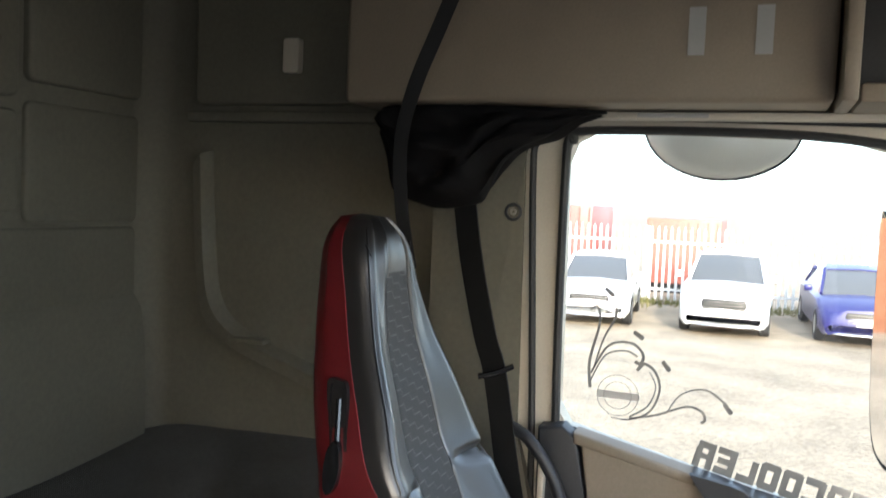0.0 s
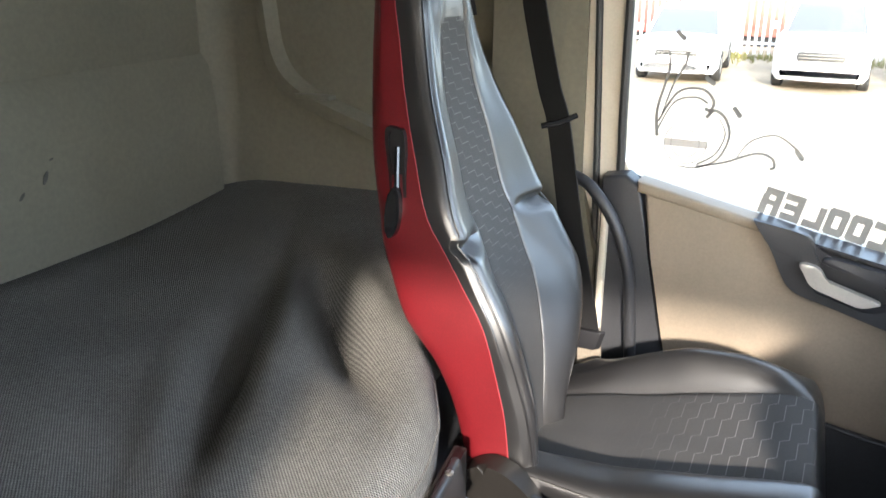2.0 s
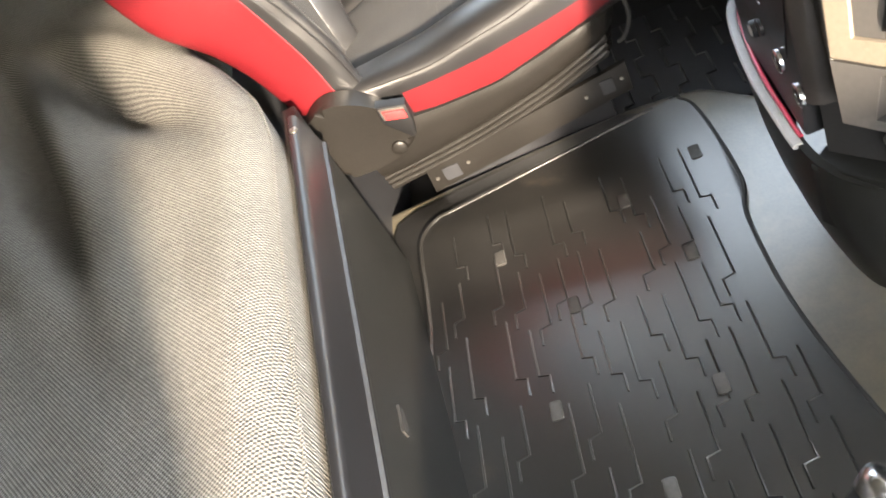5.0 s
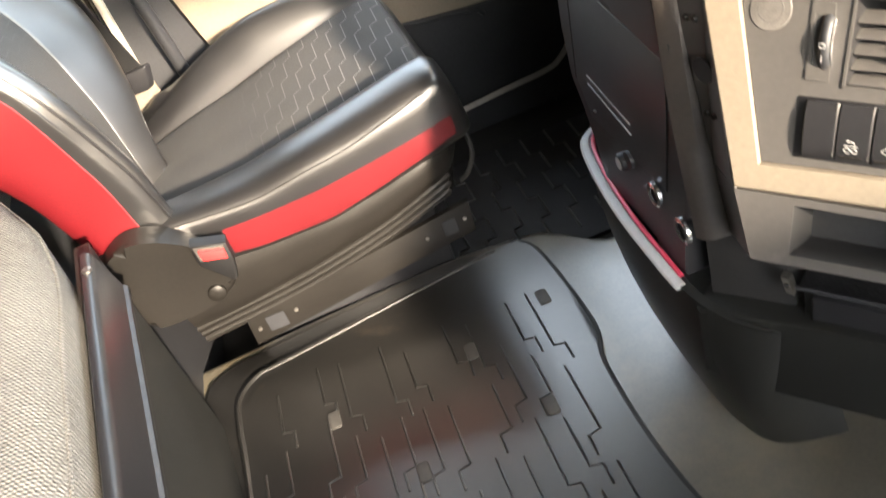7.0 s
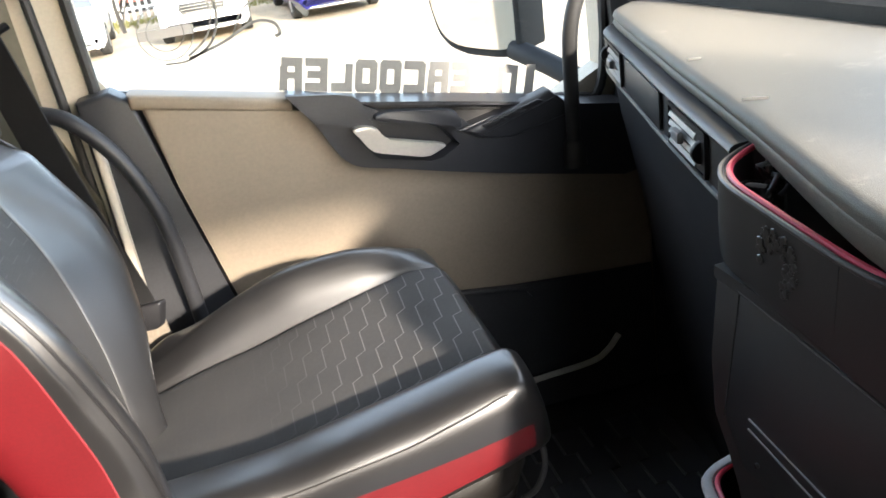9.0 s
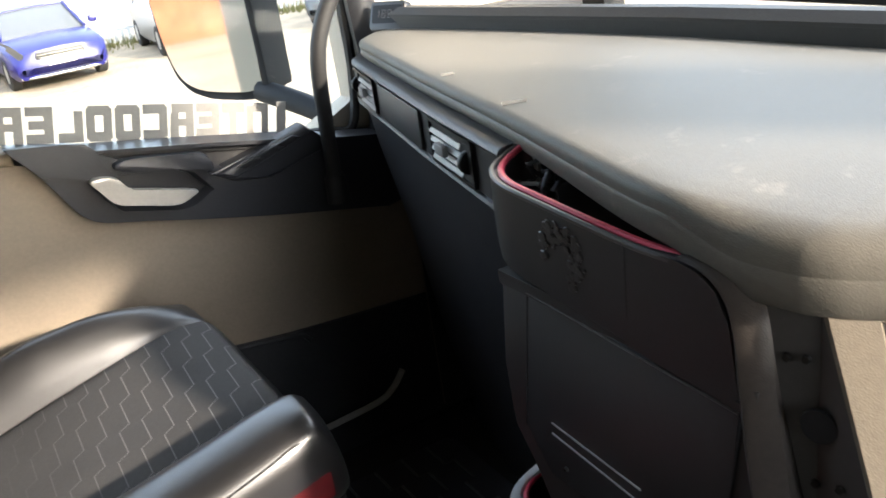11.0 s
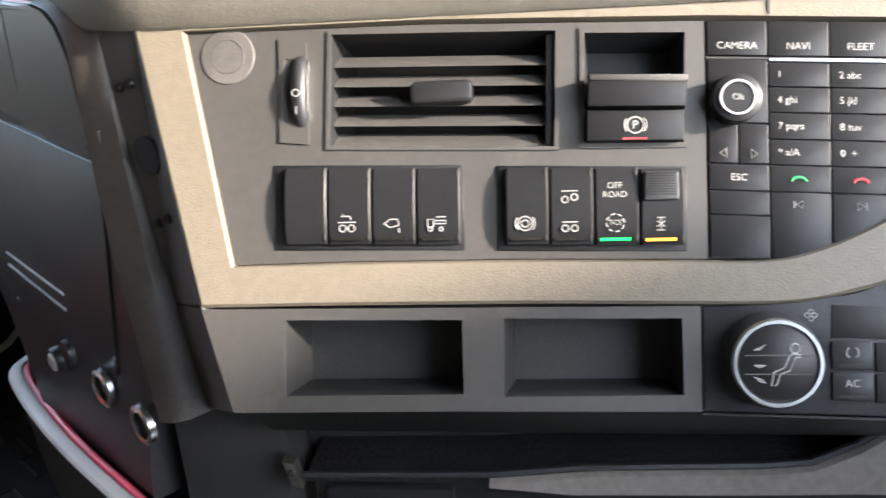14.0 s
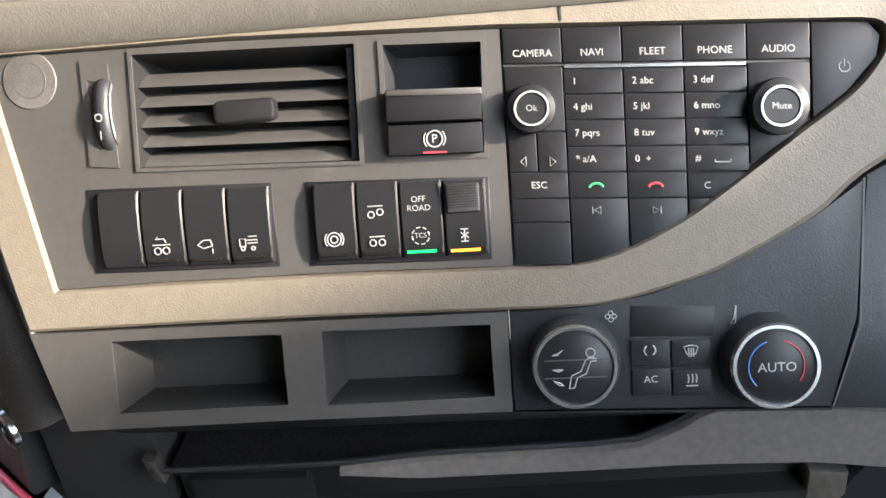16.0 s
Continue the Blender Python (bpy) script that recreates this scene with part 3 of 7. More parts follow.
INS = [0.075, 0.075, 0.073, 0.072, 0.071, 0.070, 0.070, 0.066, 0.056, 0.046, 0.038, 0.028, 0.016]


def back_section(z):
    hw, cx, di, rx, bx, ins = (pch(Z, q, z) for q in (HW, CX, DISH, RX, BX, INS))
    dent = 0.020 * math.exp(-((z - 0.672) / 0.010) ** 2)
    swell = 0.008 * math.sin(min(max((z - 0.34) / 0.33, 0), 1) * math.pi)
    fx = cx - di
    mid = (ins + hw) / 2
    half = [(0.0, fx), (ins * 0.6, fx), (ins - 0.002, fx + 0.001), (ins + 0.003, fx - 0.003), (ins + 0.008, fx + 0.004), (mid, fx + di * 0.72 + swell - dent), (hw - 0.016, cx + 0.003 + swell - dent), (hw - 0.004, cx - 0.003 - dent),
            (hw + 0.001, cx - 0.012 - dent), (hw + 0.003, (cx + rx) / 2 - 0.4 * dent), (hw + 0.003, rx), (hw + 0.003, (rx + bx) / 2), (hw - 0.002, bx + 0.02), (hw - 0.02, bx), (hw * 0.5, bx - 0.004)]
    full = [(p.x, p.y) for p in crom([(u, x, 0) for u, x in half + [(0.0, bx - 0.006)]], 3)]
    g = pch([0.26, 0.31, 0.36, 0.40, 0.45, 0.50, 0.56], [0.3, 0.34, 0.46, 0.60, 0.77, 0.91, 1.0], z)
    far = [(u * g, fx + (x - fx) * (0.25 + 0.75 * g) if x > fx else x) for u, x in full]
    return far + [(-u, x) for u, x in full[-2:0:-1]]


NB = 90
zz = [0.26 + (1.085 - 0.26) * i / 140 for i in range(141)]
rows = [[V(x, SC + u, z) for u, x in back_section(z)] for z in zz]
rows.append([V(-0.585, SC, 1.09)] * NB)


def pick_back(i, j):
    k = j // 3 if j < 45 else (89 - j) // 3
    sd_ = "a" if j < 45 else "b"
    z = zz[min(i, 140)]
    across = (j if j < 45 else 89 - j) / 9
    if k < 3 and z < 0.958 + 0.036 * math.sqrt(max(1 - across ** 2, 0)):
        return "insert"
    if k < 10:
        if z > 1.0:
            return "head"
        return ("upper" if z > 0.672 else "lower") + sd_
    return "red"


grid_parts(rows, pick_back, {
    "insert": ("backrest_insert", FABRIC, "grey zigzag fabric strip"),
    "head": ("headrest", LEATHER, "black leather head section"),
    "uppera": ("upper_bolster", LEATHER, "black leather"),
    "upperb": ("upper_bolster", LEATHER, "black leather"),
    "lowera": ("lower_bolster", LEATHER, "black leather"),
    "lowerb": ("lower_bolster", LEATHER, "black leather"),
    "red": ("back_cover", RED, "red leather back and side cover"),
}, seat, uv=lambda i, j: (-1.6 * rows[i][j].y, (rows[i][j].z - 0.52) * 1.15))
THREAD = mat("dark_red_thread", (0.2, 0.02, 0.025), 0.6, var=0.05)
PIPE = mat("black_piping", (0.012, 0.012, 0.013), 0.3, var=0.05)
for sg in (-1, 1):
    part("piping", tube([V(p[21 if sg > 0 else 69].x + 0.001, p[21 if sg > 0 else 69].y, p[21].z) for p in rows[2:139:3]], 0.0018, 6), PIPE, seat, "black piping")
    part("seam", tube([V(p[30 if sg > 0 else 60].x, p[30 if sg > 0 else 60].y + sg * 0.0006, p[30].z) for p in rows[2:139:3]], 0.0010, 5), THREAD, seat, "red stitched seam")
    part("insert_seam", tube([V(p[9 if sg > 0 else 81].x + 0.002, p[9 if sg > 0 else 81].y, p[9].z) for p in rows[2:124:3]], 0.0014, 5), PIPE, seat)
part("head_seam", tube([V(pch(Z, CX, z) - max(pch(Z, DISH, z), 0) * 0.5 + 0.001, SC + u, z) for u, z in ((-0.092, 1.045), (-0.07, 1.01), (-0.045, 0.985), (-0.035, 0.975))], 0.0012, 5), PIPE, seat)
part("head_seam", tube([V(pch(Z, CX, z) + 0.001, SC + u, z) for u, z in ((0.092, 1.045), (0.07, 1.01), (0.045, 0.985), (0.035, 0.975))], 0.0012, 5), PIPE, seat)

# cushion: stations along the length, with the crease and the crest of each bolster
X = [-0.40, -0.33, -0.25, -0.18, -0.10, -0.03, 0.03, 0.07, 0.10, 0.116, 0.126, 0.131]
CREASE_N = [0.268, 0.277, 0.288, 0.299, 0.313, 0.324, 0.336, 0.344, 0.348, 0.340, 0.322, 0.300]
CREASE_F = [0.270, 0.288, 0.310, 0.325, 0.347, 0.364, 0.377, 0.383, 0.380, 0.365, 0.335, 0.303]
CREST_N = [0.318, 0.328, 0.331, 0.335, 0.349, 0.362, 0.375, 0.383, 0.386, 0.377, 0.348, 0.308]
CREST_F = [0.282, 0.318, 0.360, 0.390, 0.414, 0.418, 0.411, 0.399, 0.382, 0.360, 0.332, 0.305]
SEAM = [0.322, 0.326, 0.321, 0.318, 0.328, 0.337, 0.350, 0.359, 0.366, 0.352, 0.325, 0.300]
ST = [0.292, 0.294, 0.294, 0.293, 0.295, 0.302, 0.310, 0.316, 0.320, 0.316, 0.306, 0.293]
SB = [0.256, 0.255, 0.253, 0.246, 0.245, 0.257, 0.272, 0.282, 0.289, 0.288, 0.285, 0.281]
CB = [0.235, 0.235, 0.234, 0.232, 0.234, 0.243, 0.256, 0.264, 0.270, 0.270, 0.272, 0.276]
CW = [0.212, 0.216, 0.220, 0.223, 0.224, 0.224, 0.223, 0.221, 0.217, 0.212, 0.205, 0.196]


def cushion_section(x):
    cn, cf, pn, pf, sm, st, sb, zb, w = (pch(X, q, x) for q in (CREASE_N, CREASE_F, CREST_N, CREST_F, SEAM, ST, SB, CB, CW))
    mid = (cn + cf) / 2 + 0.005
    out = []
    for cr, pk in ((cf, pf), (cn, pn)):
        sg = 1 if not out else -1
        se = max(min(sm, pk - 0.006), st + 0.006)
        half = [(0.0, mid), (0.06, (mid + cr) / 2 + 0.004), (0.112, cr + 0.003), (0.119, cr - 0.004), (0.128, cr + 0.40 * (pk - cr)), (0.148, cr + 0.90 * (pk - cr)), (w - 0.052, pk), (w - 0.018, (pk + se) / 2 + 0.006), (w + 0.002, se),
                (w + 0.005, st), (w + 0.004, sb), (w - 0.006, zb + 0.004), (w - 0.03, zb)]
        out.append([(sg * p.x, p.y) for p in crom([(u, z, 0) for u, z in half + [(0.0, zb)]], 3)])
    return out[0] + out[1][-2:0:-1]


NC = 78
xx = [-0.40 + 0.531 * math.sin(0.5 * math.pi * i / 104) ** 0.8 for i in range(105)]
crow = [[V(x - 0.05 * u * min(max((x + 0.05) / 0.12, 0), 1), SQ + u, z) for u, z in cushion_section(x)] for x in xx]
crow.insert(0, [V(-0.402, SQ, 0.26)] * NC)
crow.append([V(0.132, SQ, 0.29)] * NC)


def pick_cush(i, j):
    k = j // 3 if j < 39 else (77 - j) // 3
    sd_ = "a" if j < 39 else "b"
    x = xx[min(max(i - 1, 0), 104)]
    if k < 3:
        return "insert" if x < 0.108 else "nose"
    if k == 9 and -0.235 < x < 0.104:
        return "red" + sd_
    return "leather"


grid_parts(crow, pick_cush, {
    "insert": ("cushion_insert", FABRIC, "grey zigzag fabric"),
    "leather": ("cushion_bolster", LEATHER, "black leather"),
    "nose": ("cushion_nose", LEATHER, "black leather"),
    "reda": ("side_strip", RED, "red leather strip"),
    "redb": ("side_strip", RED, "red leather strip"),
}, seat, uv=lambda i, j: (crow[i][j].y, crow[i][j].x + 0.20))
for sg in (-1, 1):
    part("insert_seam", tube([V(p[9].x, p[9 if sg > 0 else 69].y, p[9 if sg > 0 else 69].z + 0.002) for p in crow[3:101:3]], 0.0014, 5), PIPE, seat)
    part("top_seam", tube([V(p[24].x, p[24 if sg > 0 else 54].y + sg * 0.0008, p[24 if sg > 0 else 54].z) for p in crow[3:103:3]], 0.0010, 5), SHELL, seat, "pale stitched seam")

# recliner cover, buckle and base
def near(y):
    return lambda u, v, w: V(u, y - w, v)


part("recliner_cover", prism([(p.x, p.y) for p in crom([(-0.402, 0.28, 0), (-0.392, 0.318, 0), (-0.352, 0.343, 0), (-0.312, 0.337, 0), (-0.272, 0.309, 0), (-0.247, 0.270, 0), (-0.240, 0.240, 0), (-0.255, 0.215, 0), (-0.316, 0.203, 0), (-0.375, 0.208, 0), (-0.398, 0.240, 0)], 5, closed=True)], near(1.125), 0.0, 0.042, 0.014, 5), SHELL, seat, "grey plastic recliner cover")
part("recliner_boss", lathe([(0.013, -0.003), (0.0125, 0.003), (0.010, 0.005), (0.0, 0.005)], (-0.272, 1.081, 0.226), (0, -1, 0), 20), SHELL, seat)
bk = part("buckle", prism([(-0.268, 0.317), (-0.224, 0.302), (-0.226, 0.272), (-0.233, 0.244), (-0.240, 0.240), (-0.270, 0.283)], near(1.090), 0.0, 0.020, 0.003), BUCKLE, seat, "black belt buckle")
part("buckle_mouth", prism([(-0.264, 0.3125), (-0.229, 0.3005), (-0.229, 0.2965), (-0.264, 0.3085)], near(1.0725), 0.0, 0.004), STEEL, bk, "bright metal mouth")
part("buckle_edge", prism([(-0.2655, 0.3125), (-0.2625, 0.3115), (-0.2625, 0.2895), (-0.2655, 0.2905)], near(1.0722), 0.0, 0.0035), STEEL, bk)
part("release_button", prism([(-0.2615, 0.3065), (-0.230, 0.2955), (-0.231, 0.2805), (-0.2615, 0.2905)], near(1.071), 0.0, 0.005, 0.002), REDP, bk, "red release button")


def skirt(out, ztop, zbot, bulge, lip=0.0):
    """A moulded skirt round the near side, the front and the far side of the cushion base."""
    path = crom([(-0.34, 1.128 - out, 0), (-0.1, 1.126 - out, 0), (0.06, 1.128 - out, 0), (0.098 + out, 1.150, 0), (0.108 + out, 1.20, 0), (0.110 + out, 1.35, 0), (0.108 + out, 1.48, 0), (0.098 + out, 1.535, 0), (0.06, 1.557 + out, 0), (-0.34, 1.557 + out, 0)], 8)
    rows = []
    for p in path:
        c = V(-0.12, 1.342, 0)
        n = V(0.3 * (p.x - c.x), p.y - c.y, 0).normalized() if p.x < 0.07 else V(1, 0.6 * (p.y - c.y), 0).normalized()
        t_, b_ = ztop(p.x), zbot(p.x)
        rows.append([V(p.x, p.y, t_ + (b_ - t_) * k / 9) + n * (bulge * math.sin(math.pi * min(k / 7, 1)) - (0.010 if k == 9 else 0) + (lip if k in (6, 7) else 0)) for k in range(10)])
    return sheet(rows, 0.004, (0, 0.2, 0.1))


part("side_valance", skirt(0.002, lambda x: pch([-0.34, -0.235, -0.075, 0.10, 0.13], [0.255, 0.252, 0.250, 0.287, 0.290], x), lambda x: pch([-0.34, -0.305, -0.19, -0.04, 0.1, 0.13], [0.142, 0.142, 0.158, 0.186, 0.224, 0.226], x), 0.008, 0.0025), SHELL, seat, "grey-brown leathery valance")
for k in range(3):
    part("bellows_fold", skirt(-0.006 - 0.004 * k, lambda x: pch([-0.34, -0.19, -0.04, 0.1, 0.13], [0.146, 0.160, 0.188, 0.226, 0.228], x) - 0.014 * k, lambda x: pch([-0.34, -0.19, -0.04, 0.1, 0.13], [0.146, 0.160, 0.188, 0.226, 0.228], x) - 0.014 * (k + 1), 0.004), SHELL, seat, "folded grey bellows")
plate_ = part("slide_plate", prism([(-0.278, 0.066), (0.100, 0.109), (0.102, 0.166), (-0.274, 0.118)], near(1.146), 0.0, 0.010, 0.003), SHELL, seat, "grey metal slide plate")
for u, w_ in ((-0.248, 0.030), (0.052, 0.022)):
    zc = 0.092 + (u + 0.278) * 0.125
    part("plate_port", prism(rrect(u, u + w_, zc - 0.013, zc + 0.015, 0.002), near(1.1362), 0.0, 0.0012), DARK, plate_)
for u in (-0.262, -0.20, 0.025, 0.088):
    zc = 0.093 + (u + 0.278) * 0.125
    part("plate_screw", lathe([(0.0035, -0.001), (0.003, 0.002), (0, 0.002)], (u, 1.1358, zc), (0, -1, 0), 10), STEEL, plate_)
part("pedestal", box(-0.30, 0.06, 1.235, 1.50, -0.10, 0.20, 0.01), DARK, seat)
part("cable_loop", tube(crom([(0.118, 1.15, 0.305), (0.130, 1.15, 0.275), (0.132, 1.15, 0.235), (0.118, 1.15, 0.205), (0.105, 1.16, 0.19)], 6), 0.004, 8), RUBBER, seat)
sp = lambda u, v, w: V(u, 1.131 + 0.17 * (v - 0.71) - w, v)
SLOT = [(p.x, p.y) for p in crom([(-0.552, 0.838, 0), (-0.532, 0.842, 0), (-0.519, 0.832, 0), (-0.512, 0.77, 0), (-0.503, 0.715, 0), (-0.510, 0.702, 0), (-0.528, 0.705, 0), (-0.540, 0.77, 0)], 4, True)]
slot = part("lever_recess", ring(SLOT, [(-0.5285 + (u + 0.5285) * 0.72, 0.772 + (v - 0.772) * 0.9) for u, v in SLOT], sp, -0.006, 0.004), BUCKLE, seat, "black lever recess")
# slot floor coloured near-black for the shade inside it
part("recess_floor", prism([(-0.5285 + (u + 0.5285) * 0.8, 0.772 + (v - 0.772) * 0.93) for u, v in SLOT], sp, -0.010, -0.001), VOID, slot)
part("lever", prism([(p.x, p.y) for p in crom([(-0.533, 0.748, 0), (-0.524, 0.758, 0), (-0.516, 0.748, 0), (-0.512, 0.722, 0), (-0.515, 0.696, 0), (-0.524, 0.681, 0), (-0.533, 0.684, 0), (-0.537, 0.715, 0)], 5, True)], sp, -0.002, 0.016, 0.007, 4), LEVERK, slot, "glossy black backrest lever")
part("lever_bridge", tube([sp(-0.530, 0.815, 0.001), sp(-0.526, 0.775, 0.004), sp(-0.523, 0.745, 0.006)], 0.0045, 8), LEVERK, slot)


# ---- dashboard ----
PC, PU, PV, PN = V(0.4033, 0.4563, 0.5446), V(0.62301, -0.78221, 0), V(0.28919, 0.23033, 0.92915), V(-0.72679, -0.57887, 0.36970)


def pan(u, v, w=0.0):
    """A place on the driver-facing centre panel: millimetres along, up and out."""
    return PC + PU * (u / 1000) + PV * (v / 1000) + PN * (w / 1000)


def plate(pts, w0, w1, bevel=0.0, bm=None, f=pan):
    return prism(pts, f, w0, w1, bevel, 2, bm)


dash = thing("dashboard", "tan and charcoal grained truck dashboard", "dashboard", (0.6, 0.8, -0.1))
LIP = [(0.545, 1.70), (0.482, 1.650), (0.456, 1.58), (0.404, 1.38), (0.369, 1.245), (0.332, 1.09), (0.311, 1.00), (0.291, 0.92), (0.269, 0.835), (0.258, 0.785), (0.253, 0.74), (0.253, 0.70), (0.258, 0.668)]
lip = [(p.x, p.y) for p in crom([(a, b, 0) for a, b in LIP], 7)]
n_side = len(lip)
for u in (-232, -190, -140, -83, -20, 57, 120, 180, 240, 300):
    q = pan(u, 66)
    lip.append((q.x - 0.008, q.y - 0.007))
lip += [(0.62, 0.16), (0.66, -0.1), (0.66, YR)]
rows = []
for k, (x, y) in enumerate(lip):
    s = min(max((1.12 - y) / 0.36, 0), 1)
    s = s * s * (3 - 2 * s)
    s2 = 1.0 if k >= n_side else min(max((0.775 - y) / 0.075, 0), 1)
    s2 = s2 * s2 * (3 - 2 * s2)
    h = 0.018 + 0.012 * s + 0.012 * s2
    if k >= n_side:
        dx, dy = 0.72, 0.58
    else:
        dx, dy = 1.0, 0.0
    zt = 0.664
    zc = zt - 0.002 * s - 0.004 * s2
    back = 0.003
    prof = [(0.016 + back, -h), (0.003 + back, -h + 0.001), (0.001 + back, -h + 0.004), (0.001, -0.008 - 0.010 * s2), (0.0035 + 0.004 * s2, -0.0025 - 0.003 * s2), (0.012 + 0.014 * s2, 0.0)]
    r = [V(x + dx * a, y + dy * a, zc + b) for a, b in prof]
    e = r[-1]
    for j in range(1, 25):
        t = j / 24
        r.append(V(e.x + (0.73 - e.x) * t, e.y + (0.05 * t if y > 1.5 else 0), zt + (zc - zt) * math.exp(-7 * t) + 0.006 * math.sin(t * 3.1)))
    rows.append(r)
part("dash_top", sheet(rows, 0.010, (0, 0, -1)), DASHTOP, dash, "tan grained dash top", smooth=50)
# scuff marks on the top
for x, y, l, a in ((0.345, 1.045, 0.024, 0.6), (0.388, 1.232, 0.015, 0.5)):
    part("scuff", prism([(-l / 2, 0), (0, -0.0007), (l / 2, -0.0002), (l / 2, 0.0002), (0, 0.0006)], lambda u, v, w: V(x + u * math.cos(a) - v * math.sin(a), y + u * math.sin(a) * -1 + v, 0.6668 + w), -0.004, 0.0003), mat("pale_scratch", (0.45, 0.43, 0.39), 0.7, var=0.03), dash, "pale scratch")
# passenger-side fascia below the lip
rows = []
for x, y in [q for q in lip[5:n_side] if q[1] > 1.0]:
    prof = [(0.020, 0.6385), (-0.004, 0.6385), (-0.011, 0.638), (-0.0155, 0.6355), (-0.017, 0.632), (-0.0155, 0.629), (-0.012, 0.628), (-0.012, 0.577), (-0.015, 0.5755), (-0.0165, 0.572), (-0.012, 0.569),
            (-0.002, 0.555), (0.006, 0.50), (0.035, 0.36), (0.075, 0.12), (0.12, -0.10)]
    rows.append([V(x + a, y, b) for a, b in prof])
# unseen box added inside the dash to stop windscreen light leaking through
part("dash_light_block", box(0.70, 0.71, 1.0, 1.745, -0.10, 0.648), RUBBER, dash)
part("cowl", box(0.70, 1.03, YR + 0.002, 1.745, 0.585, 0.598, 0.003), RUBBER, dash, "black cowl at the foot of the windscreen")
part("fascia", sheet(rows, 0.012, (1, 0, 0)), DARK, dash, "charcoal lower fascia")
lx = lambda y: pch([q[1] for q in lip[n_side - 1::-1]], [q[0] for q in lip[n_side - 1::-1]], y)


def fas(yc):
    """A frame on the fascia band round the place yc: along, up, out, in metres."""
    t = V(lx(yc + 0.03) - lx(yc - 0.03), 0.06, 0).normalized()
    o = V(lx(yc) - 0.012, yc, 0.6035)
    nn = V(-t.y, t.x, 0)
    return lambda u, v, w: o - t * u + V(0, 0, v) + nn * (w + 0.001)


GSLAT = mat("grey_slat", (0.27, 0.27, 0.275), 0.4, var=0.04)
for yc, flip in ((1.555, 1), (1.150, -1)):
    f = fas(yc)
    vent = part("side_vent", ring(rrect(-0.070, 0.070, -0.025, 0.025, 0.003), rrect(-0.066, 0.066, -0.0215, 0.0215, 0.002), f, 0.0, 0.004), KEY, dash, "black side vent")
    part("vent_back", prism(rrect(-0.066, 0.066, -0.0215, 0.0215, 0.002), f, -0.0005, 0.0006), RUBBER, vent)
    for k in range(4):
        v = 0.0135 - 0.0100 * k
        c0, c1 = (-0.034, 0.065) if flip > 0 else (-0.065, 0.034)
        part("slat", prism([(c0, v - 0.004), (c1, v - 0.004), (c1, v + 0.0012), (c0, v + 0.0012)], lambda u, q, w: f(u, q, w - (q - v) * 0.45), 0.0014, 0.0026), GSLAT, vent)
    part("vent_tab", prism(rrect(0.005 - 0.014 * flip + 0.008, 0.005 + 0.014 * flip + 0.008, -0.006, 0.006, 0.002) if flip > 0 else rrect(-0.028, 0.0, -0.006, 0.006, 0.002), f, 0.006, 0.012, 0.001), GSLAT, vent)
    uw = -0.052 * flip
    part("vent_plate", prism(rrect(uw - 0.013, uw + 0.013, -0.020, 0.020, 0.002), f, 0.0005, 0.003), DARK, vent)
    part("thumbwheel", lathe([(0, -0.004), (0.012, -0.004), (0.013, -0.002), (0.013, 0.002), (0.012, 0.004), (0, 0.004)], f(uw, 0.0, 0.0), f(1, 0, 0) - f(0, 0, 0), 20), KEY, vent, "ribbed thumbwheel")
f = fas(1.36)
part("blank_panel", prism(rrect(-0.105, 0.105, -0.024, 0.024, 0.002), f, 0.0005, 0.0035, 0.001), DARK, dash, "plain charcoal blank panel")

# ---- centre panel ----
INNER = [(-214, 64), (-83, 62.5), (57, 57.5), (206, 49), (233, 47), (239, 40), (237, 30), (224, 14), (197, -5), (172, -23), (141, -43.5), (110, -57.5), (84, -63), (53, -62.5), (-34, -61), (-127, -61), (-189, -62)]
OUTER = [(-245, 72), (-83, 73), (57, 70), (230, 64), (290, 60), (305, 50), (305, 14), (265, -6), (229, -26), (205, -46), (160, -69), (125, -79.5), (97, -84.5), (53, -84.7), (-34, -83.5), (-127, -83.5), (-208, -84)]
INNER, OUTER = ([*q[:3], *[(p.x, p.y) for p in crom([(a, b, 0) for a, b in q[3:14]], 4)], *q[14:]] for q in (INNER, OUTER))
bm = bmesh.new()
loops = [[bm.verts.new(pan(u, v, w)) for u, v in pts] for pts, w in ((OUTER, -25), (OUTER, 2.0), ([(a + (c - a) * 0.08, b + (d - b) * 0.08) for (a, b), (c, d) in zip(OUTER, INNER)], 4.0),
                                                                  ([(c + (a - c) * 1.4 / math.hypot(a - c, b - d), d + (b - d) * 1.4 / math.hypot(a - c, b - d)) for (a, b), (c, d) in zip(OUTER, INNER)], 4.5), (INNER, 0.5), (INNER, -25))]
nn = len(INNER)
for a, b in zip(loops, loops[1:]):
    for i in range(nn):
        bm.faces.new((a[i], a[(i + 1) % nn], b[(i + 1) % nn], b[i]))
part("tan_surround", bm, TAN, dash, "tan grained surround", smooth=30)
part("surround_joint", plate([(86.3, 58), (87.3, 58), (87.3, 74), (86.3, 74)], 4.2, 4.9), RUBBER, dash)
# left return of the surround, turned to the passenger side
ret = [pan(-244, 71, 2), pan(-209, -83, 2), V(0.262, 0.657, 0.448), V(0.262, 0.697, 0.607)]
part("surround_return", sheet([[ret[0], ret[3]], [ret[1], ret[2]]], 0.006, (1, 0.3, 0)), PANEL, dash, "graphite side return")
low = [pan(-207, -84, 3), pan(-190, -140, 3), V(0.264, 0.647, 0.378), V(0.262, 0.657, 0.446)]
part("lower_return", sheet([[low[0], low[3]], [low[1], low[2]]], 0.006, (1, 0.3, 0)), PANEL, dash)
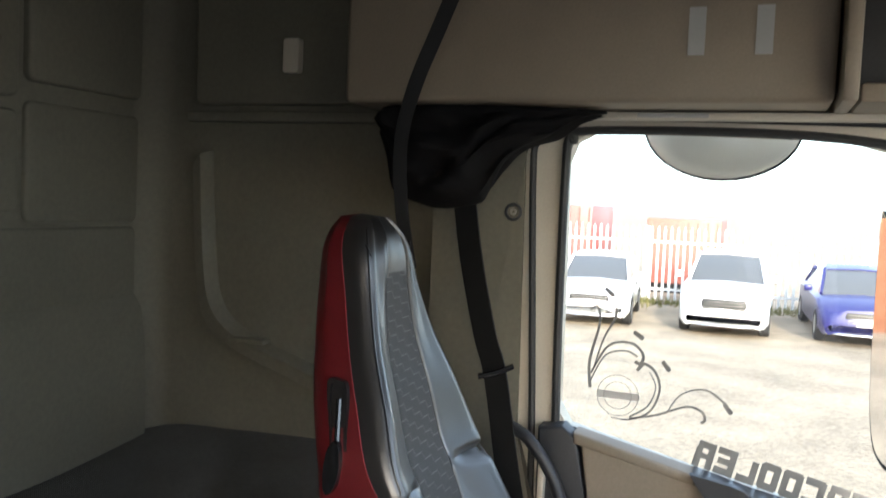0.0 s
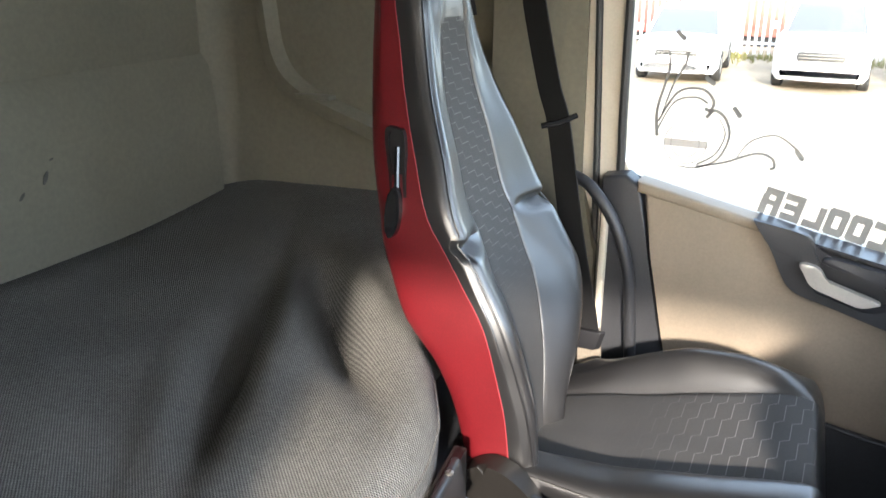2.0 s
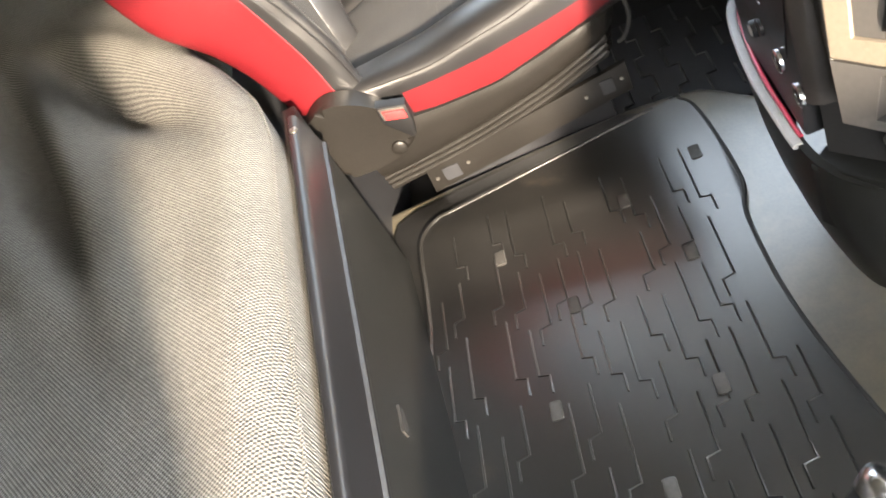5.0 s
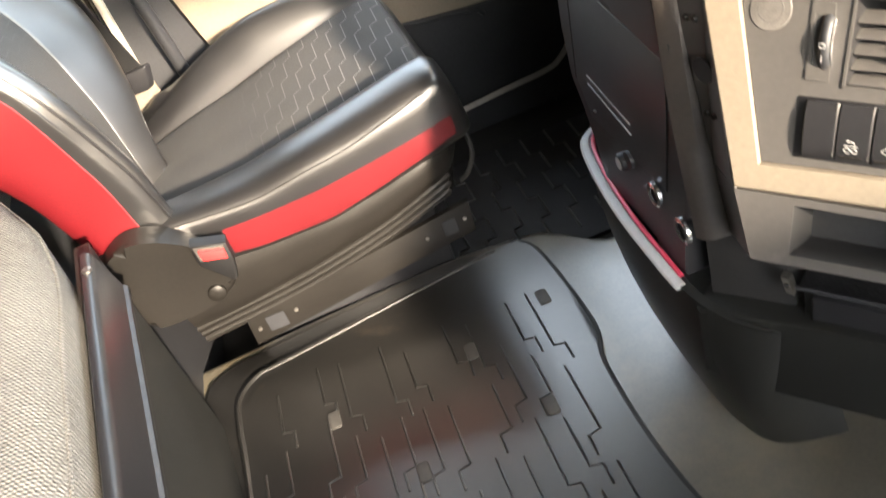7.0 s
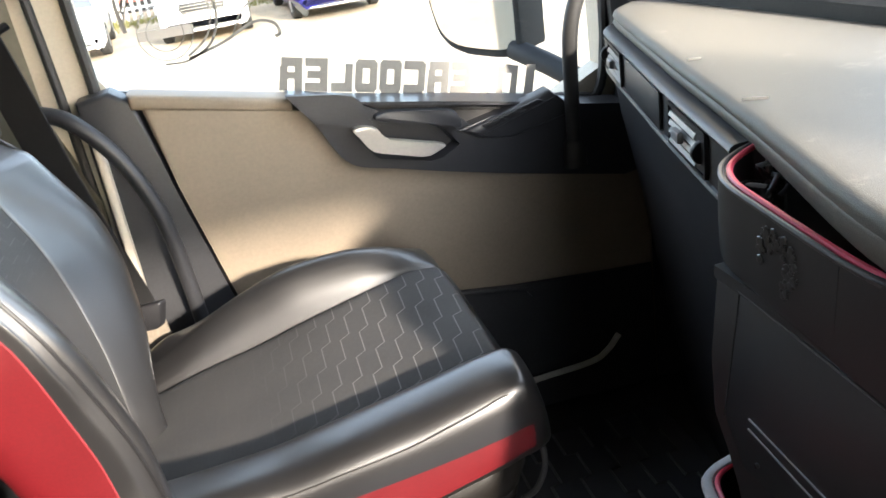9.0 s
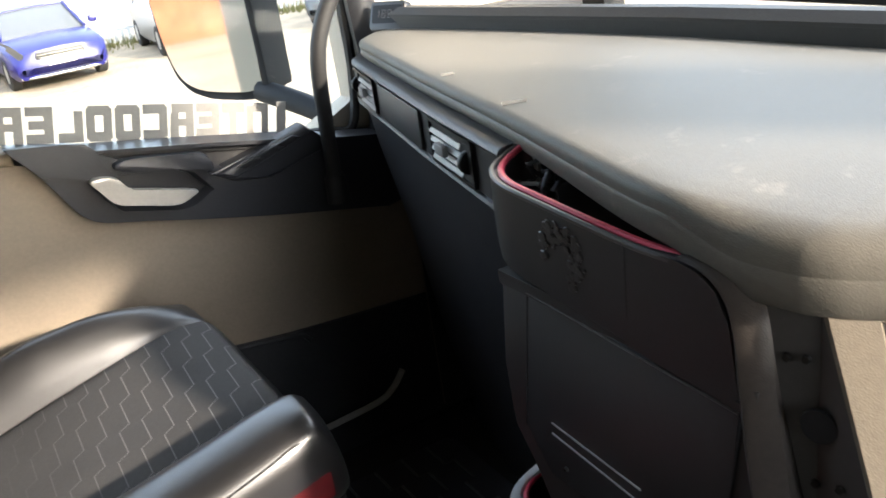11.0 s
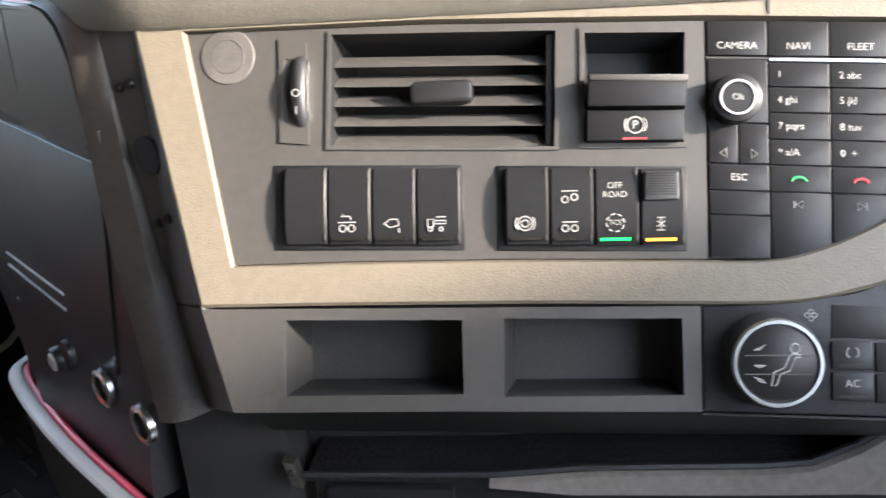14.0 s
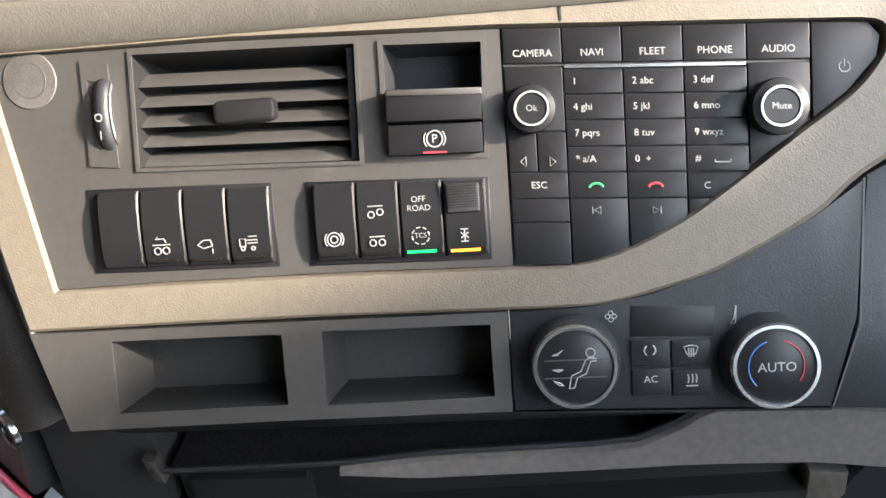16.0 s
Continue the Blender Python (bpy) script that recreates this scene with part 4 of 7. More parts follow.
fr = lambda u, v, w: ret[3].lerp(ret[0], u).lerp(ret[2].lerp(ret[1], u), v) + V(-w, -0.2 * w, 0)
for u, v in ((0.22, 0.21), (0.54, 0.205), (0.24, 0.70), (0.60, 0.69)):
    part("screw_plug", lathe([(0, 0.0015), (0.0025, 0.001), (0.0032, -0.001)], fr(u, v, 0.0), (-1, -0.2, 0), 10), SHELL, dash)
# flat near-black disc paints the darkness inside a hole
part("round_hole", lathe([(0, 0.0006), (0.011, 0.0006), (0.0112, -0.002)], fr(0.50, 0.46, 0.0), (-1, -0.2, 0), 20), VOID, dash, "black disc painted as the shade of a round opening")

VENT_MOUTH = [(-134, 59), (-17, 55.5), (-18.5, -3.5), (-136, 0.5)]
BRAKE_MOUTH = [(-2.5, 53.5), (47, 51.5), (45.5, -3.5), (-3, -2.5)]
part("switch_panel", plate_holes([(-213.5, 63.5), (-83, 62), (56.5, 57), (56.5, -62), (-34, -60.5), (-127, -60.5), (-188.6, -61.5)], [VENT_MOUTH, BRAKE_MOUTH], pan, -34, 1.0), PANEL, dash, "graphite plastic panel", smooth=0)
part("keypad_panel", plate([(57.2, 57), (206, 48.7), (232.5, 46.5), (238.4, 39.7), (236.4, 30), (223.4, 14.4), (196.5, -4.6), (171.5, -22.6), (140.6, -43), (109.8, -57), (84, -62.5), (57.2, -62.3)], -30, -1.0), RUBBER, dash, "black keypad backing")
part("round_badge", lathe([(0, 0.0), (0.011, 0.0006), (0.0145, 0.0006), (0.0150, 0.0)], pan(-191, 50, 1.2), PN, 28), mat("worn_badge", (0.085, 0.08, 0.075), 0.6, var=0.25, scale=60), dash, "faint round badge on the panel")
part("badge_ring", tube([pan(-191 + 9 * math.cos(a), 50 + 9 * math.sin(a), 1.6) for a in np.linspace(0, 6.283, 24)[:-1]], 0.0004, 5, closed=True), PANEL, dash)

# vent roller with marks
roll = part("roller_bezel", ring([(-162.5, 58), (-147.5, 55.5), (-147.0, 1.5), (-163, 3)], [(-159.5, 47.5), (-149.5, 46.5), (-149, 12.5), (-159.5, 13)], pan, -1.0, 2.2), PANEL, dash)
part("roller", tube([pan(-151.0, 29.5 + 16.5 * math.sin(a), 1.0 + 7.5 * math.cos(a) - 4) for a in np.linspace(-1.5, 1.5, 14)], 0.0045, 10), DARK, roll, "black ribbed roller")
part("roller_edge", tube([pan(-147.0, 29.5 + 16.0 * math.sin(a), 1.5 + 7.5 * math.cos(a) - 3.2) for a in np.linspace(-1.3, 1.3, 14)], 0.0012, 6), CHROME, roll, "chrome edge")
writing("O", pan, -151.6, 27.5, 9.4, 6.0, WHITE, roll)
writing("I", pan, -151.6, 18.5, 8.6, 6.5, WHITE, roll)

# centre vent
VB = [(-136, 61), (-15, 57.5), (-16.5, -5.5), (-138, -1.5)]
cv = part("centre_vent", ring(VB, VENT_MOUTH, pan, -1.0, 2.2), PANEL, dash, "graphite vent frame")
# well coloured near-black to carry the shade behind the slats
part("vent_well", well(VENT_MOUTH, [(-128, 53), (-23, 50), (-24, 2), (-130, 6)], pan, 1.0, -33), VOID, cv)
for k in range(5):
    v = 46.0 - 10.4 * k
    part("slat", prism([(0.0, 3.0), (0.8, 3.8), (2.6, 3.6), (2.2, -3.4), (0.6, -3.8), (0, -2.8)], lambda q, e, w: pan(-133.5 - k * 0.35 + w, v + e - 0.030 * w + q * 0.2, -1.5 - q * 1.2 - (e + 3.4) * 1.35), 0.0, 114), PANEL, cv)
part("vent_cheek", plate([(-21.5, 54), (-18, 54), (-19.5, -2.5), (-23, -2.0)], -14, -0.5), KEY, cv)
part("vent_knob", plate(rrect(-92, -60, 20.5, 32, 3), -2, 6.0, 0.0015), KEY, cv, "black vent knob")

# parking brake recess and lever
pk = part("brake_recess", ring([(-5, 56), (49.5, 54), (47.5, -6), (-5.5, -5)], [(-2.5, 53.5), (47, 51.5), (45.5, -3.5), (-3, -2.5)], pan, -1.0, 2.2), PANEL, dash)
part("recess_well", well(BRAKE_MOUTH, [(0, 50), (44, 48.5), (43, 0), (0, 0.5)], pan, 1.0, -30), DARK, pk)
part("brake_lever", plate([(-1.5, 30), (46.5, 28), (45.5, 13), (-2, 14.5)], -12, 12, 0.0015), KEY, pk, "black parking brake lever")
part("lever_ribs", plate([(-1, 30.5), (46.5, 28.5), (46.5, 25), (-1, 27)], 10, 13, 0.0008), PANEL, pk)
part("brake_plate", plate([(-2, 13.5), (45.5, 12), (44.8, -3), (-2.5, -2)], -12, 8, 0.001), KEY, pk)
part("brake_mark", tube([pan(21.3 + 4 * math.cos(a), 5 + 4 * math.sin(a), 8.4) for a in np.linspace(0, 6.283, 22)[:-1]], 0.0004, 5, closed=True), WHITE, pk)
for sg in (-1, 1):
    part("brake_mark", tube([pan(21.3 + sg * 5.4 * math.cos(a), 5 + 5.4 * math.sin(a), 8.4) for a in np.linspace(-0.7, 0.7, 8)], 0.0003, 5), WHITE, pk)
writing("P", pan, 21.3, 5, 8.3, 6.0, WHITE, pk)
part("brake_line", plate([(15, -2), (27, -2.3), (27, -1.3), (15, -1)], 8, 8.3), REDL, pk)


# rocker switches with their marks
def seg(parent, pts, w, r=0.0004, material=None, closed=False):
    part("mark", tube([pan(u, v, w) for u, v in pts], r, 5, closed=closed), material or WHITE, parent)


def circle(u, v, r, n=14, a0=0, a1=6.2832):
    return [(u + r * math.cos(a), v + r * math.sin(a)) for a in np.linspace(a0, a1, n)]


def rocker(u0, u1, vt, vb, kind):
    u0, u1 = u0 + 0.5, u1 - 0.5
    sw = part("rocker_switch", rocker_body(u0, u1, vt, vb), KEY, dash, "black rocker switch")
    # lighter sliver that paints the highlight on the rocker's right edge
    part("edge_highlight", plate([(u1 - 1.3, vb + 2), (u1 - 0.5, vb + 2), (u1 - 0.5, vt - 1.5), (u1 - 1.3, vt - 1.5)], 7.0, 7.35, f=lambda u, v, w: pan(u, v, w - abs(v - (vt + vb) / 2) * 0.06)), PANEL, sw)
    c, m = (u0 + u1) / 2 - 1, vb + 10.5
    w = 7.35

    def sg_(parent, pts, w_, closed=False):
        seg(parent, [(c + 0.78 * (a - c), m + 0.78 * (b - m)) for a, b in pts], w_, 0.00033, closed=closed)

    if kind != "blank":
        mt = {"tcs": GREENL, "diff": ORANGEL}.get(kind, SHELL)
        part("lamp_bar", plate([(c - 7.5, vb + 2), (c + 7.5, vb + 2), (c + 7.5, vb + 3.4), (c - 7.5, vb + 3.4)], 5.0, 6.6), mt, sw)
    if kind == "axle_up":
        sg_(sw, circle(c - 3, m - 3, 2.3), w, closed=True), sg_(sw, circle(c + 3, m - 3, 2.3), w, closed=True)
        sg_(sw, [(c - 6, m + 1), (c + 6, m + 1)], w)
        sg_(sw, [(c + 3, m + 2.5), (c + 2, m + 5), (c - 4, m + 5), (c - 2.2, m + 6.6)], w)
    elif kind == "horn":
        sg_(sw, [(c - 5, m), (c - 1, m + 3), (c + 4, m + 3), (c + 5, m - 1), (c - 1, m - 2.5), (c - 5, m)], w)
        sg_(sw, [(c + 5, m - 3), (c + 5, m - 6)], w)
    elif kind == "tipper":
        sg_(sw, [(c - 6, m - 2), (c - 6, m + 3), (c - 2, m + 3), (c - 2, m - 2), (c - 6, m - 2)], w)
        sg_(sw, [(c - 1, m), (c + 6, m), (c + 6, m + 2), (c - 1, m + 2)], w), sg_(sw, [(c, m + 4.5), (c + 6, m + 4.5)], w)
        sg_(sw, circle(c - 4, m - 3.5, 1.3, 9), w, closed=True), sg_(sw, circle(c + 3, m - 3.5, 1.3, 9), w, closed=True)
    elif kind == "asr":
        sg_(sw, circle(c, m, 4.6, 18), w, closed=True), sg_(sw, circle(c, m, 2.4, 12), w, closed=True)
        sg_(sw, circle(c, m, 6.2, 8, -0.7, 0.7), w), sg_(sw, circle(c, m, 6.2, 8, 2.44, 3.84), w)
    elif kind == "axle":
        for q in (m - 3, m + 17):
            sg_(sw, circle(c - 3, q - (0 if q < m else 1.5), 2.1), w, closed=True), sg_(sw, circle(c + 3, q, 2.1), w, closed=True)
            sg_(sw, [(c - 5, q + 4), (c + 5, q + 4)], w)
    elif kind == "tcs":
        for k in range(8):
            sg_(sw, circle(c, m + 0.5, 5.6, 4, k * 0.785, k * 0.785 + 0.5), w)
        writing("TCS", pan, c, m + 0.5, w + 0.05, 3.6, WHITE, sw)
        writing("OFF", pan, c, m + 19, w + 0.15, 4.3, WHITE, sw)
        writing("ROAD", pan, c, m + 14.5, w + 0.15, 4.3, WHITE, sw)
    elif kind == "diff":
        sg_(sw, [(c, m - 4), (c, m + 4)], w), sg_(sw, [(c - 2.5, m + 4), (c + 2.5, m + 4)], w), sg_(sw, [(c - 2.5, m - 4), (c + 2.5, m - 4)], w)
        sg_(sw, [(c - 2.5, m + 1.8), (c + 2.5, m - 1.8)], w), sg_(sw, [(c - 2.5, m - 1.8), (c + 2.5, m + 1.8)], w)
        part("ribbed_catch", plate(rrect(u0 + 1.5, u1 - 3, vt - 16, vt - 1.5, 1), 6, 9, 0.0008), DARK, sw)
        for k in range(9):
            q = vt - 3 - 1.3 * k
            part("rib", plate([(u0 + 2.5, q), (u1 - 4, q), (u1 - 4, q + 0.5), (u0 + 2.5, q + 0.5)], 9, 9.4), SHELL, sw)


def rocker_body(u0, u1, vt, vb):
    rows_ = []
    for t in np.linspace(0, 1, 9):
        v = vb + (vt - vb) * t
        h = 5.2 + 2.0 * math.sin(t * math.pi) ** 0.6 - (0.8 if t in (0, 1) else 0)
        rows_.append([pan(u0, v, 0), pan(u0, v, h - 0.8), pan(u0 + 0.8, v, h), pan(u1 - 0.8, v, h), pan(u1, v, h - 0.8), pan(u1, v, 0)])
    return loft(rows_)


part("switch_frame", plate([(-166, -9), (-66, -11.5), (-65.2, -55.5), (-166, -54)], 0, 2.2, 0.0005), KEY, dash)
part("switch_frame", plate([(-48, -12.5), (47, -15.5), (46.2, -58), (-48.5, -56.2)], 0, 2.2, 0.0005), KEY, dash)
for k, kind in enumerate(("blank", "axle_up", "horn", "tipper")):
    u = -160.1 + 23.4 * k
    rocker(u, u + 23.4, -11.4 - 0.6 * k, -51.0 - 0.45 * k, kind)
for k, kind in enumerate(("asr", "axle", "tcs", "diff")):
    u = -44.2 + 22.4 * k
    rocker(u, u + 22.4, -14.3 - 0.75 * k, -53.2 - 0.5 * k, kind)


# keypad
def kp(u, v, w=0.0):
    return pan(u, v - 0.058 * (u - 57), w)


def key(u0, u1, v0, v1, text="", size=4.0, align="CENTER", tu=None, tv=None, material=None):
    k = part("key", prism(rrect(u0 + 0.35, u1 - 0.35, v0 + 0.35, v1 - 0.35, 0.5, 2), kp, -1, 1.6, 0.0004), KEY, dash)
    if text:
        writing(text, kp, (u0 + u1) / 2 if tu is None else tu, (v0 + v1) / 2 if tv is None else tv, 1.75, size, material or WHITE, k, align=align)
    return k


US = [57.5, 86.8, 116.0, 145.3, 175.6, 205.5]
for k, word in enumerate(("CAMERA", "NAVI", "FLEET", "PHONE", "AUDIO")):
    key(US[k], US[k + 1], 39.5, 57.2, word, 5.0, tv=44.5)
part("bright_line", prism([(87.5, 37.2), (175, 37.2), (175, 38.6), (87.5, 38.6)], kp, -1, 1.9), CHROME, dash, "chrome dividing line")
part("shadow_line", prism([(57.5, 38.2), (205.5, 38.2), (205.5, 39.2), (57.5, 39.2)], kp, -1, 0.3), RUBBER, dash)
VS = [36.6, 24.3, 11.6, -1.6, -14.4, -27.6]
texts = (("1", "2 abc", "3 def"), ("4 ghi", "5 jkl", "6 mno"), ("7 pqrs", "8 tuv", "9 wxyz"), ("* a/A", "0  +", "#"))
for r in range(4):
    for c in range(3):
        key(US[1 + c], US[2 + c], VS[r + 1], VS[r], texts[r][c], 4.9, "LEFT", tu=US[1 + c] + 4.2)
part("mark", tube([kp(*p, 1.9) for p in ((159, -8.5), (159, -9.8), (166.5, -9.8), (166.5, -8.5))], 0.0003, 5), WHITE, dash)
key(57.5, 86.8, VS[5], VS[4], "ESC", 4.9)
GREENP, REDPH = mat("green_print", (0.05, 0.35, 0.12), 0.5), mat("red_print", (0.55, 0.05, 0.06), 0.5)
for c, mt in ((0, GREENP), (1, REDPH)):
    q = key(US[1 + c], US[2 + c], VS[5], VS[4])
    cu_ = (US[1 + c] + US[2 + c]) / 2 - 1
    part("handset_mark", tube([kp(cu_ + 3.4 * math.cos(a), -22.3 + 2.2 * math.sin(a), 1.9) for a in np.linspace(0.05, 3.09, 9)], 0.0007, 6), mt, q)
part("key", prism([(145.6, -14.8), (175, -14.8), (171.5, -17.5), (163, -23.6), (158, -27.2), (145.6, -27.2)], kp, -1, 1.6, 0.0004), KEY, dash)
writing("C", kp, 155, -21.5, 1.75, 4.9, WHITE, dash)
key(57.5, 86.8, -39.8, VS[5]), key(57.5, 86.8, -61.5, -39.8)
for c, sgn in ((0, -1), (1, 1)):
    u0, u1 = US[1 + c], US[2 + c]
    pts = [(u0 + 0.4, -27.8), (u1 - 0.4, -27.8), (u1 - 0.4, -58 if c == 0 else -40), (u0 + 0.4, -60.8 if c == 0 else -57)]
    q = part("key", prism(pts, kp, -1, 1.6, 0.0004), KEY, dash)
    cu_ = (u0 + u1) / 2 - 1
    part("mark", tube([kp(*p, 1.9) for p in ((cu_ - 1.8 * sgn, -31.8), (cu_ + 1.4 * sgn, -33.6), (cu_ - 1.8 * sgn, -35.4))], 0.0003, 5, closed=True), WHITE, q)
    part("mark", tube([kp(cu_ + 2.2 * sgn, -31.8, 1.9), kp(cu_ + 2.2 * sgn, -35.4, 1.9)], 0.0003, 5), WHITE, q)
part("key", prism([(145.7, -27.8), (157, -27.8), (150, -33), (145.7, -36)], kp, -1, 1.6, 0.0004), KEY, dash)
key(57.5, 86.8, 6.0, 38.0)
for u0, u1, sgn in ((57.5, 72.1, -1), (72.1, 86.8, 1)):
    q = key(u0, u1, -14.2, 5.8)
    cu_ = (u0 + u1) / 2
    part("mark", tube([kp(cu_ - 1.3 * sgn, -6.6, 1.9), kp(cu_ + 1.5 * sgn, -9, 1.9), kp(cu_ - 1.3 * sgn, -11.4, 1.9)], 0.0003, 5, closed=True), WHITE, q)
part("key", prism([(176, 38), (205, 38), (205, 15), (196.5, 3), (176, -11)], kp, -1, 1.6, 0.0004), KEY, dash)
pw = part("key", prism([(206, 57), (232, 56.5), (237.5, 50), (236, 40), (222.5, 24), (206, 11)], kp, -1, 1.6, 0.0004), KEY, dash)
part("mark", tube([kp(221 + 2.6 * math.cos(a), 35.5 + 2.6 * math.sin(a), 1.9) for a in np.linspace(2.1, 7.3, 14)], 0.0003, 5), WHITE, pw)
part("mark", tube([kp(221, 35.5, 1.9), kp(221, 39, 1.9)], 0.0003, 5), WHITE, pw)
for u, v, word, R, sz in ((70.2, 17.2, "Ok", 11.6, 4.4), (188.6, 16.7, "Mute", 13.2, 4.4)):
    kn = part("knob", lathe([(0, 0.0), (R / 1000 * 1.05, 0.0), (R / 1000 * 1.05, 0.006), (R / 1000, 0.0095), (R / 1000 * 0.78, 0.0105), (R / 1000 * 0.74, 0.0095)], kp(u, v, 1.2), PN, 36), KEY, dash, "black rotary knob")
    part("knob_ring", lathe([(R / 1000 * 0.76, 0.0095), (R / 1000 * 0.74, 0.0112), (R / 1000 * 0.66, 0.0112), (R / 1000 * 0.64, 0.0098)], kp(u, v, 1.2), PN, 36), SILVER, kn, "chrome ring")
    part("knob_cap", lathe([(R / 1000 * 0.65, 0.0098), (R / 1000 * 0.6, 0.0106), (0, 0.0106)], kp(u, v, 1.2), PN, 30), KEY, kn)
    writing(word, kp, u, v, 12.0, sz, WHITE, kn)

# ---- lower tray panel ----
TRAYS = [[(u0, -91), (u1, -91.5), (u1 + 0.3, -129.8), (u0 - 0.4, -131)] for u0, u1 in ((-161, -67.2), (-45.6, 43))]
part("lower_panel", plate_holes([(-207, -85), (52, -85.5), (52, -138), (-72, -138.5), (-190, -140)], TRAYS, pan, -30, 4), PANEL, dash, "graphite panel with two open trays", smooth=0)
for u0, u1 in ((-161, -67.2), (-45.6, 43)):
    tb = bmesh.new()
    o = [(u0, -91), (u1, -91.5), (u1 + 0.3, -129.8), (u0 - 0.4, -131)]
    i_ = [(u0 + 4, -90), (u1 - 2, -90.5), (u1 - 2, -127), (u0 + 4, -127.5)]
    vs = [[tb.verts.new(pan(u, v, w)) for u, v in q] for q, w in ((o, 3.2), (i_, -34))]
    for k in range(4):
        tb.faces.new((vs[0][k], vs[0][(k + 1) % 4], vs[1][(k + 1) % 4], vs[1][k]))
    tb.faces.new(vs[1])
    part("tray", tb, RUBBER, dash, "dusty charcoal open tray", smooth=0)
part("climate_panel", plate([(53, -85.5), (97, -85.5), (125, -80.3), (160, -70), (205, -47), (229.5, -27.5), (225, -97), (212, -142), (53, -138)], -45, 3.0, 0.0008), DARK, dash, "charcoal climate panel")
part("panel_seam", plate([(226, -100), (228.5, -28), (229.6, -28), (227, -100), (213.4, -142), (212.4, -142)], 2.9, 3.3), PANEL, dash)
part("chrome_edge", plate([(52, -138.6), (212, -142.6), (212, -143.8), (52, -139.8)], -2, 3.4), SHELL, dash)
for u, v, left in ((84.6, -114.0, True), (180.9, -117.8, False)):
    kn = part("climate_knob", lathe([(0.0, 0.0), (0.0238, 0.0), (0.0228, 0.010), (0.0212, 0.0165)], pan(u, v + 2, 2.5), PN, 44), DARK, dash, "black climate knob")
    part("knob_ring", lathe([(0.0214, 0.016), (0.0206, 0.0182), (0.0190, 0.0182), (0.0182, 0.0165)], pan(u, v + 2, 2.5), PN, 44), CHROME, kn, "chrome ring")
    part("knob_face", lathe([(0.0186, 0.0164), (0.0178, 0.017), (0.0, 0.017)], pan(u, v + 2, 2.5), PN, 40), KEY, kn)
    u2, v2, w = u, v + 2.0, 19.9
    g = lambda pts, closed=False, mtl=WHITE: part("mark", tube([pan(u2 + 0.85 * a, v2 + 0.85 * b, w) for a, b in pts], 0.00035, 5, closed=closed), mtl, kn)
    if left:
        g(circle(9, 8.5, 2.6, 14), True)
        g([(12, 3.5), (9, 3.5), (6, -4), (1, -6), (-1, -12), (-4, -12.5), (-2.5, -5), (3, -2.5), (6, 4), (8, 5.5), (12, 5), (12, 3.5)])
        for dy, s in ((9, 1), (-1, 0), (-9, -1)):
            g([(-13, dy - 1.5 * s), (-9, dy), (-7, dy + 1.6 * s), (-10, dy - 1.2)], True)
        for dy in (4.5, -6):
            g([(-18, dy), (18, dy)], False, PANEL)
    else:
        writing("AUTO", pan, u2 + 0.5, v2 - 0.5, 19.7, 6.6, WHITE, kn)
        g(circle(0, 0, 15.5, 14, 1.9, 3.9), False, mat("blue_print", (0.08, 0.2, 0.5), 0.5))
        g(circle(0, 0, 15.5, 14, -0.6, 1.3), False, REDPH)
part("climate_display", plate([(114.3, -85.6), (156, -87.7), (155.2, -103), (113.9, -101.5)], 3.0, 3.6, 0.0003), BUCKLE, dash, "dark climate display")
for r in range(2):
    for c in range(2):
        u0, vt = 113.6 + 20.4 * c, -103.2 - 15.2 * r - 1.0 * c
        q = part("key", plate(rrect(u0, u0 + 19.4, vt - 14.0, vt, 1, 2), 2, 4.6, 0.0005), KEY, dash)
        part("lamp_bar", plate([(u0 + 3.5, vt - 12.3), (u0 + 16, vt - 12.3), (u0 + 16, vt - 11.3), (u0 + 3.5, vt - 11.3)], 4.5, 4.8), SHELL, q)
        cu_, cv_ = u0 + 9.5, vt - 5.5
        if (r, c) == (1, 0):
            writing("AC", pan, cu_, cv_, 4.8, 5.2, WHITE, q)
        elif (r, c) == (0, 0):
            seg(q, circle(cu_, cv_, 2.8, 7, -1.0, 1.0), 4.9), seg(q, circle(cu_, cv_, 2.8, 7, 2.14, 4.14), 4.9)
        elif (r, c) == (0, 1):
            seg(q, [(cu_ - 3.5, cv_ + 2), (cu_, cv_ + 2.8), (cu_ + 3.5, cv_ + 2), (cu_ + 2.2, cv_ - 1.8), (cu_ - 2.2, cv_ - 1.8)], 4.9, closed=True)
            for a in (-1.2, 0, 1.2):
                seg(q, [(cu_ + a, cv_ + 1.4), (cu_ + a, cv_ - 3.2)], 4.9)
        else:
            for a in (-2, 0, 2):
                seg(q, [(cu_ + a, cv_ + 3), (cu_ + a + 0.4, cv_ + 1), (cu_ + a, cv_ - 1.5)], 4.9)
            seg(q, [(cu_ - 3, cv_ - 3), (cu_ + 3, cv_ - 3)], 4.9)
for a in range(4):
    seg(dash, circle(104.5 + 1.7 * math.cos(a * 1.571), -90.5 + 1.7 * math.sin(a * 1.571), 1.2, 8), 3.4, 0.00025)
seg(dash, [(166.5, -88), (165.2, -95), (163.5, -97), (166, -97), (166.5, -88)], 3.4, 0.0003)
part("right_panel", plate([(230, -27), (300, 10), (330, -30), (330, -150), (213.5, -143), (227, -97)], -45, 2.0, 0.001), DARK, dash, "charcoal column panel")

# ---- beneath the panel ----
KN = V(0.78221, 0.62301, 0)


def kpl(u, v, w=0.0):
    """A place on the upright panel below the trays: metres along, height and out."""
    return V(0.3968, 0.4511, v) + PU * u - KN * w


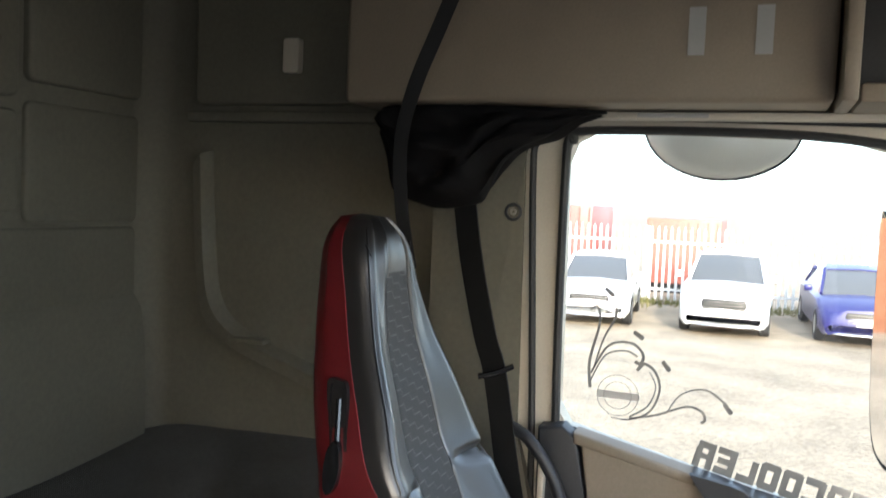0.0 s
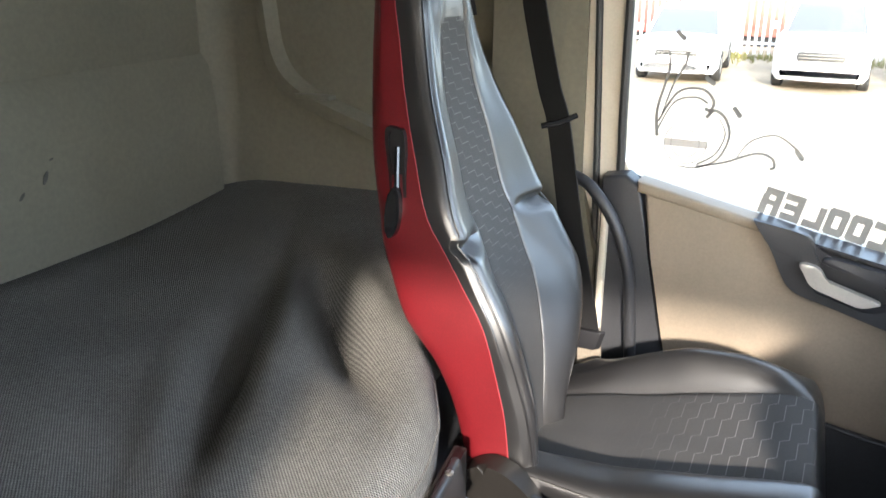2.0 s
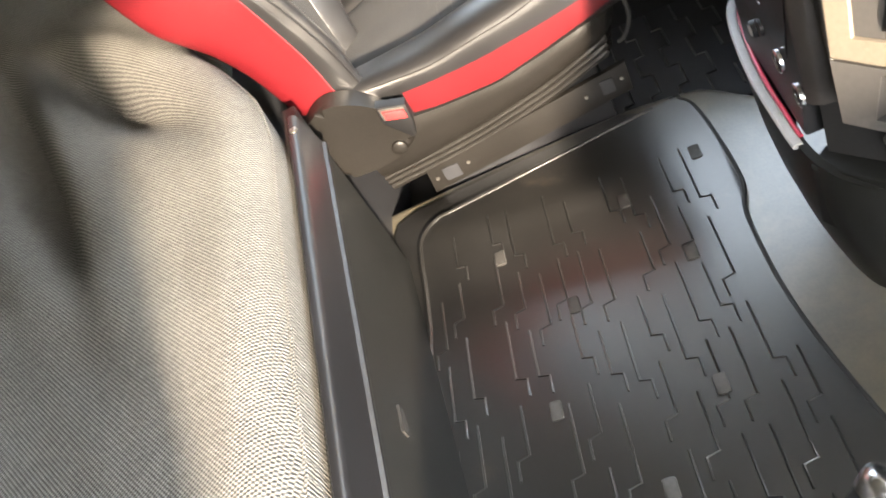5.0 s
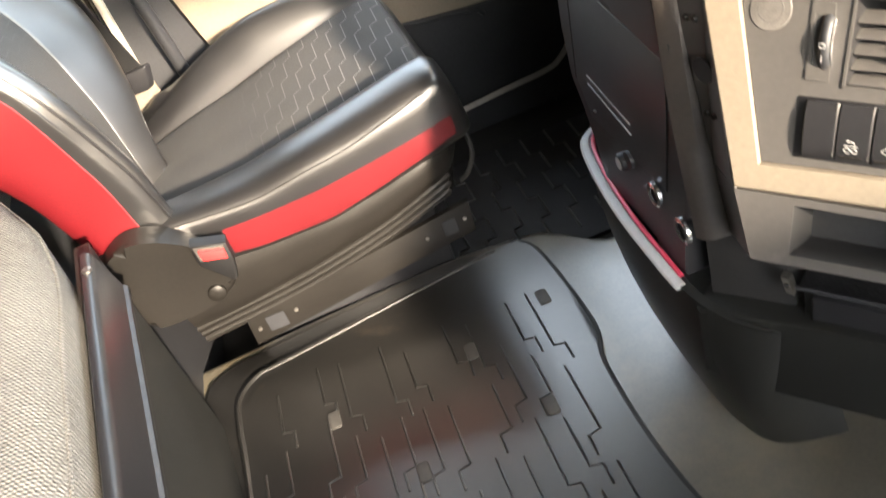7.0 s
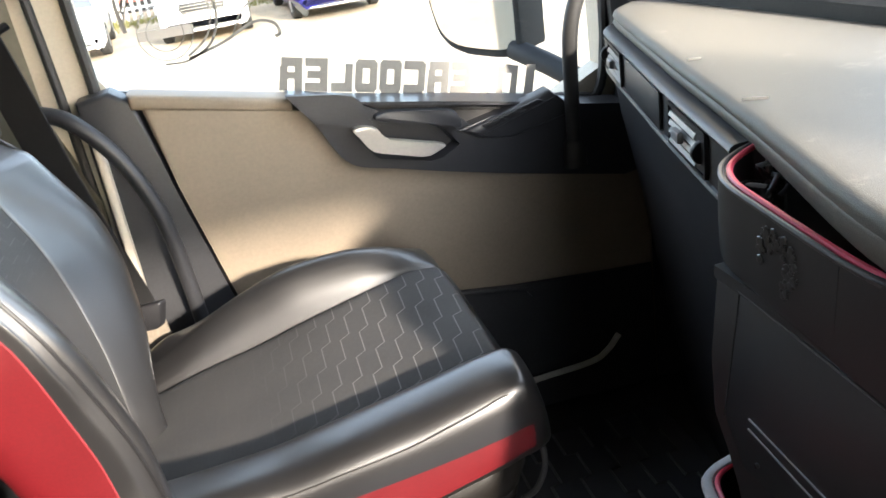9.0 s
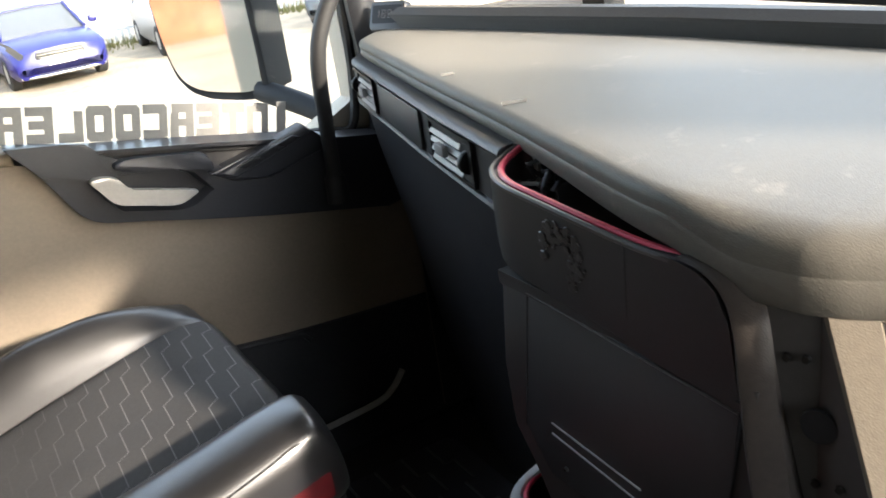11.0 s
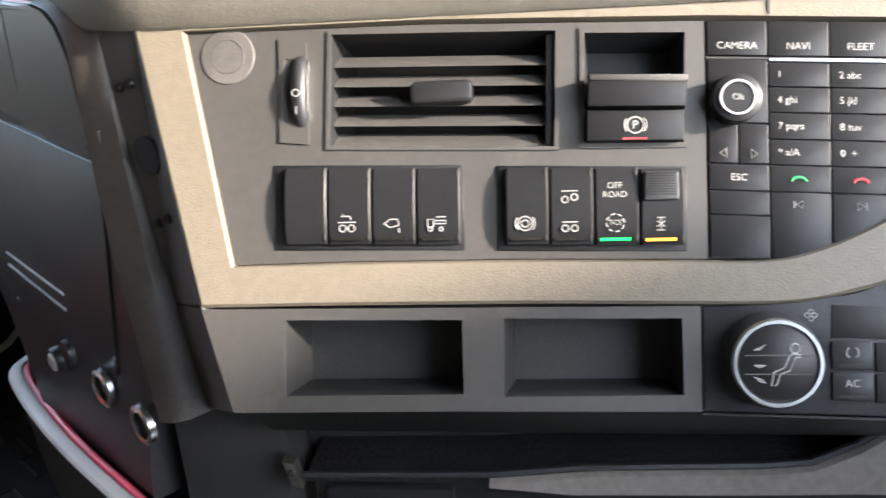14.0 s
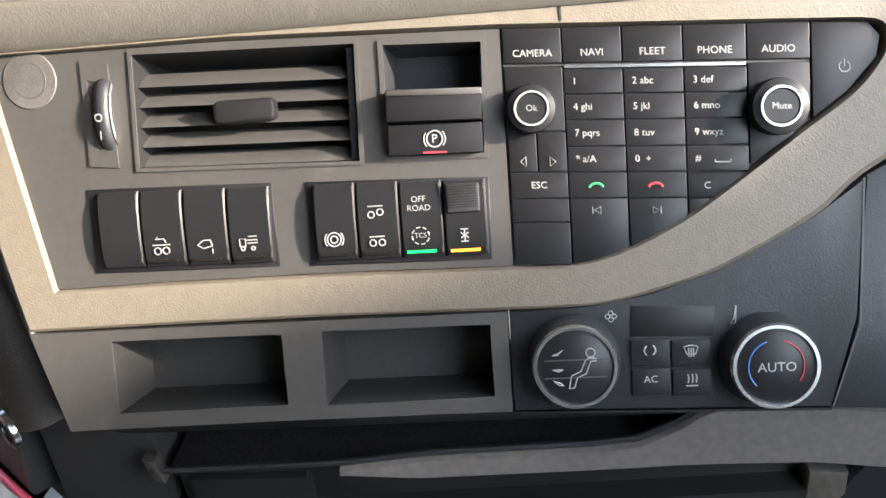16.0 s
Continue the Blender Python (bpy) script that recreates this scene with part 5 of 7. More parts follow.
# underside and shelf back coloured dark to hold the shade beneath the trays
part("soffit", sheet([[pan(u, -139.5, -1), kpl(u / 1000, 0.374, 0.0), kpl(u / 1000, 0.374, -0.07)] for u in np.linspace(-188, 330, 9)], 0.008, (0, 0, 1)), LOCKER, dash, "underside of the trays, shade put into its black colour")
part("shelf_recess", prism([(-0.185, 0.30), (0.18, 0.30), (0.18, 0.384), (-0.185, 0.384)], kpl, -0.06, -0.052), DARK, dash, "recessed shelf back, shade put into its dark colour")
kn_top = [(-0.175, 0.337), (-0.060, 0.339), (-0.002, 0.345), (0.046, 0.3465), (0.097, 0.348), (0.124, 0.351), (0.147, 0.363), (0.159, 0.372), (0.175, 0.379), (0.229, 0.375), (0.33, 0.362)]
kn_bot = [(-0.175, 0.333), (-0.060, 0.335), (-0.011, 0.331), (0.040, 0.332), (0.090, 0.333), (0.124, 0.334), (0.148, 0.335), (0.160, 0.335), (0.176, 0.335), (0.227, 0.334), (0.33, 0.32)]
part("knee_trim", loft([[kpl(a, b, -0.010), kpl(a, b + 0.001, -0.004), kpl(a, b - 0.001, 0.001), kpl(c, d + 0.001, 0.002), kpl(c, d, -0.002), kpl(c, d, -0.010)] for (a, b), (c, d) in zip(kn_top[1:], kn_bot[1:])]), mat("taupe_plastic", (0.17, 0.155, 0.14), 0.5, grain=0.2, gscale=900), dash, "taupe knee trim")
part("shelf_floor", sheet([[kpl(a, min(b, 0.352) - 0.002, -0.009), kpl(a, min(b, 0.352) - 0.002, -0.055)] for a, b in kn_top[:9]], 0.004, (0, 0, -1)), mat("black_ribbed_rubber", (0.009, 0.009, 0.010), 0.6, grain=0.9, gscale=260), dash, "black studded shelf liner")
part("trim_rim", tube([kpl(a, b + 0.0025, -0.004) for a, b in kn_top[:8]], 0.0022, 6), DARK, dash)
part("knee_panel", prism([(-0.172, 0.25), (0.33, 0.25), (0.33, 0.318), (0.0, 0.330), (-0.172, 0.332)], kpl, -0.04, -0.014, 0.002), LOCKER, dash, "charcoal knee panel")
part("knee_pocket", prism(rrect(-0.163, -0.083, 0.285, 0.327, 0.003), kpl, -0.014, -0.007, 0.001), KEY, dash)
part("side_cheek", prism([(-0.262, 0.25), (-0.184, 0.25), (-0.181, 0.32), (-0.194, 0.372), (-0.225, 0.385), (-0.262, 0.385)], kpl, -0.05, -0.022, 0.002), RUBBER, dash)
part("steel_clip", prism([(-0.187, 0.350), (-0.180, 0.348), (-0.176, 0.330), (-0.183, 0.332)], kpl, -0.012, -0.002, 0.001), STEEL, dash, "small steel clip")
part("clip_screw", lathe([(0, 0.001), (0.0022, 0.0), (0.0024, -0.002)], kpl(-0.182, 0.342, -0.001), (-KN.x, -KN.y, 0), 10), RUBBER, dash)
part("column_bracket", prism([(0.223, 0.330), (0.246, 0.327), (0.246, 0.285), (0.222, 0.285)], kpl, -0.02, 0.004, 0.002), STEEL, dash, "bare steel bracket")
part("column_shroud", lathe([(0.0, 0.03), (0.045, 0.03), (0.05, 0.02), (0.05, -0.05)], kpl(0.285, 0.285, -0.02), (-KN.x, -KN.y, 0.3), 28), KEY, dash, "black steering column shroud")
part("lower_plate", prism([(-0.268, 0.195), (-0.235, 0.192), (-0.11, 0.200), (0.10, 0.21), (0.33, 0.22), (0.33, 0.318), (0.0, 0.306), (-0.15, 0.300), (-0.268, 0.288)], kpl, -0.03, 0.003, 0.004), LOCKER, dash, "black lower cover plate")

# ---- storage pocket unit ----
pock = thing("storage_pocket", "charcoal storage pocket unit with red rims and a flap", "storage pocket", (0.27, 0.82, -0.05))


def rear(x, lean=0.065):
    return lambda u, v, w: V(x - w + lean * (v - 0.54), u, v)


EDGE_IN = [(0.757, 0.6205), (0.737, 0.6175), (0.722, 0.609), (0.711, 0.590), (0.703, 0.545), (0.694, 0.495), (0.681, 0.447), (0.668, 0.410), (0.657, 0.378)]
EDGE_OUT = [(0.745, 0.6255), (0.718, 0.6235), (0.702, 0.616), (0.693, 0.602), (0.685, 0.560), (0.676, 0.515), (0.662, 0.455), (0.650, 0.415), (0.640, 0.380)]
WALLP = [(0.803, 0.541), (0.803, 0.618)] + EDGE_IN[:4] + [(0.703, 0.545), (0.700, 0.533)]
part("upper_wall", prism(WALLP, rear(0.262, 0.03), 0.0, 0.0135, 0.0), POCKET, pock, "charcoal pocket wall")
RIMP = crom([(0.340, 0.985, 0.641), (0.318, 1.008, 0.636), (0.288, 1.004, 0.6285), (0.266, 0.978, 0.628), (0.254, 0.945, 0.628), (0.2515, 0.90, 0.6255), (0.2505, 0.85, 0.622), (0.2505, 0.80, 0.6185), (0.2515, 0.757, 0.6175)], 6)


def inward(path, k, d):
    t = path[min(k + 1, len(path) - 1)] - path[max(k - 1, 0)]
    t.z = 0
    t.normalize()
    return V(-t.y, t.x, 0) * d


rows = []
for k, p in enumerate(RIMP[:43]):
    lo = 0.540 + 0.015 * min(max((p.y - 0.80) / 0.17, 0), 1)
    q = inward(RIMP, k, 0.013)
    e = lambda z, d: V(p.x - 0.03 * (p.z - z), p.y - 0.10 * (p.z - z) * min(max((p.y - 0.93) / 0.06, 0), 1) * (0 if z > 0.57 else 0.6), z) + inward(RIMP, k, d)
    rows.append([e(p.z, 0.011), e(p.z, 0.0), e(0.60, 0.0), e(0.57, 0.0), e(lo + 0.004, 0.001), e(lo, 0.005), e(lo, 0.013), e(0.57, 0.013)])
part("rounded_wall", loft(rows), POCKET, pock, "charcoal pocket wall with glue marks")
part("pocket_back", box(0.345, 0.355, 0.66, 0.97, 0.36, 0.65), RUBBER, pock)
part("pocket_floor", box(0.25, 0.345, 0.69, 0.96, 0.54, 0.552), RUBBER, pock)
part("red_rim", tube([p + inward(RIMP, k, 0.0095) + V(0, 0, 0.001) for k, p in enumerate(RIMP)], 0.0030, 8), PINK, pock, "red rim strip")
part("light_rim", tube([p + inward(RIMP, k, 0.002) + V(0, 0, 0.0005) for k, p in enumerate(RIMP)], 0.0028, 8), mat("pale_grey_rim", (0.07, 0.068, 0.067), 0.4, var=0.05), pock, "pale grey rim")
part("light_pad", prism([(0.957, 0.565), (0.997, 0.60), (1.000, 0.629), (0.972, 0.627)], lambda u, v, w: V(0.300 + w + (u - 0.95) * 0.5, u, v), 0.0, 0.004), mat("pale_foam", (0.35, 0.33, 0.29), 0.9, var=0.2, scale=60), pock, "scrap of pale foam lining")
wad = bmesh.new()
rng = random.Random(5)
for k in range(6):
    p = V(0.302 + rng.uniform(-0.012, 0.014), 0.958 + rng.uniform(-0.025, 0.018), 0.618 + rng.uniform(-0.008, 0.008))
    tube([p + V(rng.uniform(-1, 1), rng.uniform(-1, 1), rng.uniform(-1, 1)) * 0.011 for _ in range(6)], 0.0034, 6, bm=wad, flat=0.4)
solo("torn_foam", wad, RUBBER, "torn scrap of dark foam in the pocket", "scrap")
gl = bmesh.new()
for k in range(90):
    a = rng.uniform(-0.4, 4.4)
    r = rng.uniform(0.35, 1.0)
    y, z = 0.868 + r * math.cos(a) * 0.028, 0.592 + r * math.sin(a) * 0.027
    s = rng.uniform(0.0014, 0.0046)
    lathe([(s, -0.0008), (s * 0.8, 0.0005), (0, 0.0009)], (0.2495 + 0.03 * (z - 0.62), y, z), (-1, 0, 0), 7, bm=gl)
glue = part("glue_residue", gl, mat("glossy_glue", (0.032, 0.032, 0.033), 0.3, var=0.2), pock, "glossy glue residue")
tagged(glue, kind="stuff")
part("centre_body", prism([(0.692, 0.30), (0.885, 0.30), (0.905, 0.352), (0.928, 0.378), (0.955, 0.402), (0.963, 0.46), (0.962, 0.545), (0.703, 0.540), (0.694, 0.495), (0.681, 0.447), (0.668, 0.388), (0.690, 0.372)], rear(0.31), 0.0, 0.057, 0.003), POCKET, pock)
part("flap", prism([(0.722, 0.385), (0.900, 0.376), (0.934, 0.41), (0.922, 0.544), (0.704, 0.532), (0.709, 0.476)], rear(0.2535), 0.0, 0.0016, 0.0006), POCKET, pock, "charcoal plastic flap")
for a, b in ((0.430, 0.423), (0.420, 0.411)):
    part("groove_line", tube([rear(0.2515)(0.897, a, 0), rear(0.2515)(0.792, b, 0)], 0.0011, 5), GSLAT, pock)
# lighter thin tube paints the highlight on the flap's top edge
part("flap_highlight", tube([rear(0.2508)(0.922, 0.5425, 0), rear(0.2508)(0.704, 0.5305, 0)], 0.0013, 6), PANEL, pock)
part("flap_joint", tube([rear(0.2525)(0.702, 0.532, 0), rear(0.2525)(0.708, 0.476, 0), rear(0.2525)(0.721, 0.385, 0)], 0.0012, 5), VOID, pock)
part("flap_joint", tube([rear(0.2525)(0.9235, 0.544, 0), rear(0.2525)(0.9355, 0.41, 0)], 0.0012, 5), VOID, pock)
part("catch_dot", lathe([(0, 0.002), (0.002, 0.0015), (0.0025, -0.001)], rear(0.247)(0.875, 0.398, 0), (-1, 0, 0), 10), SHELL, pock)
lk = part("lock", lathe([(0, 0.006), (0.009, 0.006), (0.0105, 0.004), (0.0105, -0.004)], rear(0.250)(0.815, 0.366, 0), (-1, 0, 0), 22), KEY, pock, "black key lock")
part("lock_face", lathe([(0.0072, 0.0062), (0.006, 0.0072), (0.0, 0.0072)], rear(0.250)(0.815, 0.366, 0), (-1, 0, 0), 18), SILVER, lk)
part("lock_ear", lathe([(0, 0.004), (0.010, 0.003), (0.011, -0.004)], rear(0.252)(0.803, 0.374, 0), (-1, 0, 0), 22), POCKET, pock)
for y, z in ((0.743, 0.368), (0.687, 0.362)):
    rg = part("socket_ring", lathe([(0.0092, -0.002), (0.0092, 0.0022), (0.0115, 0.003), (0.0138, 0.0018), (0.0142, -0.002)], rear(0.250)(y, z, 0), (-1, 0, 0), 30), CHROME, pock, "chrome socket ring")
    # socket floor holds its shade in the near-black colour
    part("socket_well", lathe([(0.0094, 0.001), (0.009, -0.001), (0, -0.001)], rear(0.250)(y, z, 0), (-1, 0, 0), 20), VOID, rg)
rows = []
for p, q in zip(crom([(*p, 0) for p in EDGE_IN], 4), crom([(*p, 0) for p in EDGE_OUT], 4)):
    f = rear(0.262)
    a, b, c, d = p.x, p.y, q.x, q.y
    rows.append([f(a, b - 0.002, -0.03), f(a, b, 0.0135), f(a * 0.85 + c * 0.15, b * 0.85 + d * 0.15, 0.0155), f(a * 0.4 + c * 0.6, b * 0.4 + d * 0.6, 0.0125), f(c, d, 0.004), f(c - 0.002, d, -0.03)])
# same dark plastic as the pocket, browner and lighter to paint in sunlight
part("rounded_edge", loft(rows), mat("sunlit_dark_plastic", (0.040, 0.034, 0.030), 0.5, grain=0.35, gscale=800), pock, "rounded side edge, sunlight put into its brown-grey colour")
part("edge_joint", tube([rear(0.2475)(0.704, 0.541, 0), rear(0.252)(0.69, 0.538, 0), rear(0.2595)(0.680, 0.536, 0)], 0.0012, 5), RUBBER, pock)
# lower pocket with its rim
rim = crom([(0.315, 1.005, 0.300), (0.268, 1.0, 0.290), (0.243, 0.96, 0.296), (0.226, 0.85, 0.303), (0.224, 0.75, 0.299), (0.232, 0.658, 0.293), (0.27, 0.60, 0.285), (0.33, 0.585, 0.28)], 6)
bot = crom([(0.33, 0.97, 0.10), (0.29, 0.96, 0.09), (0.272, 0.92, 0.085), (0.256, 0.84, 0.085), (0.252, 0.75, 0.085), (0.258, 0.67, 0.085), (0.28, 0.62, 0.085), (0.34, 0.60, 0.085)], 6)
part("lower_pocket", sheet([[r.lerp(b, t) + V(-0.012 * math.sin(3.14 * t), 0, 0) for t in np.linspace(0, 1, 8)] for r, b in zip(rim, bot)], 0.010, (1, 0, 0)), LOCKER, pock, "charcoal lower pocket")
part("silver_rim", tube(rim[:29], 0.0062, 8, flat=0.6), mat("pale_silver_trim", (0.5, 0.5, 0.51), 0.45, var=0.04), pock, "silver rim")
part("red_rim", tube([p + V(0.009, -0.004, 0.0) for p in rim[3:28]], 0.0028, 8), PINK, pock, "red rim strip")
part("lower_back", box(0.315, 0.335, 0.68, 1.0, 0.09, 0.37), POCKET, pock)

# blind housing along the foot of the windscreen, and the small display on the dash
bl = thing("blind_housing", "black roller blind housing below the windscreen", "blind", (0.66, 0.8, 0.67))
part("housing", sheet([[V(x - 0.018, y, 0.664), V(x - 0.019, y, 0.690), V(x - 0.010, y, 0.700), V(x + 0.010, y, 0.700), V(x + 0.020, y, 0.690), V(x + 0.020, y, 0.664)] for x, y in ((0.562, 1.657), (0.588, 1.45), (0.610, 1.30), (0.635, 1.10), (0.665, 0.4), (0.675, -0.35))], 0.004, (0, 0, -1)), RUBBER, bl)
part("end_cap", lathe([(0, 0.0), (0.017, 0.0), (0.018, 0.02), (0.0, 0.022)], (0.564, 1.645, 0.680), (-0.14, 0.99, 0), 14), RUBBER, bl)
clock = thing("dash_display", "small black digital display on a clip foot", "display", (0.555, 1.665, 0.66))


def dsp(u, v, w):
    o, r = V(0.546, 1.660, 0.687), V(0.36, -0.93, 0.0)
    b = V(-0.87, -0.34, 0.36).normalized()
    return o + r * u + b.cross(r) * -v + b * w


if dsp(0, 1, 0).z < dsp(0, 0, 0).z:
    _d = dsp
    dsp = lambda u, v, w: _d(u, -v, w)
part("display_body", prism(rrect(-0.037, 0.037, -0.024, 0.024, 0.008), dsp, -0.012, 0.004, 0.003, 3), RAILB, clock)
part("display_face", prism(rrect(-0.031, 0.031, -0.012, 0.017, 0.003), dsp, 0.0042, 0.0048), mat("display_glass", (0.008, 0.008, 0.009), 0.45, spec=0.2), clock)
for k, on in enumerate(("01", "0123456", "0123456", "01")):
    for q in on:
        u = -0.020 + 0.0125 * k + (0.0 if k == 0 else 0.001)
        bars = {"0": (3.2, 3, 0.5, 2.6), "1": (3.2, -3, 0.5, 2.6), "2": (-3.2, 3, 0.5, 2.6), "3": (-3.2, -3, 0.5, 2.6), "4": (0, 6.2, 2.4, 0.5), "5": (0, 0, 2.4, 0.5), "6": (0, -6.2, 2.4, 0.5)}[q]
        a, b, c, d = (t / 1000 for t in bars)
        part("segment", prism([(u + a - c, b - d + 0.003), (u + a + c, b - d + 0.003), (u + a + c, b + d + 0.003), (u + a - c, b + d + 0.003)], dsp, 0.0048, 0.0052), mat("dim_segment", (0.06, 0.06, 0.06), 0.5), clock)
part("foot", tube([dsp(0, -0.022, -0.004), dsp(0, -0.034, -0.006), V(0.556, 1.665, 0.668)], 0.004, 8), RUBBER, clock)
part("foot_pad", box(0.545, 0.575, 1.645, 1.685, 0.664, 0.670, 0.002), RUBBER, clock)


# ---- passenger door ----
door = thing("door_1", "passenger door with beige panel and black handle console", "door", (0.0, 1.72, -0.1), kind="structure")
dr = lambda u, v, w: V(u, 1.755 - w, v)
part("door_panel", prism([(-0.11, -0.08), (0.56, -0.08), (0.56, 0.47), (0.36, 0.50), (-0.046, 0.592), (-0.272, 0.645), (-0.247, 0.51), (-0.208, 0.33)], dr, 0.0, 0.052, 0.012, 4), BEIGE, door, "beige plastic panel")
part("pillar_cap", prism([(-0.355, -0.08), (-0.116, -0.08), (-0.2145, 0.332), (-0.2535, 0.511), (-0.2785, 0.648), (-0.31, 0.672), (-0.36, 0.664)], dr, 0.0, 0.050, 0.008, 3), DARK, door, "black edge trim")
part("top_rail", prism([(-0.285, 0.640), (-0.046, 0.590), (-0.046, 0.612), (-0.285, 0.664)], dr, 0.0, 0.056, 0.008, 3), BEIGE, door)
GLOSSK = mat("satin_black_plastic", (0.024, 0.025, 0.029), 0.38, var=0.08)
CON = [(p.x, p.y) for p in crom([(-0.052, 0.616, 0), (-0.019, 0.567, 0), (0.007, 0.516, 0), (0.022, 0.496, 0), (0.044, 0.483, 0), (0.10, 0.468, 0), (0.194, 0.442, 0), (0.33, 0.408, 0), (0.50, 0.37, 0)], 4)] + [(0.56, 0.38), (0.56, 0.488), (0.44, 0.510), (0.345, 0.532), (0.20, 0.562), (0.05, 0.591)]
CAV = [(0.060, 0.5845), (0.20, 0.556), (0.322, 0.531), (0.308, 0.5265), (0.230, 0.517), (0.217, 0.530), (0.204, 0.541), (0.105, 0.562), (0.084, 0.570)]
WEL = [(0.090, 0.546), (0.165, 0.531), (0.186, 0.521), (0.210, 0.487), (0.178, 0.471), (0.157, 0.469), (0.072, 0.492), (0.053, 0.515), (0.041, 0.541), (0.069, 0.545)]
con = part("handle_console", plate_holes(CON, [CAV, WEL], dr, 0.0, 0.074), GLOSSK, door, "satin black handle console", smooth=0)
part("grip_recess", well(CAV, [(u, v - 0.002) for u, v in CAV], dr, 0.074, 0.0535), RUBBER, con)
part("handle_well", well(WEL, [(0.128 + (u - 0.128) * 0.9, 0.51 + (v - 0.51) * 0.85) for u, v in WEL], dr, 0.074, 0.0535), GLOSSK, con)
part("grip_cap", prism([(p.x, p.y) for p in crom([(-0.052, 0.617, 0), (-0.044, 0.620, 0), (0.046, 0.603, 0), (0.060, 0.572, 0), (0.074, 0.547, 0), (0.066, 0.544, 0), (0.03, 0.556, 0), (-0.004, 0.566, 0), (-0.02, 0.574, 0)], 3, True)], dr, 0.068, 0.083, 0.006, 3), DARK, con, "charcoal grip cap")
part("grip_ledge", prism([(p.x, p.y) for p in crom([(0.083, 0.554, 0), (0.077, 0.566, 0), (0.101, 0.568, 0), (0.15, 0.560, 0), (0.197, 0.551, 0), (0.209, 0.541, 0), (0.214, 0.522, 0), (0.206, 0.518, 0), (0.183, 0.530, 0), (0.158, 0.536, 0)], 3, True)], dr, 0.070, 0.090, 0.0035, 2), GLOSSK, con)
HAN = [(p.x, p.y) for p in crom([(0.036, 0.550, 0), (0.046, 0.5545, 0), (0.066, 0.5505, 0), (0.076, 0.543, 0), (0.086, 0.5275, 0), (0.096, 0.5235, 0), (0.135, 0.512, 0), (0.180, 0.498, 0), (0.170, 0.491, 0), (0.152, 0.485, 0), (0.136, 0.487, 0), (0.10, 0.498, 0), (0.067, 0.5085, 0), (0.056, 0.518, 0), (0.045, 0.536, 0)], 3, True)]
part("door_handle", prism(HAN, dr, 0.080, 0.096, 0.004, 3), mat("satin_silver_handle", (0.55, 0.53, 0.49), 0.38, metal=0.7, var=0.04), con, "silver door handle")
part("handle_pivot", prism([(0.05, 0.53), (0.066, 0.545), (0.076, 0.533), (0.062, 0.517)], dr, 0.0535, 0.082), KEY, con)
part("switch_pod", prism([(0.218, 0.510), (0.246, 0.497), (0.385, 0.535), (0.372, 0.549)], lambda u, v, w: dr(u, v, w + (v - 0.5) * -0.2), 0.06, 0.088, 0.004, 2), GLOSSK, con)
part("pod_body", prism([(0.206, 0.512), (0.246, 0.490), (0.30, 0.480), (0.42, 0.505), (0.385, 0.536), (0.372, 0.546)], dr, 0.05, 0.079, 0.005, 2), GLOSSK, con)
for k in range(3):
    u = 0.248 + 0.034 * k
    part("window_switch", prism([(u, 0.5135 + 0.0088 * k), (u + 0.012, 0.5085 + 0.0088 * k), (u + 0.042, 0.5165 + 0.0088 * k), (u + 0.030, 0.5215 + 0.0088 * k)], dr, 0.085, 0.0905, 0.001), KEY, con)
part("sill_strip", prism([(-0.02, 0.600), (0.36, 0.523), (0.36, 0.513), (-0.02, 0.588)], dr, 0.0, 0.06, 0.004), RUBBER, door, "black rubber sill strip")
part("door_pocket", prism([(0.02, -0.075), (0.55, -0.075), (0.55, 0.175), (0.42, 0.185), (0.28, 0.198), (0.16, 0.215), (0.02, 0.235)], dr, 0.05, 0.062, 0.006, 2), DARK, door, "black lower door panel")
part("pocket_lip", tube([dr(u, v, 0.064) for u, v in ((0.05, 0.232), (0.16, 0.214), (0.27, 0.196), (0.30, 0.188), (0.31, 0.175))], 0.005, 8), DARK, door)
part("step_strip", band([V(p.x, p.y, p.z) for p in crom([(0.02, 1.665, 0.000), (0.18, 1.665, 0.004), (0.30, 1.665, 0.012), (0.40, 1.665, 0.018), (0.435, 1.665, 0.034), (0.46, 1.665, 0.062)], 6)], (0, 0.3, 1), 0.011, 0.004), mat("worn_grey_strip", (0.30, 0.28, 0.25), 0.45, var=0.1), door, "worn grey step strip")
solo("kick_panel", prism([(0.42, -0.10), (1.0, -0.10), (1.0, 0.66), (0.54, 0.66), (0.52, 0.50), (0.42, 0.40)], lambda u, v, w: V(u, 1.72 - w, v), -0.03, 0.0, 0.004), DARK, "charcoal kick panel in the footwell corner", "trim", kind="structure")
# A pillar and door frame details
solo("a_pillar", tube(crom([(0.545, 1.735, 0.55), (0.535, 1.735, 0.72), (0.525, 1.73, 1.0), (0.47, 1.72, 1.3)], 6), 0.022, 10, flat=1.2), DARK, "black windscreen pillar trim", "pillar", kind="structure")
solo("b_pillar", prism([(-0.62, -0.1), (-0.372, -0.1), (-0.372, 0.5), (-0.415, 0.64), (-0.425, 1.22), (-0.40, 1.30), (-0.62, 1.30)], lambda u, v, w: V(u, 1.758 - w, v), 0.0, 0.028, 0.006), WALL, "grey pillar trim behind the door", "pillar", kind="structure")
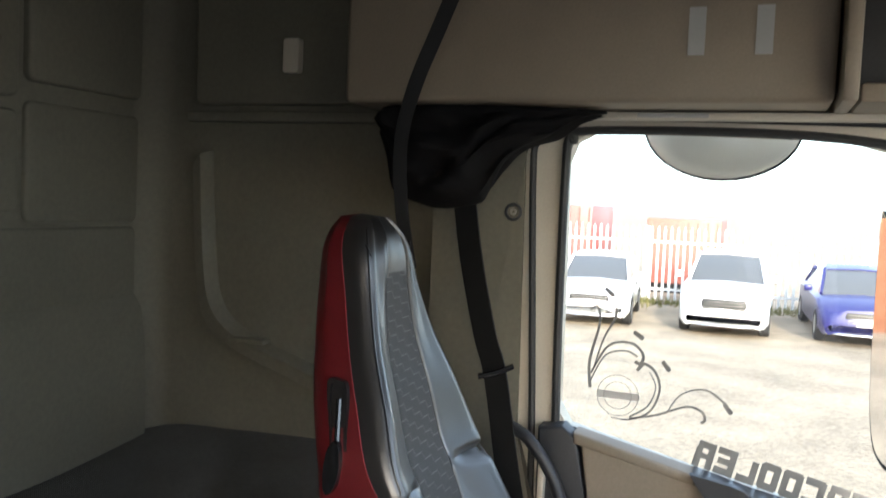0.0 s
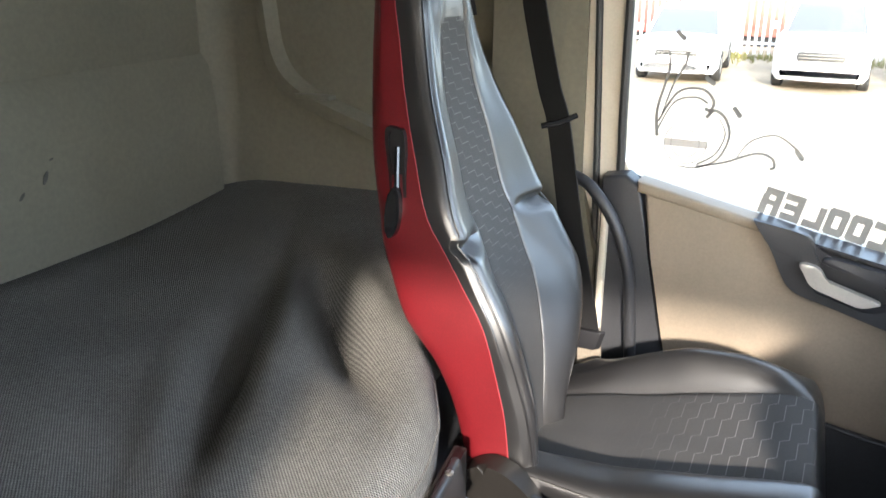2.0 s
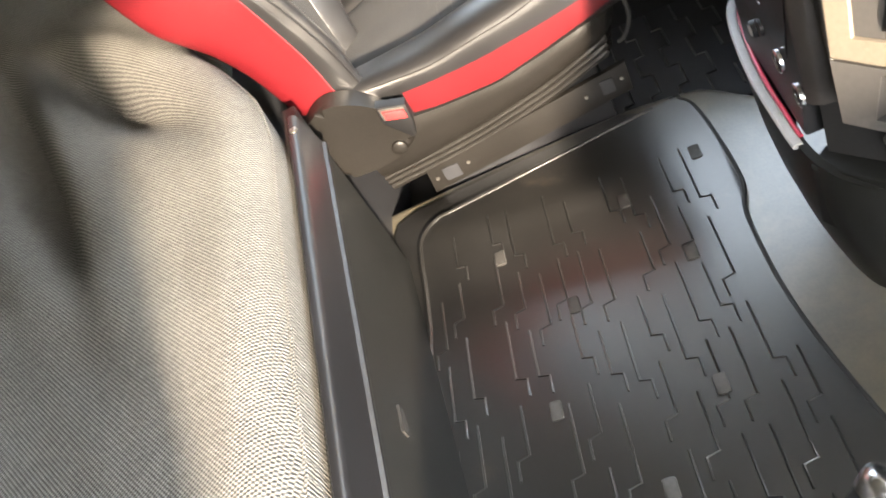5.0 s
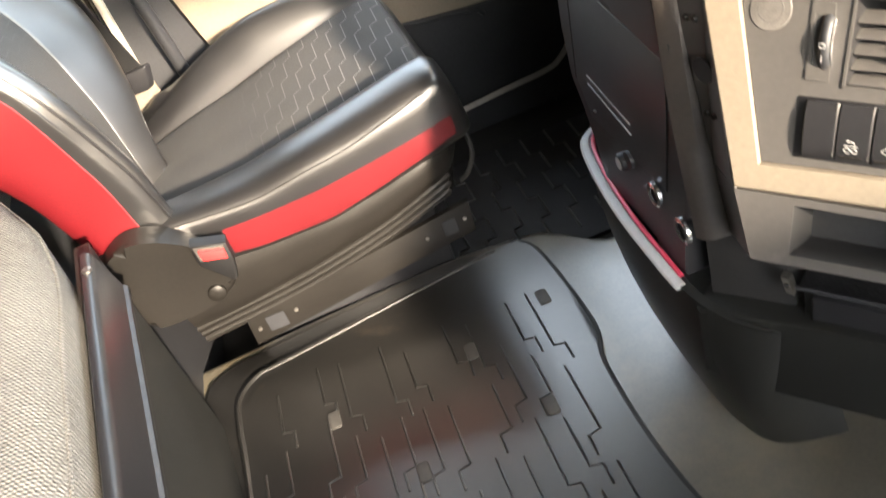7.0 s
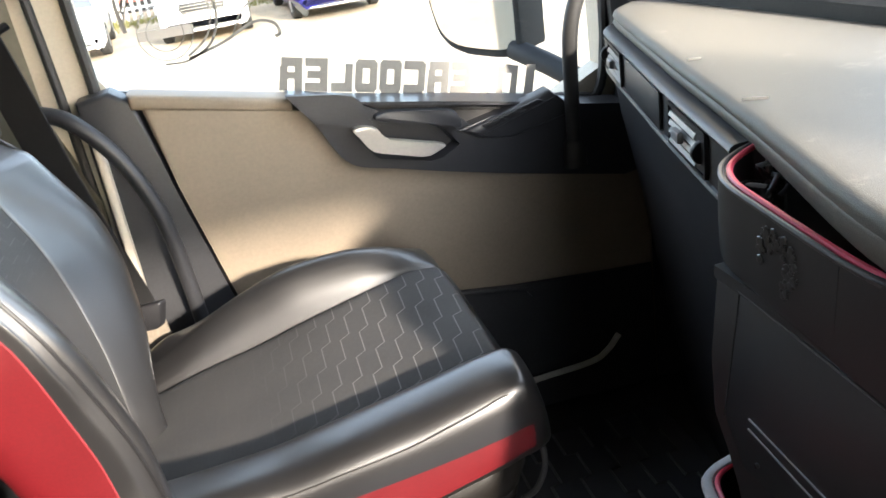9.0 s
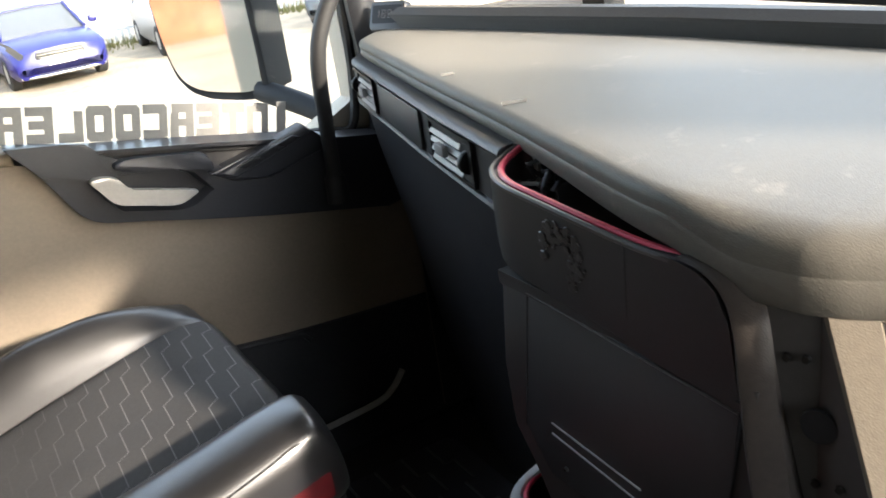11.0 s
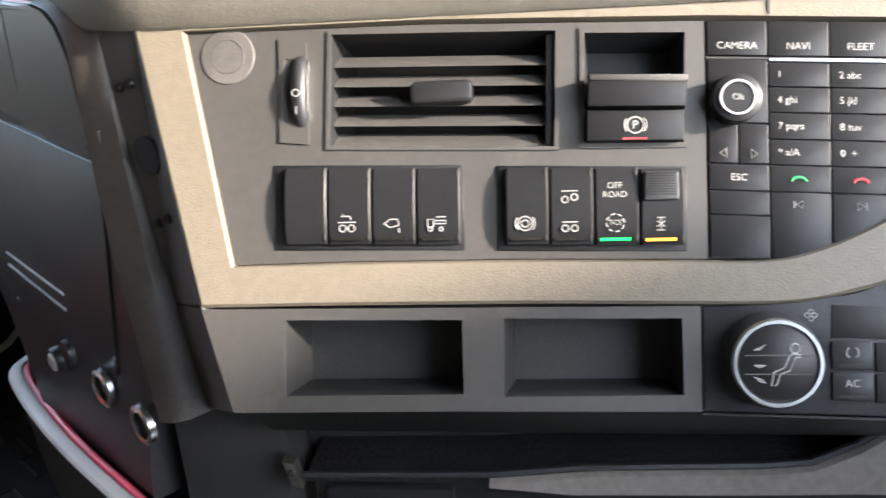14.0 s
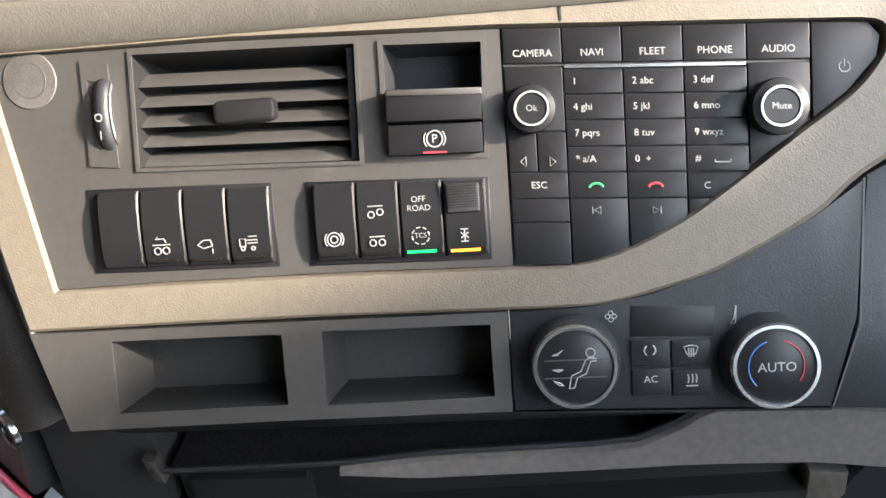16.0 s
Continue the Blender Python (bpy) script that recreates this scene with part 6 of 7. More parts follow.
solo("door_gasket", tube(crom([(-0.376, 1.748, 0.30), (-0.383, 1.748, 0.66), (-0.405, 1.745, 1.16), (-0.398, 1.745, 1.25), (-0.36, 1.745, 1.292), (-0.28, 1.745, 1.300), (0.50, 1.74, 1.285)], 6), 0.0075, 8), RUBBER, "black rubber door gasket", "trim", kind="structure")
for x, y, z in ((-0.440, 1.732, 1.10),):
    bt = thing("trim_bolt", "recessed trim bolt on the grey pillar", "bolt", (x, y, z))
    part("washer", lathe([(0.020, -0.002), (0.019, 0.003), (0.014, 0.004), (0.011, 0.0), (0, 0.0)], (x, y, z), (0, -1, 0), 22), DARK, bt)
    part("bolt_head", lathe([(0.008, -0.001), (0.007, 0.004), (0.003, 0.004), (0.002, 0.001), (0, 0.001)], (x, y, z), (0, -1, 0), 16), STEEL, bt)
gr = thing("grab_rail", "black grab rail beside the windscreen pillar", "grab rail", (0.41, 1.66, 0.45))
part("rail", tube(crom([(0.52, 1.60, 0.93), (0.47, 1.60, 0.80), (0.415, 1.61, 0.715), (0.395, 1.62, 0.65), (0.40, 1.65, 0.55), (0.405, 1.67, 0.44)], 8), 0.0125, 12), RUBBER, gr)
part("foot", lathe([(0.02, -0.02), (0.018, 0.02), (0.012, 0.03)], (0.405, 1.67, 0.43), (0, 0, 1), 14), RUBBER, gr)
hg = thing("rear_grab_handle", "black curved grab handle on the door pillar", "grab handle", (-0.28, 1.66, 0.30))
part("handle", tube(crom([(-0.41, 1.68, 0.665), (-0.365, 1.66, 0.648), (-0.315, 1.655, 0.585), (-0.280, 1.655, 0.49), (-0.268, 1.66, 0.38), (-0.265, 1.68, 0.26)], 8), 0.0125, 12), DARK, hg)
solo("pillar_lower_trim", box(-0.352, -0.338, 1.69, 1.73, -0.1, 0.60, 0.004), CREAM, "cream painted edge of the door opening", "trim", kind="structure")

# ---- film lettering and ornament on the side window ----
film = thing("window_lettering", "grey mirrored film letters and scrollwork on the window", "lettering", (0.17, 1.768, 0.58))
gl = lambda u, v, w=0.0: V(u, 1.768 - w, v)
LET0, LET1 = (-0.057, 0.642), (0.388, 0.545)


def stroke(boxes, x0, cell):
    bm = bmesh.new()
    for a0, a1, b0, b1 in boxes:
        pts = []
        for a, b in ((a0, b0), (a1, b0), (a1, b1), (a0, b1)):
            # mirrored as seen from the cab
            t = x0 + cell * (1 - a)
            base = LET0[1] + (LET1[1] - LET0[1]) * t
            pts.append((LET0[0] + (LET1[0] - LET0[0]) * t + (b - 0.5) * 0.012, base - 0.027 + b * 0.053))
        prism(pts, gl, 0.0, 0.0004, bm=bm)
    part("letter", bm, GREYPRINT, film, smooth=0)


FORMS = {
    "I": [(0.28, 0.72, 0, 1)], "N": [(0, 0.32, 0, 0.96), (0.68, 1, 0, 0.90), (0.32, 0.68, 0.70, 0.98)], "T": [(0, 1, 0.70, 1), (0.33, 0.67, 0, 0.70)],
    "E": [(0, 0.34, 0, 1), (0.34, 1, 0, 0.26), (0.34, 0.9, 0.39, 0.62), (0.34, 1, 0.75, 1)], "R": [(0, 0.34, 0, 1), (0.34, 0.92, 0.74, 1), (0.34, 0.64, 0.36, 0.56), (0.64, 0.98, 0.40, 0.74), (0.64, 1.0, 0, 0.40)],
    "C": [(0, 0.34, 0.07, 0.93), (0.34, 1, 0, 0.27), (0.34, 1, 0.73, 1), (0.08, 0.34, 0, 0.07), (0.08, 0.34, 0.93, 1)],
    "O": [(0, 0.34, 0.07, 0.93), (0.66, 1, 0.07, 0.93), (0.34, 0.66, 0, 0.27), (0.34, 0.66, 0.73, 1), (0.08, 0.34, 0, 0.07), (0.08, 0.34, 0.93, 1), (0.66, 0.92, 0, 0.07), (0.66, 0.92, 0.93, 1)], "L": [(0, 0.34, 0, 0.86), (0.34, 0.95, 0, 0.27)],
}
word = "INTERCOOLER"
for k, ch in enumerate(word):
    # the word starts at the front of the door and runs back
    t1 = 1 - k / len(word)
    t0 = 1 - (k + 0.90) / len(word)
    stroke(FORMS[ch], t0, t1 - t0)


def scroll(pts, r0, r1):
    c = crom([(a, 0, b) for a, b in pts], 8)
    bm = bmesh.new()
    n = len(c)
    left, right = [], []
    for i, p in enumerate(c):
        t = (c[min(i + 1, n - 1)] - c[max(i - 1, 0)]).normalized()
        nn = V(-t.z, 0, t.x)
        w = r0 + (r1 - r0) * i / (n - 1)
        left.append((p.x + nn.x * w, p.z + nn.z * w)), right.append((p.x - nn.x * w, p.z - nn.z * w))
    for i in range(n - 1):
        prism([left[i], left[i + 1], right[i + 1], right[i]], gl, 0.0, 0.0004, bm=bm)
    part("scroll", bm, GREYPRINT, film, smooth=0)


scroll([(-0.268, 0.745), (-0.272, 0.80), (-0.255, 0.88), (-0.262, 0.915), (-0.276, 0.905)], 0.0035, 0.0015)
scroll([(-0.262, 0.79), (-0.245, 0.85), (-0.225, 0.89), (-0.222, 0.915)], 0.0015, 0.003)
scroll([(-0.268, 0.775), (-0.235, 0.835), (-0.19, 0.845), (-0.165, 0.825), (-0.168, 0.805), (-0.180, 0.808)], 0.002, 0.0035)
scroll([(-0.268, 0.76), (-0.24, 0.815), (-0.20, 0.828), (-0.175, 0.818)], 0.0015, 0.002)
scroll([(-0.175, 0.79), (-0.160, 0.805), (-0.138, 0.79), (-0.128, 0.755), (-0.145, 0.71), (-0.185, 0.688), (-0.222, 0.688)], 0.0035, 0.0012)
scroll([(-0.150, 0.79), (-0.136, 0.76), (-0.150, 0.72), (-0.185, 0.694)], 0.001, 0.002)
scroll([(-0.185, 0.690), (-0.13, 0.705), (-0.075, 0.728), (-0.045, 0.722), (-0.038, 0.705), (-0.046, 0.700)], 0.002, 0.0028)
scroll([(-0.11, 0.715), (-0.085, 0.752), (-0.04, 0.766), (0.0, 0.742)], 0.0012, 0.002)
for a, b, ang in ((0.004, 0.733, -0.9), (-0.118, 0.805, -0.9), (-0.175, 0.862, -0.6), (-0.238, 0.945, -0.7)):
    c_, s_ = math.cos(ang), math.sin(ang)
    part("bud", prism([(a + x * c_ - y * s_, b + x * s_ + y * c_) for x, y in ((-0.012, -0.004), (0.010, -0.005), (0.013, 0.0), (0.010, 0.005), (-0.012, 0.004))], gl, 0.0, 0.0005), GREYPRINT, film)
for r_ in (0.042, 0.028):
    part("emblem_ring", tube([gl(-0.211 + r_ * math.cos(a), 0.735 + r_ * math.sin(a), 0.0005) for a in np.linspace(0, 6.283, 30)[:-1]], 0.0007, 4, closed=True), GREYPRINT, film)
part("emblem_bar", prism(rrect(-0.253, -0.167, 0.7275, 0.7425, 0.004), gl, 0.0, 0.0006), mat("pale_film", (0.45, 0.43, 0.4), 0.7, var=0.02), film)

# ---- belt, curtain and overhead locker ----
bp = crom([(-0.525, 1.66, 1.13), (-0.50, 1.65, 1.0), (-0.462, 1.645, 0.85), (-0.435, 1.64, 0.77), (-0.392, 1.62, 0.57), (-0.345, 1.602, 0.39), (-0.336, 1.60, 0.335)], 6)
belt = thing("seat_belt", "black lap and shoulder belt hanging at the pillar", "seat belt", (-0.31, 1.6, 0.2))
part("webbing", band(bp, (1, -0.35, 0), 0.056, 0.003), WEB, belt)
part("belt_tongue", prism(rrect(-0.030, 0.030, -0.022, 0.022, 0.006), lambda u, v, w: V(-0.335, 1.590, 0.352) + V(0.98, -0.15, 0.1).normalized() * u + V(0.27, 0.0, 0.96) * -v * -1 + V(-0.5, -0.8, 0.1).normalized() * w, -0.004, 0.010, 0.003), KEY, belt, "black latch tongue")
part("belt_stop", tube([V(-0.46, 1.605, 0.775), V(-0.43, 1.615, 0.782), V(-0.40, 1.64, 0.795)], 0.006, 8), LEVERK, belt, "small glossy belt stop")
part("anchor_strap", band(crom([(-0.334, 1.598, 0.345), (-0.330, 1.60, 0.27), (-0.325, 1.60, 0.08)], 4), (1, -0.15, 0), 0.052, 0.003), mat("pale_worn_webbing", (0.17, 0.145, 0.11), 0.75, var=0.12, grain=0.4), belt, "pale worn lower webbing")
lock = thing("overhead_locker", "beige overhead locker above the door with two labels", "locker", (-0.3, 1.66, 1.30))
part("locker_body", box(-0.755, 0.145, 1.56, 1.80, 1.305, 1.70, 0.014, 3), BEIGE, lock)
for x in (-0.080, 0.030):
    part("label_sticker", box(x - 0.014, x + 0.014, 1.5575, 1.5605, 1.386, 1.468), WHITE, lock, "pale blank label")
part("locker_end", box(0.150, 0.175, 1.50, 1.80, 1.30, 1.74, 0.006), BEIGE, lock)
# solid box; black colour stands for the shade of an open recess
part("recess_shade_box", box(0.178, 0.60, 1.62, 1.80, 1.335, 1.74, 0.006), RUBBER, lock, "solid black box, its colour standing for shade in the recess")
part("recess_sill", box(0.178, 0.60, 1.52, 1.80, 1.30, 1.333, 0.008), BEIGE, lock)
part("curtain_track", box(-0.30, 0.60, 1.68, 1.715, 1.288, 1.302, 0.003), CREAM, lock, "pale curtain track")
part("track_slot", box(-0.19, -0.06, 1.676, 1.681, 1.291, 1.299), WHITE, lock)
rows = []
rng = random.Random(3)
prof = [(-0.70, 1.30, 1.255, 0.03), (-0.675, 1.32, 1.20, 0.06), (-0.645, 1.325, 1.125, 0.075), (-0.58, 1.325, 1.102, 0.085), (-0.53, 1.32, 1.108, 0.085), (-0.485, 1.316, 1.118, 0.082), (-0.462, 1.314, 1.155, 0.08), (-0.435, 1.31, 1.198, 0.075), (-0.39, 1.308, 1.228, 0.06), (-0.345, 1.304, 1.243, 0.045), (-0.30, 1.302, 1.274, 0.03), (-0.255, 1.30, 1.290, 0.014)]
xs = [p[0] for p in prof]
for i in range(90):
    x = xs[0] + (xs[-1] - xs[0]) * i / 89
    zt, zb, th = (pch(xs, [p[k] for p in prof], x) for k in (1, 2, 3))
    loop = []
    for j in range(56):
        a = 2 * math.pi * j / 56
        fold = 1 + 0.30 * abs(math.sin(4 * a + 14 * x)) + 0.14 * math.sin(9 * a - 31 * x) + 0.10 * math.sin(3 * a + 55 * x) - 0.15
        loop.append(V(x + 0.012 * math.sin(4 * a + 20 * x), 1.645 + th * math.cos(a) * fold, (zt + zb) / 2 + (zt - zb) / 2 * math.sin(a) * (0.94 + 0.06 * fold)))
    rows.append(loop)
cur = thing("curtain", "bunched black cloth curtain tied up beside the locker", "curtain", (-0.5, 1.64, 1.05))
part("drape", loft(rows), CLOTH, cur)
part("tie_strap", band(crom([(-0.45, 1.385, 1.50), (-0.495, 1.40, 1.41), (-0.545, 1.42, 1.31), (-0.60, 1.50, 1.22), (-0.615, 1.55, 1.10), (-0.60, 1.57, 0.98)], 6), (1, 0.2, 0.3), 0.026, 0.003), WEB, cur, "black tie strap")

# ---- rear wall mouldings ----
wr = thing("rear_wall_panels", "stone grey moulded panels on the rear wall", "wall panel", (XB, 0.6, 0.6), kind="structure")
rw = lambda u, v, w: V(XB + w, u, v)
for y0, y1, z0, z1, d in ((0.2, 1.355, 1.055, 1.265, 0.035), (0.2, 1.36, 1.29, 1.74, 0.03), (1.395, 1.74, 1.03, 1.29, 0.012), (1.395, 1.74, 1.33, 1.74, 0.02), (0.2, 1.74, 0.84, 1.02, 0.010)):
    part("panel", prism(rrect(y0, y1, z0, z1, 0.02), rw, 0.0, d, 0.008, 3), WALL, wr)
for y, z in ((1.30, 1.165), (1.295, 1.40)):
    part("panel_bolt", lathe([(0.02, -0.002), (0.018, 0.002), (0.012, 0.003), (0.009, 0.0), (0.004, 0.004), (0, 0.004)], rw(y, z, 0.034), (1, 0, 0), 18), WALL, wr)
rows = []
for y in np.linspace(YR, 1.74, 20):
    rows.append([V(XB + 0.001, y, 0.86), V(XB + 0.03, y, 0.82), V(XB + 0.045, y, 0.72), V(XB + 0.05, y, 0.55), V(XB + 0.05, y, 0.40)])
part("lower_moulding", sheet(rows, 0.01, (-1, 0, 0)), WALL, wr, "scuffed lower moulding")
part("corner_fillet", sheet([[V(XB + 0.07 - 0.07 * math.cos(a), YL - 0.07 + 0.07 * math.sin(a), z) for a in np.linspace(0.0, 1.571, 8)] for z in (0.35, 0.8, 1.3, ZT)], 0.006, (-0.7, 0.7, 0)), WALL, wr)
for k, (y, z, l, a) in enumerate(((1.20, 0.655, 0.03, 1.1), (1.14, 0.63, 0.02, 0.8), (1.05, 0.62, 0.03, 0.5), (1.22, 0.69, 0.012, 0.3))):
    pts = [(y + 0.5 * l * math.cos(t) * math.cos(a) - 0.18 * l * math.sin(t) * math.sin(a), z + 0.5 * l * math.cos(t) * math.sin(a) + 0.18 * l * math.sin(t) * math.cos(a)) for t in np.linspace(0, 6.283, 11)[:-1]]
    part("scuff", prism(pts, rw, 0.0503, 0.0508), mat("grey_smudge", (0.055, 0.054, 0.047), 0.8, var=0.3, scale=80), wr, "dark scuff mark")
sw_ = thing("side_wall_panels", "stone grey moulded side panels beside the bunk", "wall panel", (-1.0, YL, 0.6), kind="structure")
sd = lambda u, v, w: V(u, YL - w, v)
part("upper_panel", prism(rrect(-1.27, -0.78, 1.325, 1.74, 0.02), sd, 0.0, 0.03, 0.008, 3), WALL, sw_)
part("latch", prism(rrect(-1.015, -0.972, 1.395, 1.475, 0.008), sd, 0.03, 0.05, 0.004, 2), CREAM, sw_, "pale locker latch")
part("mid_panel", prism(rrect(-1.30, -0.64, 1.285, 1.31, 0.01), sd, 0.0, 0.02, 0.004), WALL, sw_)
shelf = crom([(-1.25, 0.0, 1.20), (-1.235, 0.0, 0.95), (-1.21, 0.0, 0.83), (-1.14, 0.0, 0.765), (-1.0, 0.0, 0.715), (-0.85, 0.0, 0.67), (-0.66, 0.0, 0.64)], 6)
part("cubby_edge", loft([[V(p.x - 0.03, YL, p.z - 0.03), V(p.x - 0.02, YL - 0.03, p.z - 0.02), V(p.x + 0.005, YL - 0.035, p.z + 0.005), V(p.x + 0.015, YL - 0.02, p.z + 0.012), V(p.x + 0.02, YL, p.z + 0.015)] for p in shelf]), WALL, sw_, "moulded cubby edge")
part("cubby_lip", box(-1.14, -1.04, YL - 0.055, YL - 0.02, 0.757, 0.768, 0.003), WALL, sw_)

# ---- gear selector ----
gs = thing("gear_selector", "folded gear selector with chrome cap by the seat", "gear selector", (0.06, 0.31, 0.02))
part("stalk_base", box(-0.02, 0.09, 0.26, 0.35, 0.01, 0.07, 0.012, 3), DARK, gs)
part("stalk", tube(crom([(0.03, 0.29, 0.06), (0.06, 0.305, 0.11), (0.10, 0.32, 0.155)], 5), 0.012, 10), STEEL, gs)
part("grip", tube(crom([(0.085, 0.315, 0.135), (0.125, 0.33, 0.165), (0.155, 0.342, 0.185)], 5), lambda t: 0.021 + 0.003 * t, 14), DARK, gs, "black leather grip")
part("chrome_cap", lathe([(0.0255, -0.012), (0.027, 0.0), (0.0255, 0.010), (0.020, 0.016), (0.008, 0.018), (0, 0.018)], (0.162, 0.345, 0.190), (0.72, 0.28, 0.62), 24), CHROME, gs, "chrome cap")
part("cap_button", lathe([(0.0055, 0.0), (0.005, 0.003), (0, 0.003)], V(0.162, 0.345, 0.190) + V(0.72, 0.28, 0.62).normalized() * 0.017, (0.72, 0.28, 0.62), 14), RUBBER, gs)

# ---- stepped ridges and studs on the floor mat ----
rng = random.Random(11)
for k in range(15):
    x, y, up = -0.312 + 0.034 * k, 1.10 - rng.uniform(0.0, 0.05), 1
    while y > 0.16:
        ln = rng.uniform(0.075, 0.125)
        if rng.random() < 0.82:
            step = 0.017 * up
            pts = [V(x, y, 0.0100), V(x + 0.001, y - ln, 0.0100), V(x + step, y - ln - 0.004, 0.0100), V(x + step, y - ln - 0.035, 0.0100)]
            if all(-0.33 < p.x < pch([0.1, 0.35, 0.55, 0.75, 0.88, 0.96, 1.15], [0.26, 0.245, 0.195, 0.165, 0.165, 0.18, 0.165], p.y) and p.y > 0.12 for p in pts):
                part("ridge", tube(pts, 0.0021, 5, flat=1.0), MAT, fmat)
        y -= ln + rng.uniform(0.03, 0.055)
        up = -up
STUD = mat("worn_grey_rubber", (0.075, 0.072, 0.066), 0.45)
for x, y in ((0.152, 1.048), (0.088, 0.85), (-0.10, 0.83), (0.02, 1.0), (-0.16, 0.66), (0.06, 0.62), (-0.04, 0.50), (-0.20, 0.98)):
    part("stud", prism(rrect(x - 0.009, x + 0.009, y - 0.016, y + 0.016, 0.004), lambda u, v, w: V(u, v, w), 0.0095, 0.0125, 0.001), STUD, fmat, "pale worn stud")

# dark mat in the passenger footwell with stepped ridges
fw = thing("footwell_mat", "dark rubber mat with stepped ridges in the footwell", "mat", (0.3, 1.42, -0.1))
part("mat_sheet", prism(rrect(-0.02, 0.52, 1.25, 1.63, 0.03), lambda u, v, w: V(u, v, w - 0.10), 0.0, 0.008, 0.003), mat("blue_black_rubber", (0.034, 0.036, 0.042), 0.5, grain=0.3, gscale=500), fw)
for k in range(9):
    x0 = 0.02 + 0.055 * k
    pts = []
    for i in range(5):
        y0 = 1.285 + 0.068 * i
        pts += [V(x0 + 0.020 * (i % 2), y0, -0.0915), V(x0 + 0.020 * (i % 2), y0 + 0.066, -0.0915)]
    part("ridge", tube(pts, 0.0024, 5), MAT, fw)


# ---- yard outside ----
def gravel():
    m = mat("pale_gravel", (0.34, 0.275, 0.19), 0.95, var=0.22, scale=0.8, dirt=((0.22, 0.19, 0.13), 0.7, 0.55, 0.5))
    n, l = m.node_tree.nodes, m.node_tree.links
    vo = n.new("ShaderNodeTexVoronoi")
    vo.inputs["Scale"].default_value = 28
    tc = n.new("ShaderNodeTexCoord")
    l.new(tc.outputs["Object"], vo.inputs["Vector"])
    bp = n.new("ShaderNodeBump")
    bp.inputs["Strength"].default_value, bp.inputs["Distance"].default_value = 0.8, 0.02
    l.new(vo.outputs["Distance"], bp.inputs["Height"])
    l.new(bp.outputs[0], n["Principled BSDF"].inputs["Normal"])
    return m


g = bmesh.new()
bmesh.ops.create_grid(g, x_segments=40, y_segments=40, size=600, matrix=Matrix.Translation((0, 0, GROUND)))
solo("ground", g, gravel(), "pale gravel yard with sparse dry grass", "ground", kind="structure")

TYRE = mat("tyre_rubber", (0.02, 0.02, 0.02), 0.8)
ALLOY = mat("alloy_wheel", (0.5, 0.5, 0.5), 0.35, metal=0.8)
CARGLASS = mat("car_window_glass", (0.085, 0.088, 0.09), 0.10, var=0.02)
LAMP = mat("headlamp_lens", (0.6, 0.62, 0.65), 0.12, var=0.04)
PLATE = mat("pale_plate", (0.7, 0.68, 0.6), 0.5)
BLACKP = mat("black_grille", (0.02, 0.02, 0.02), 0.5)


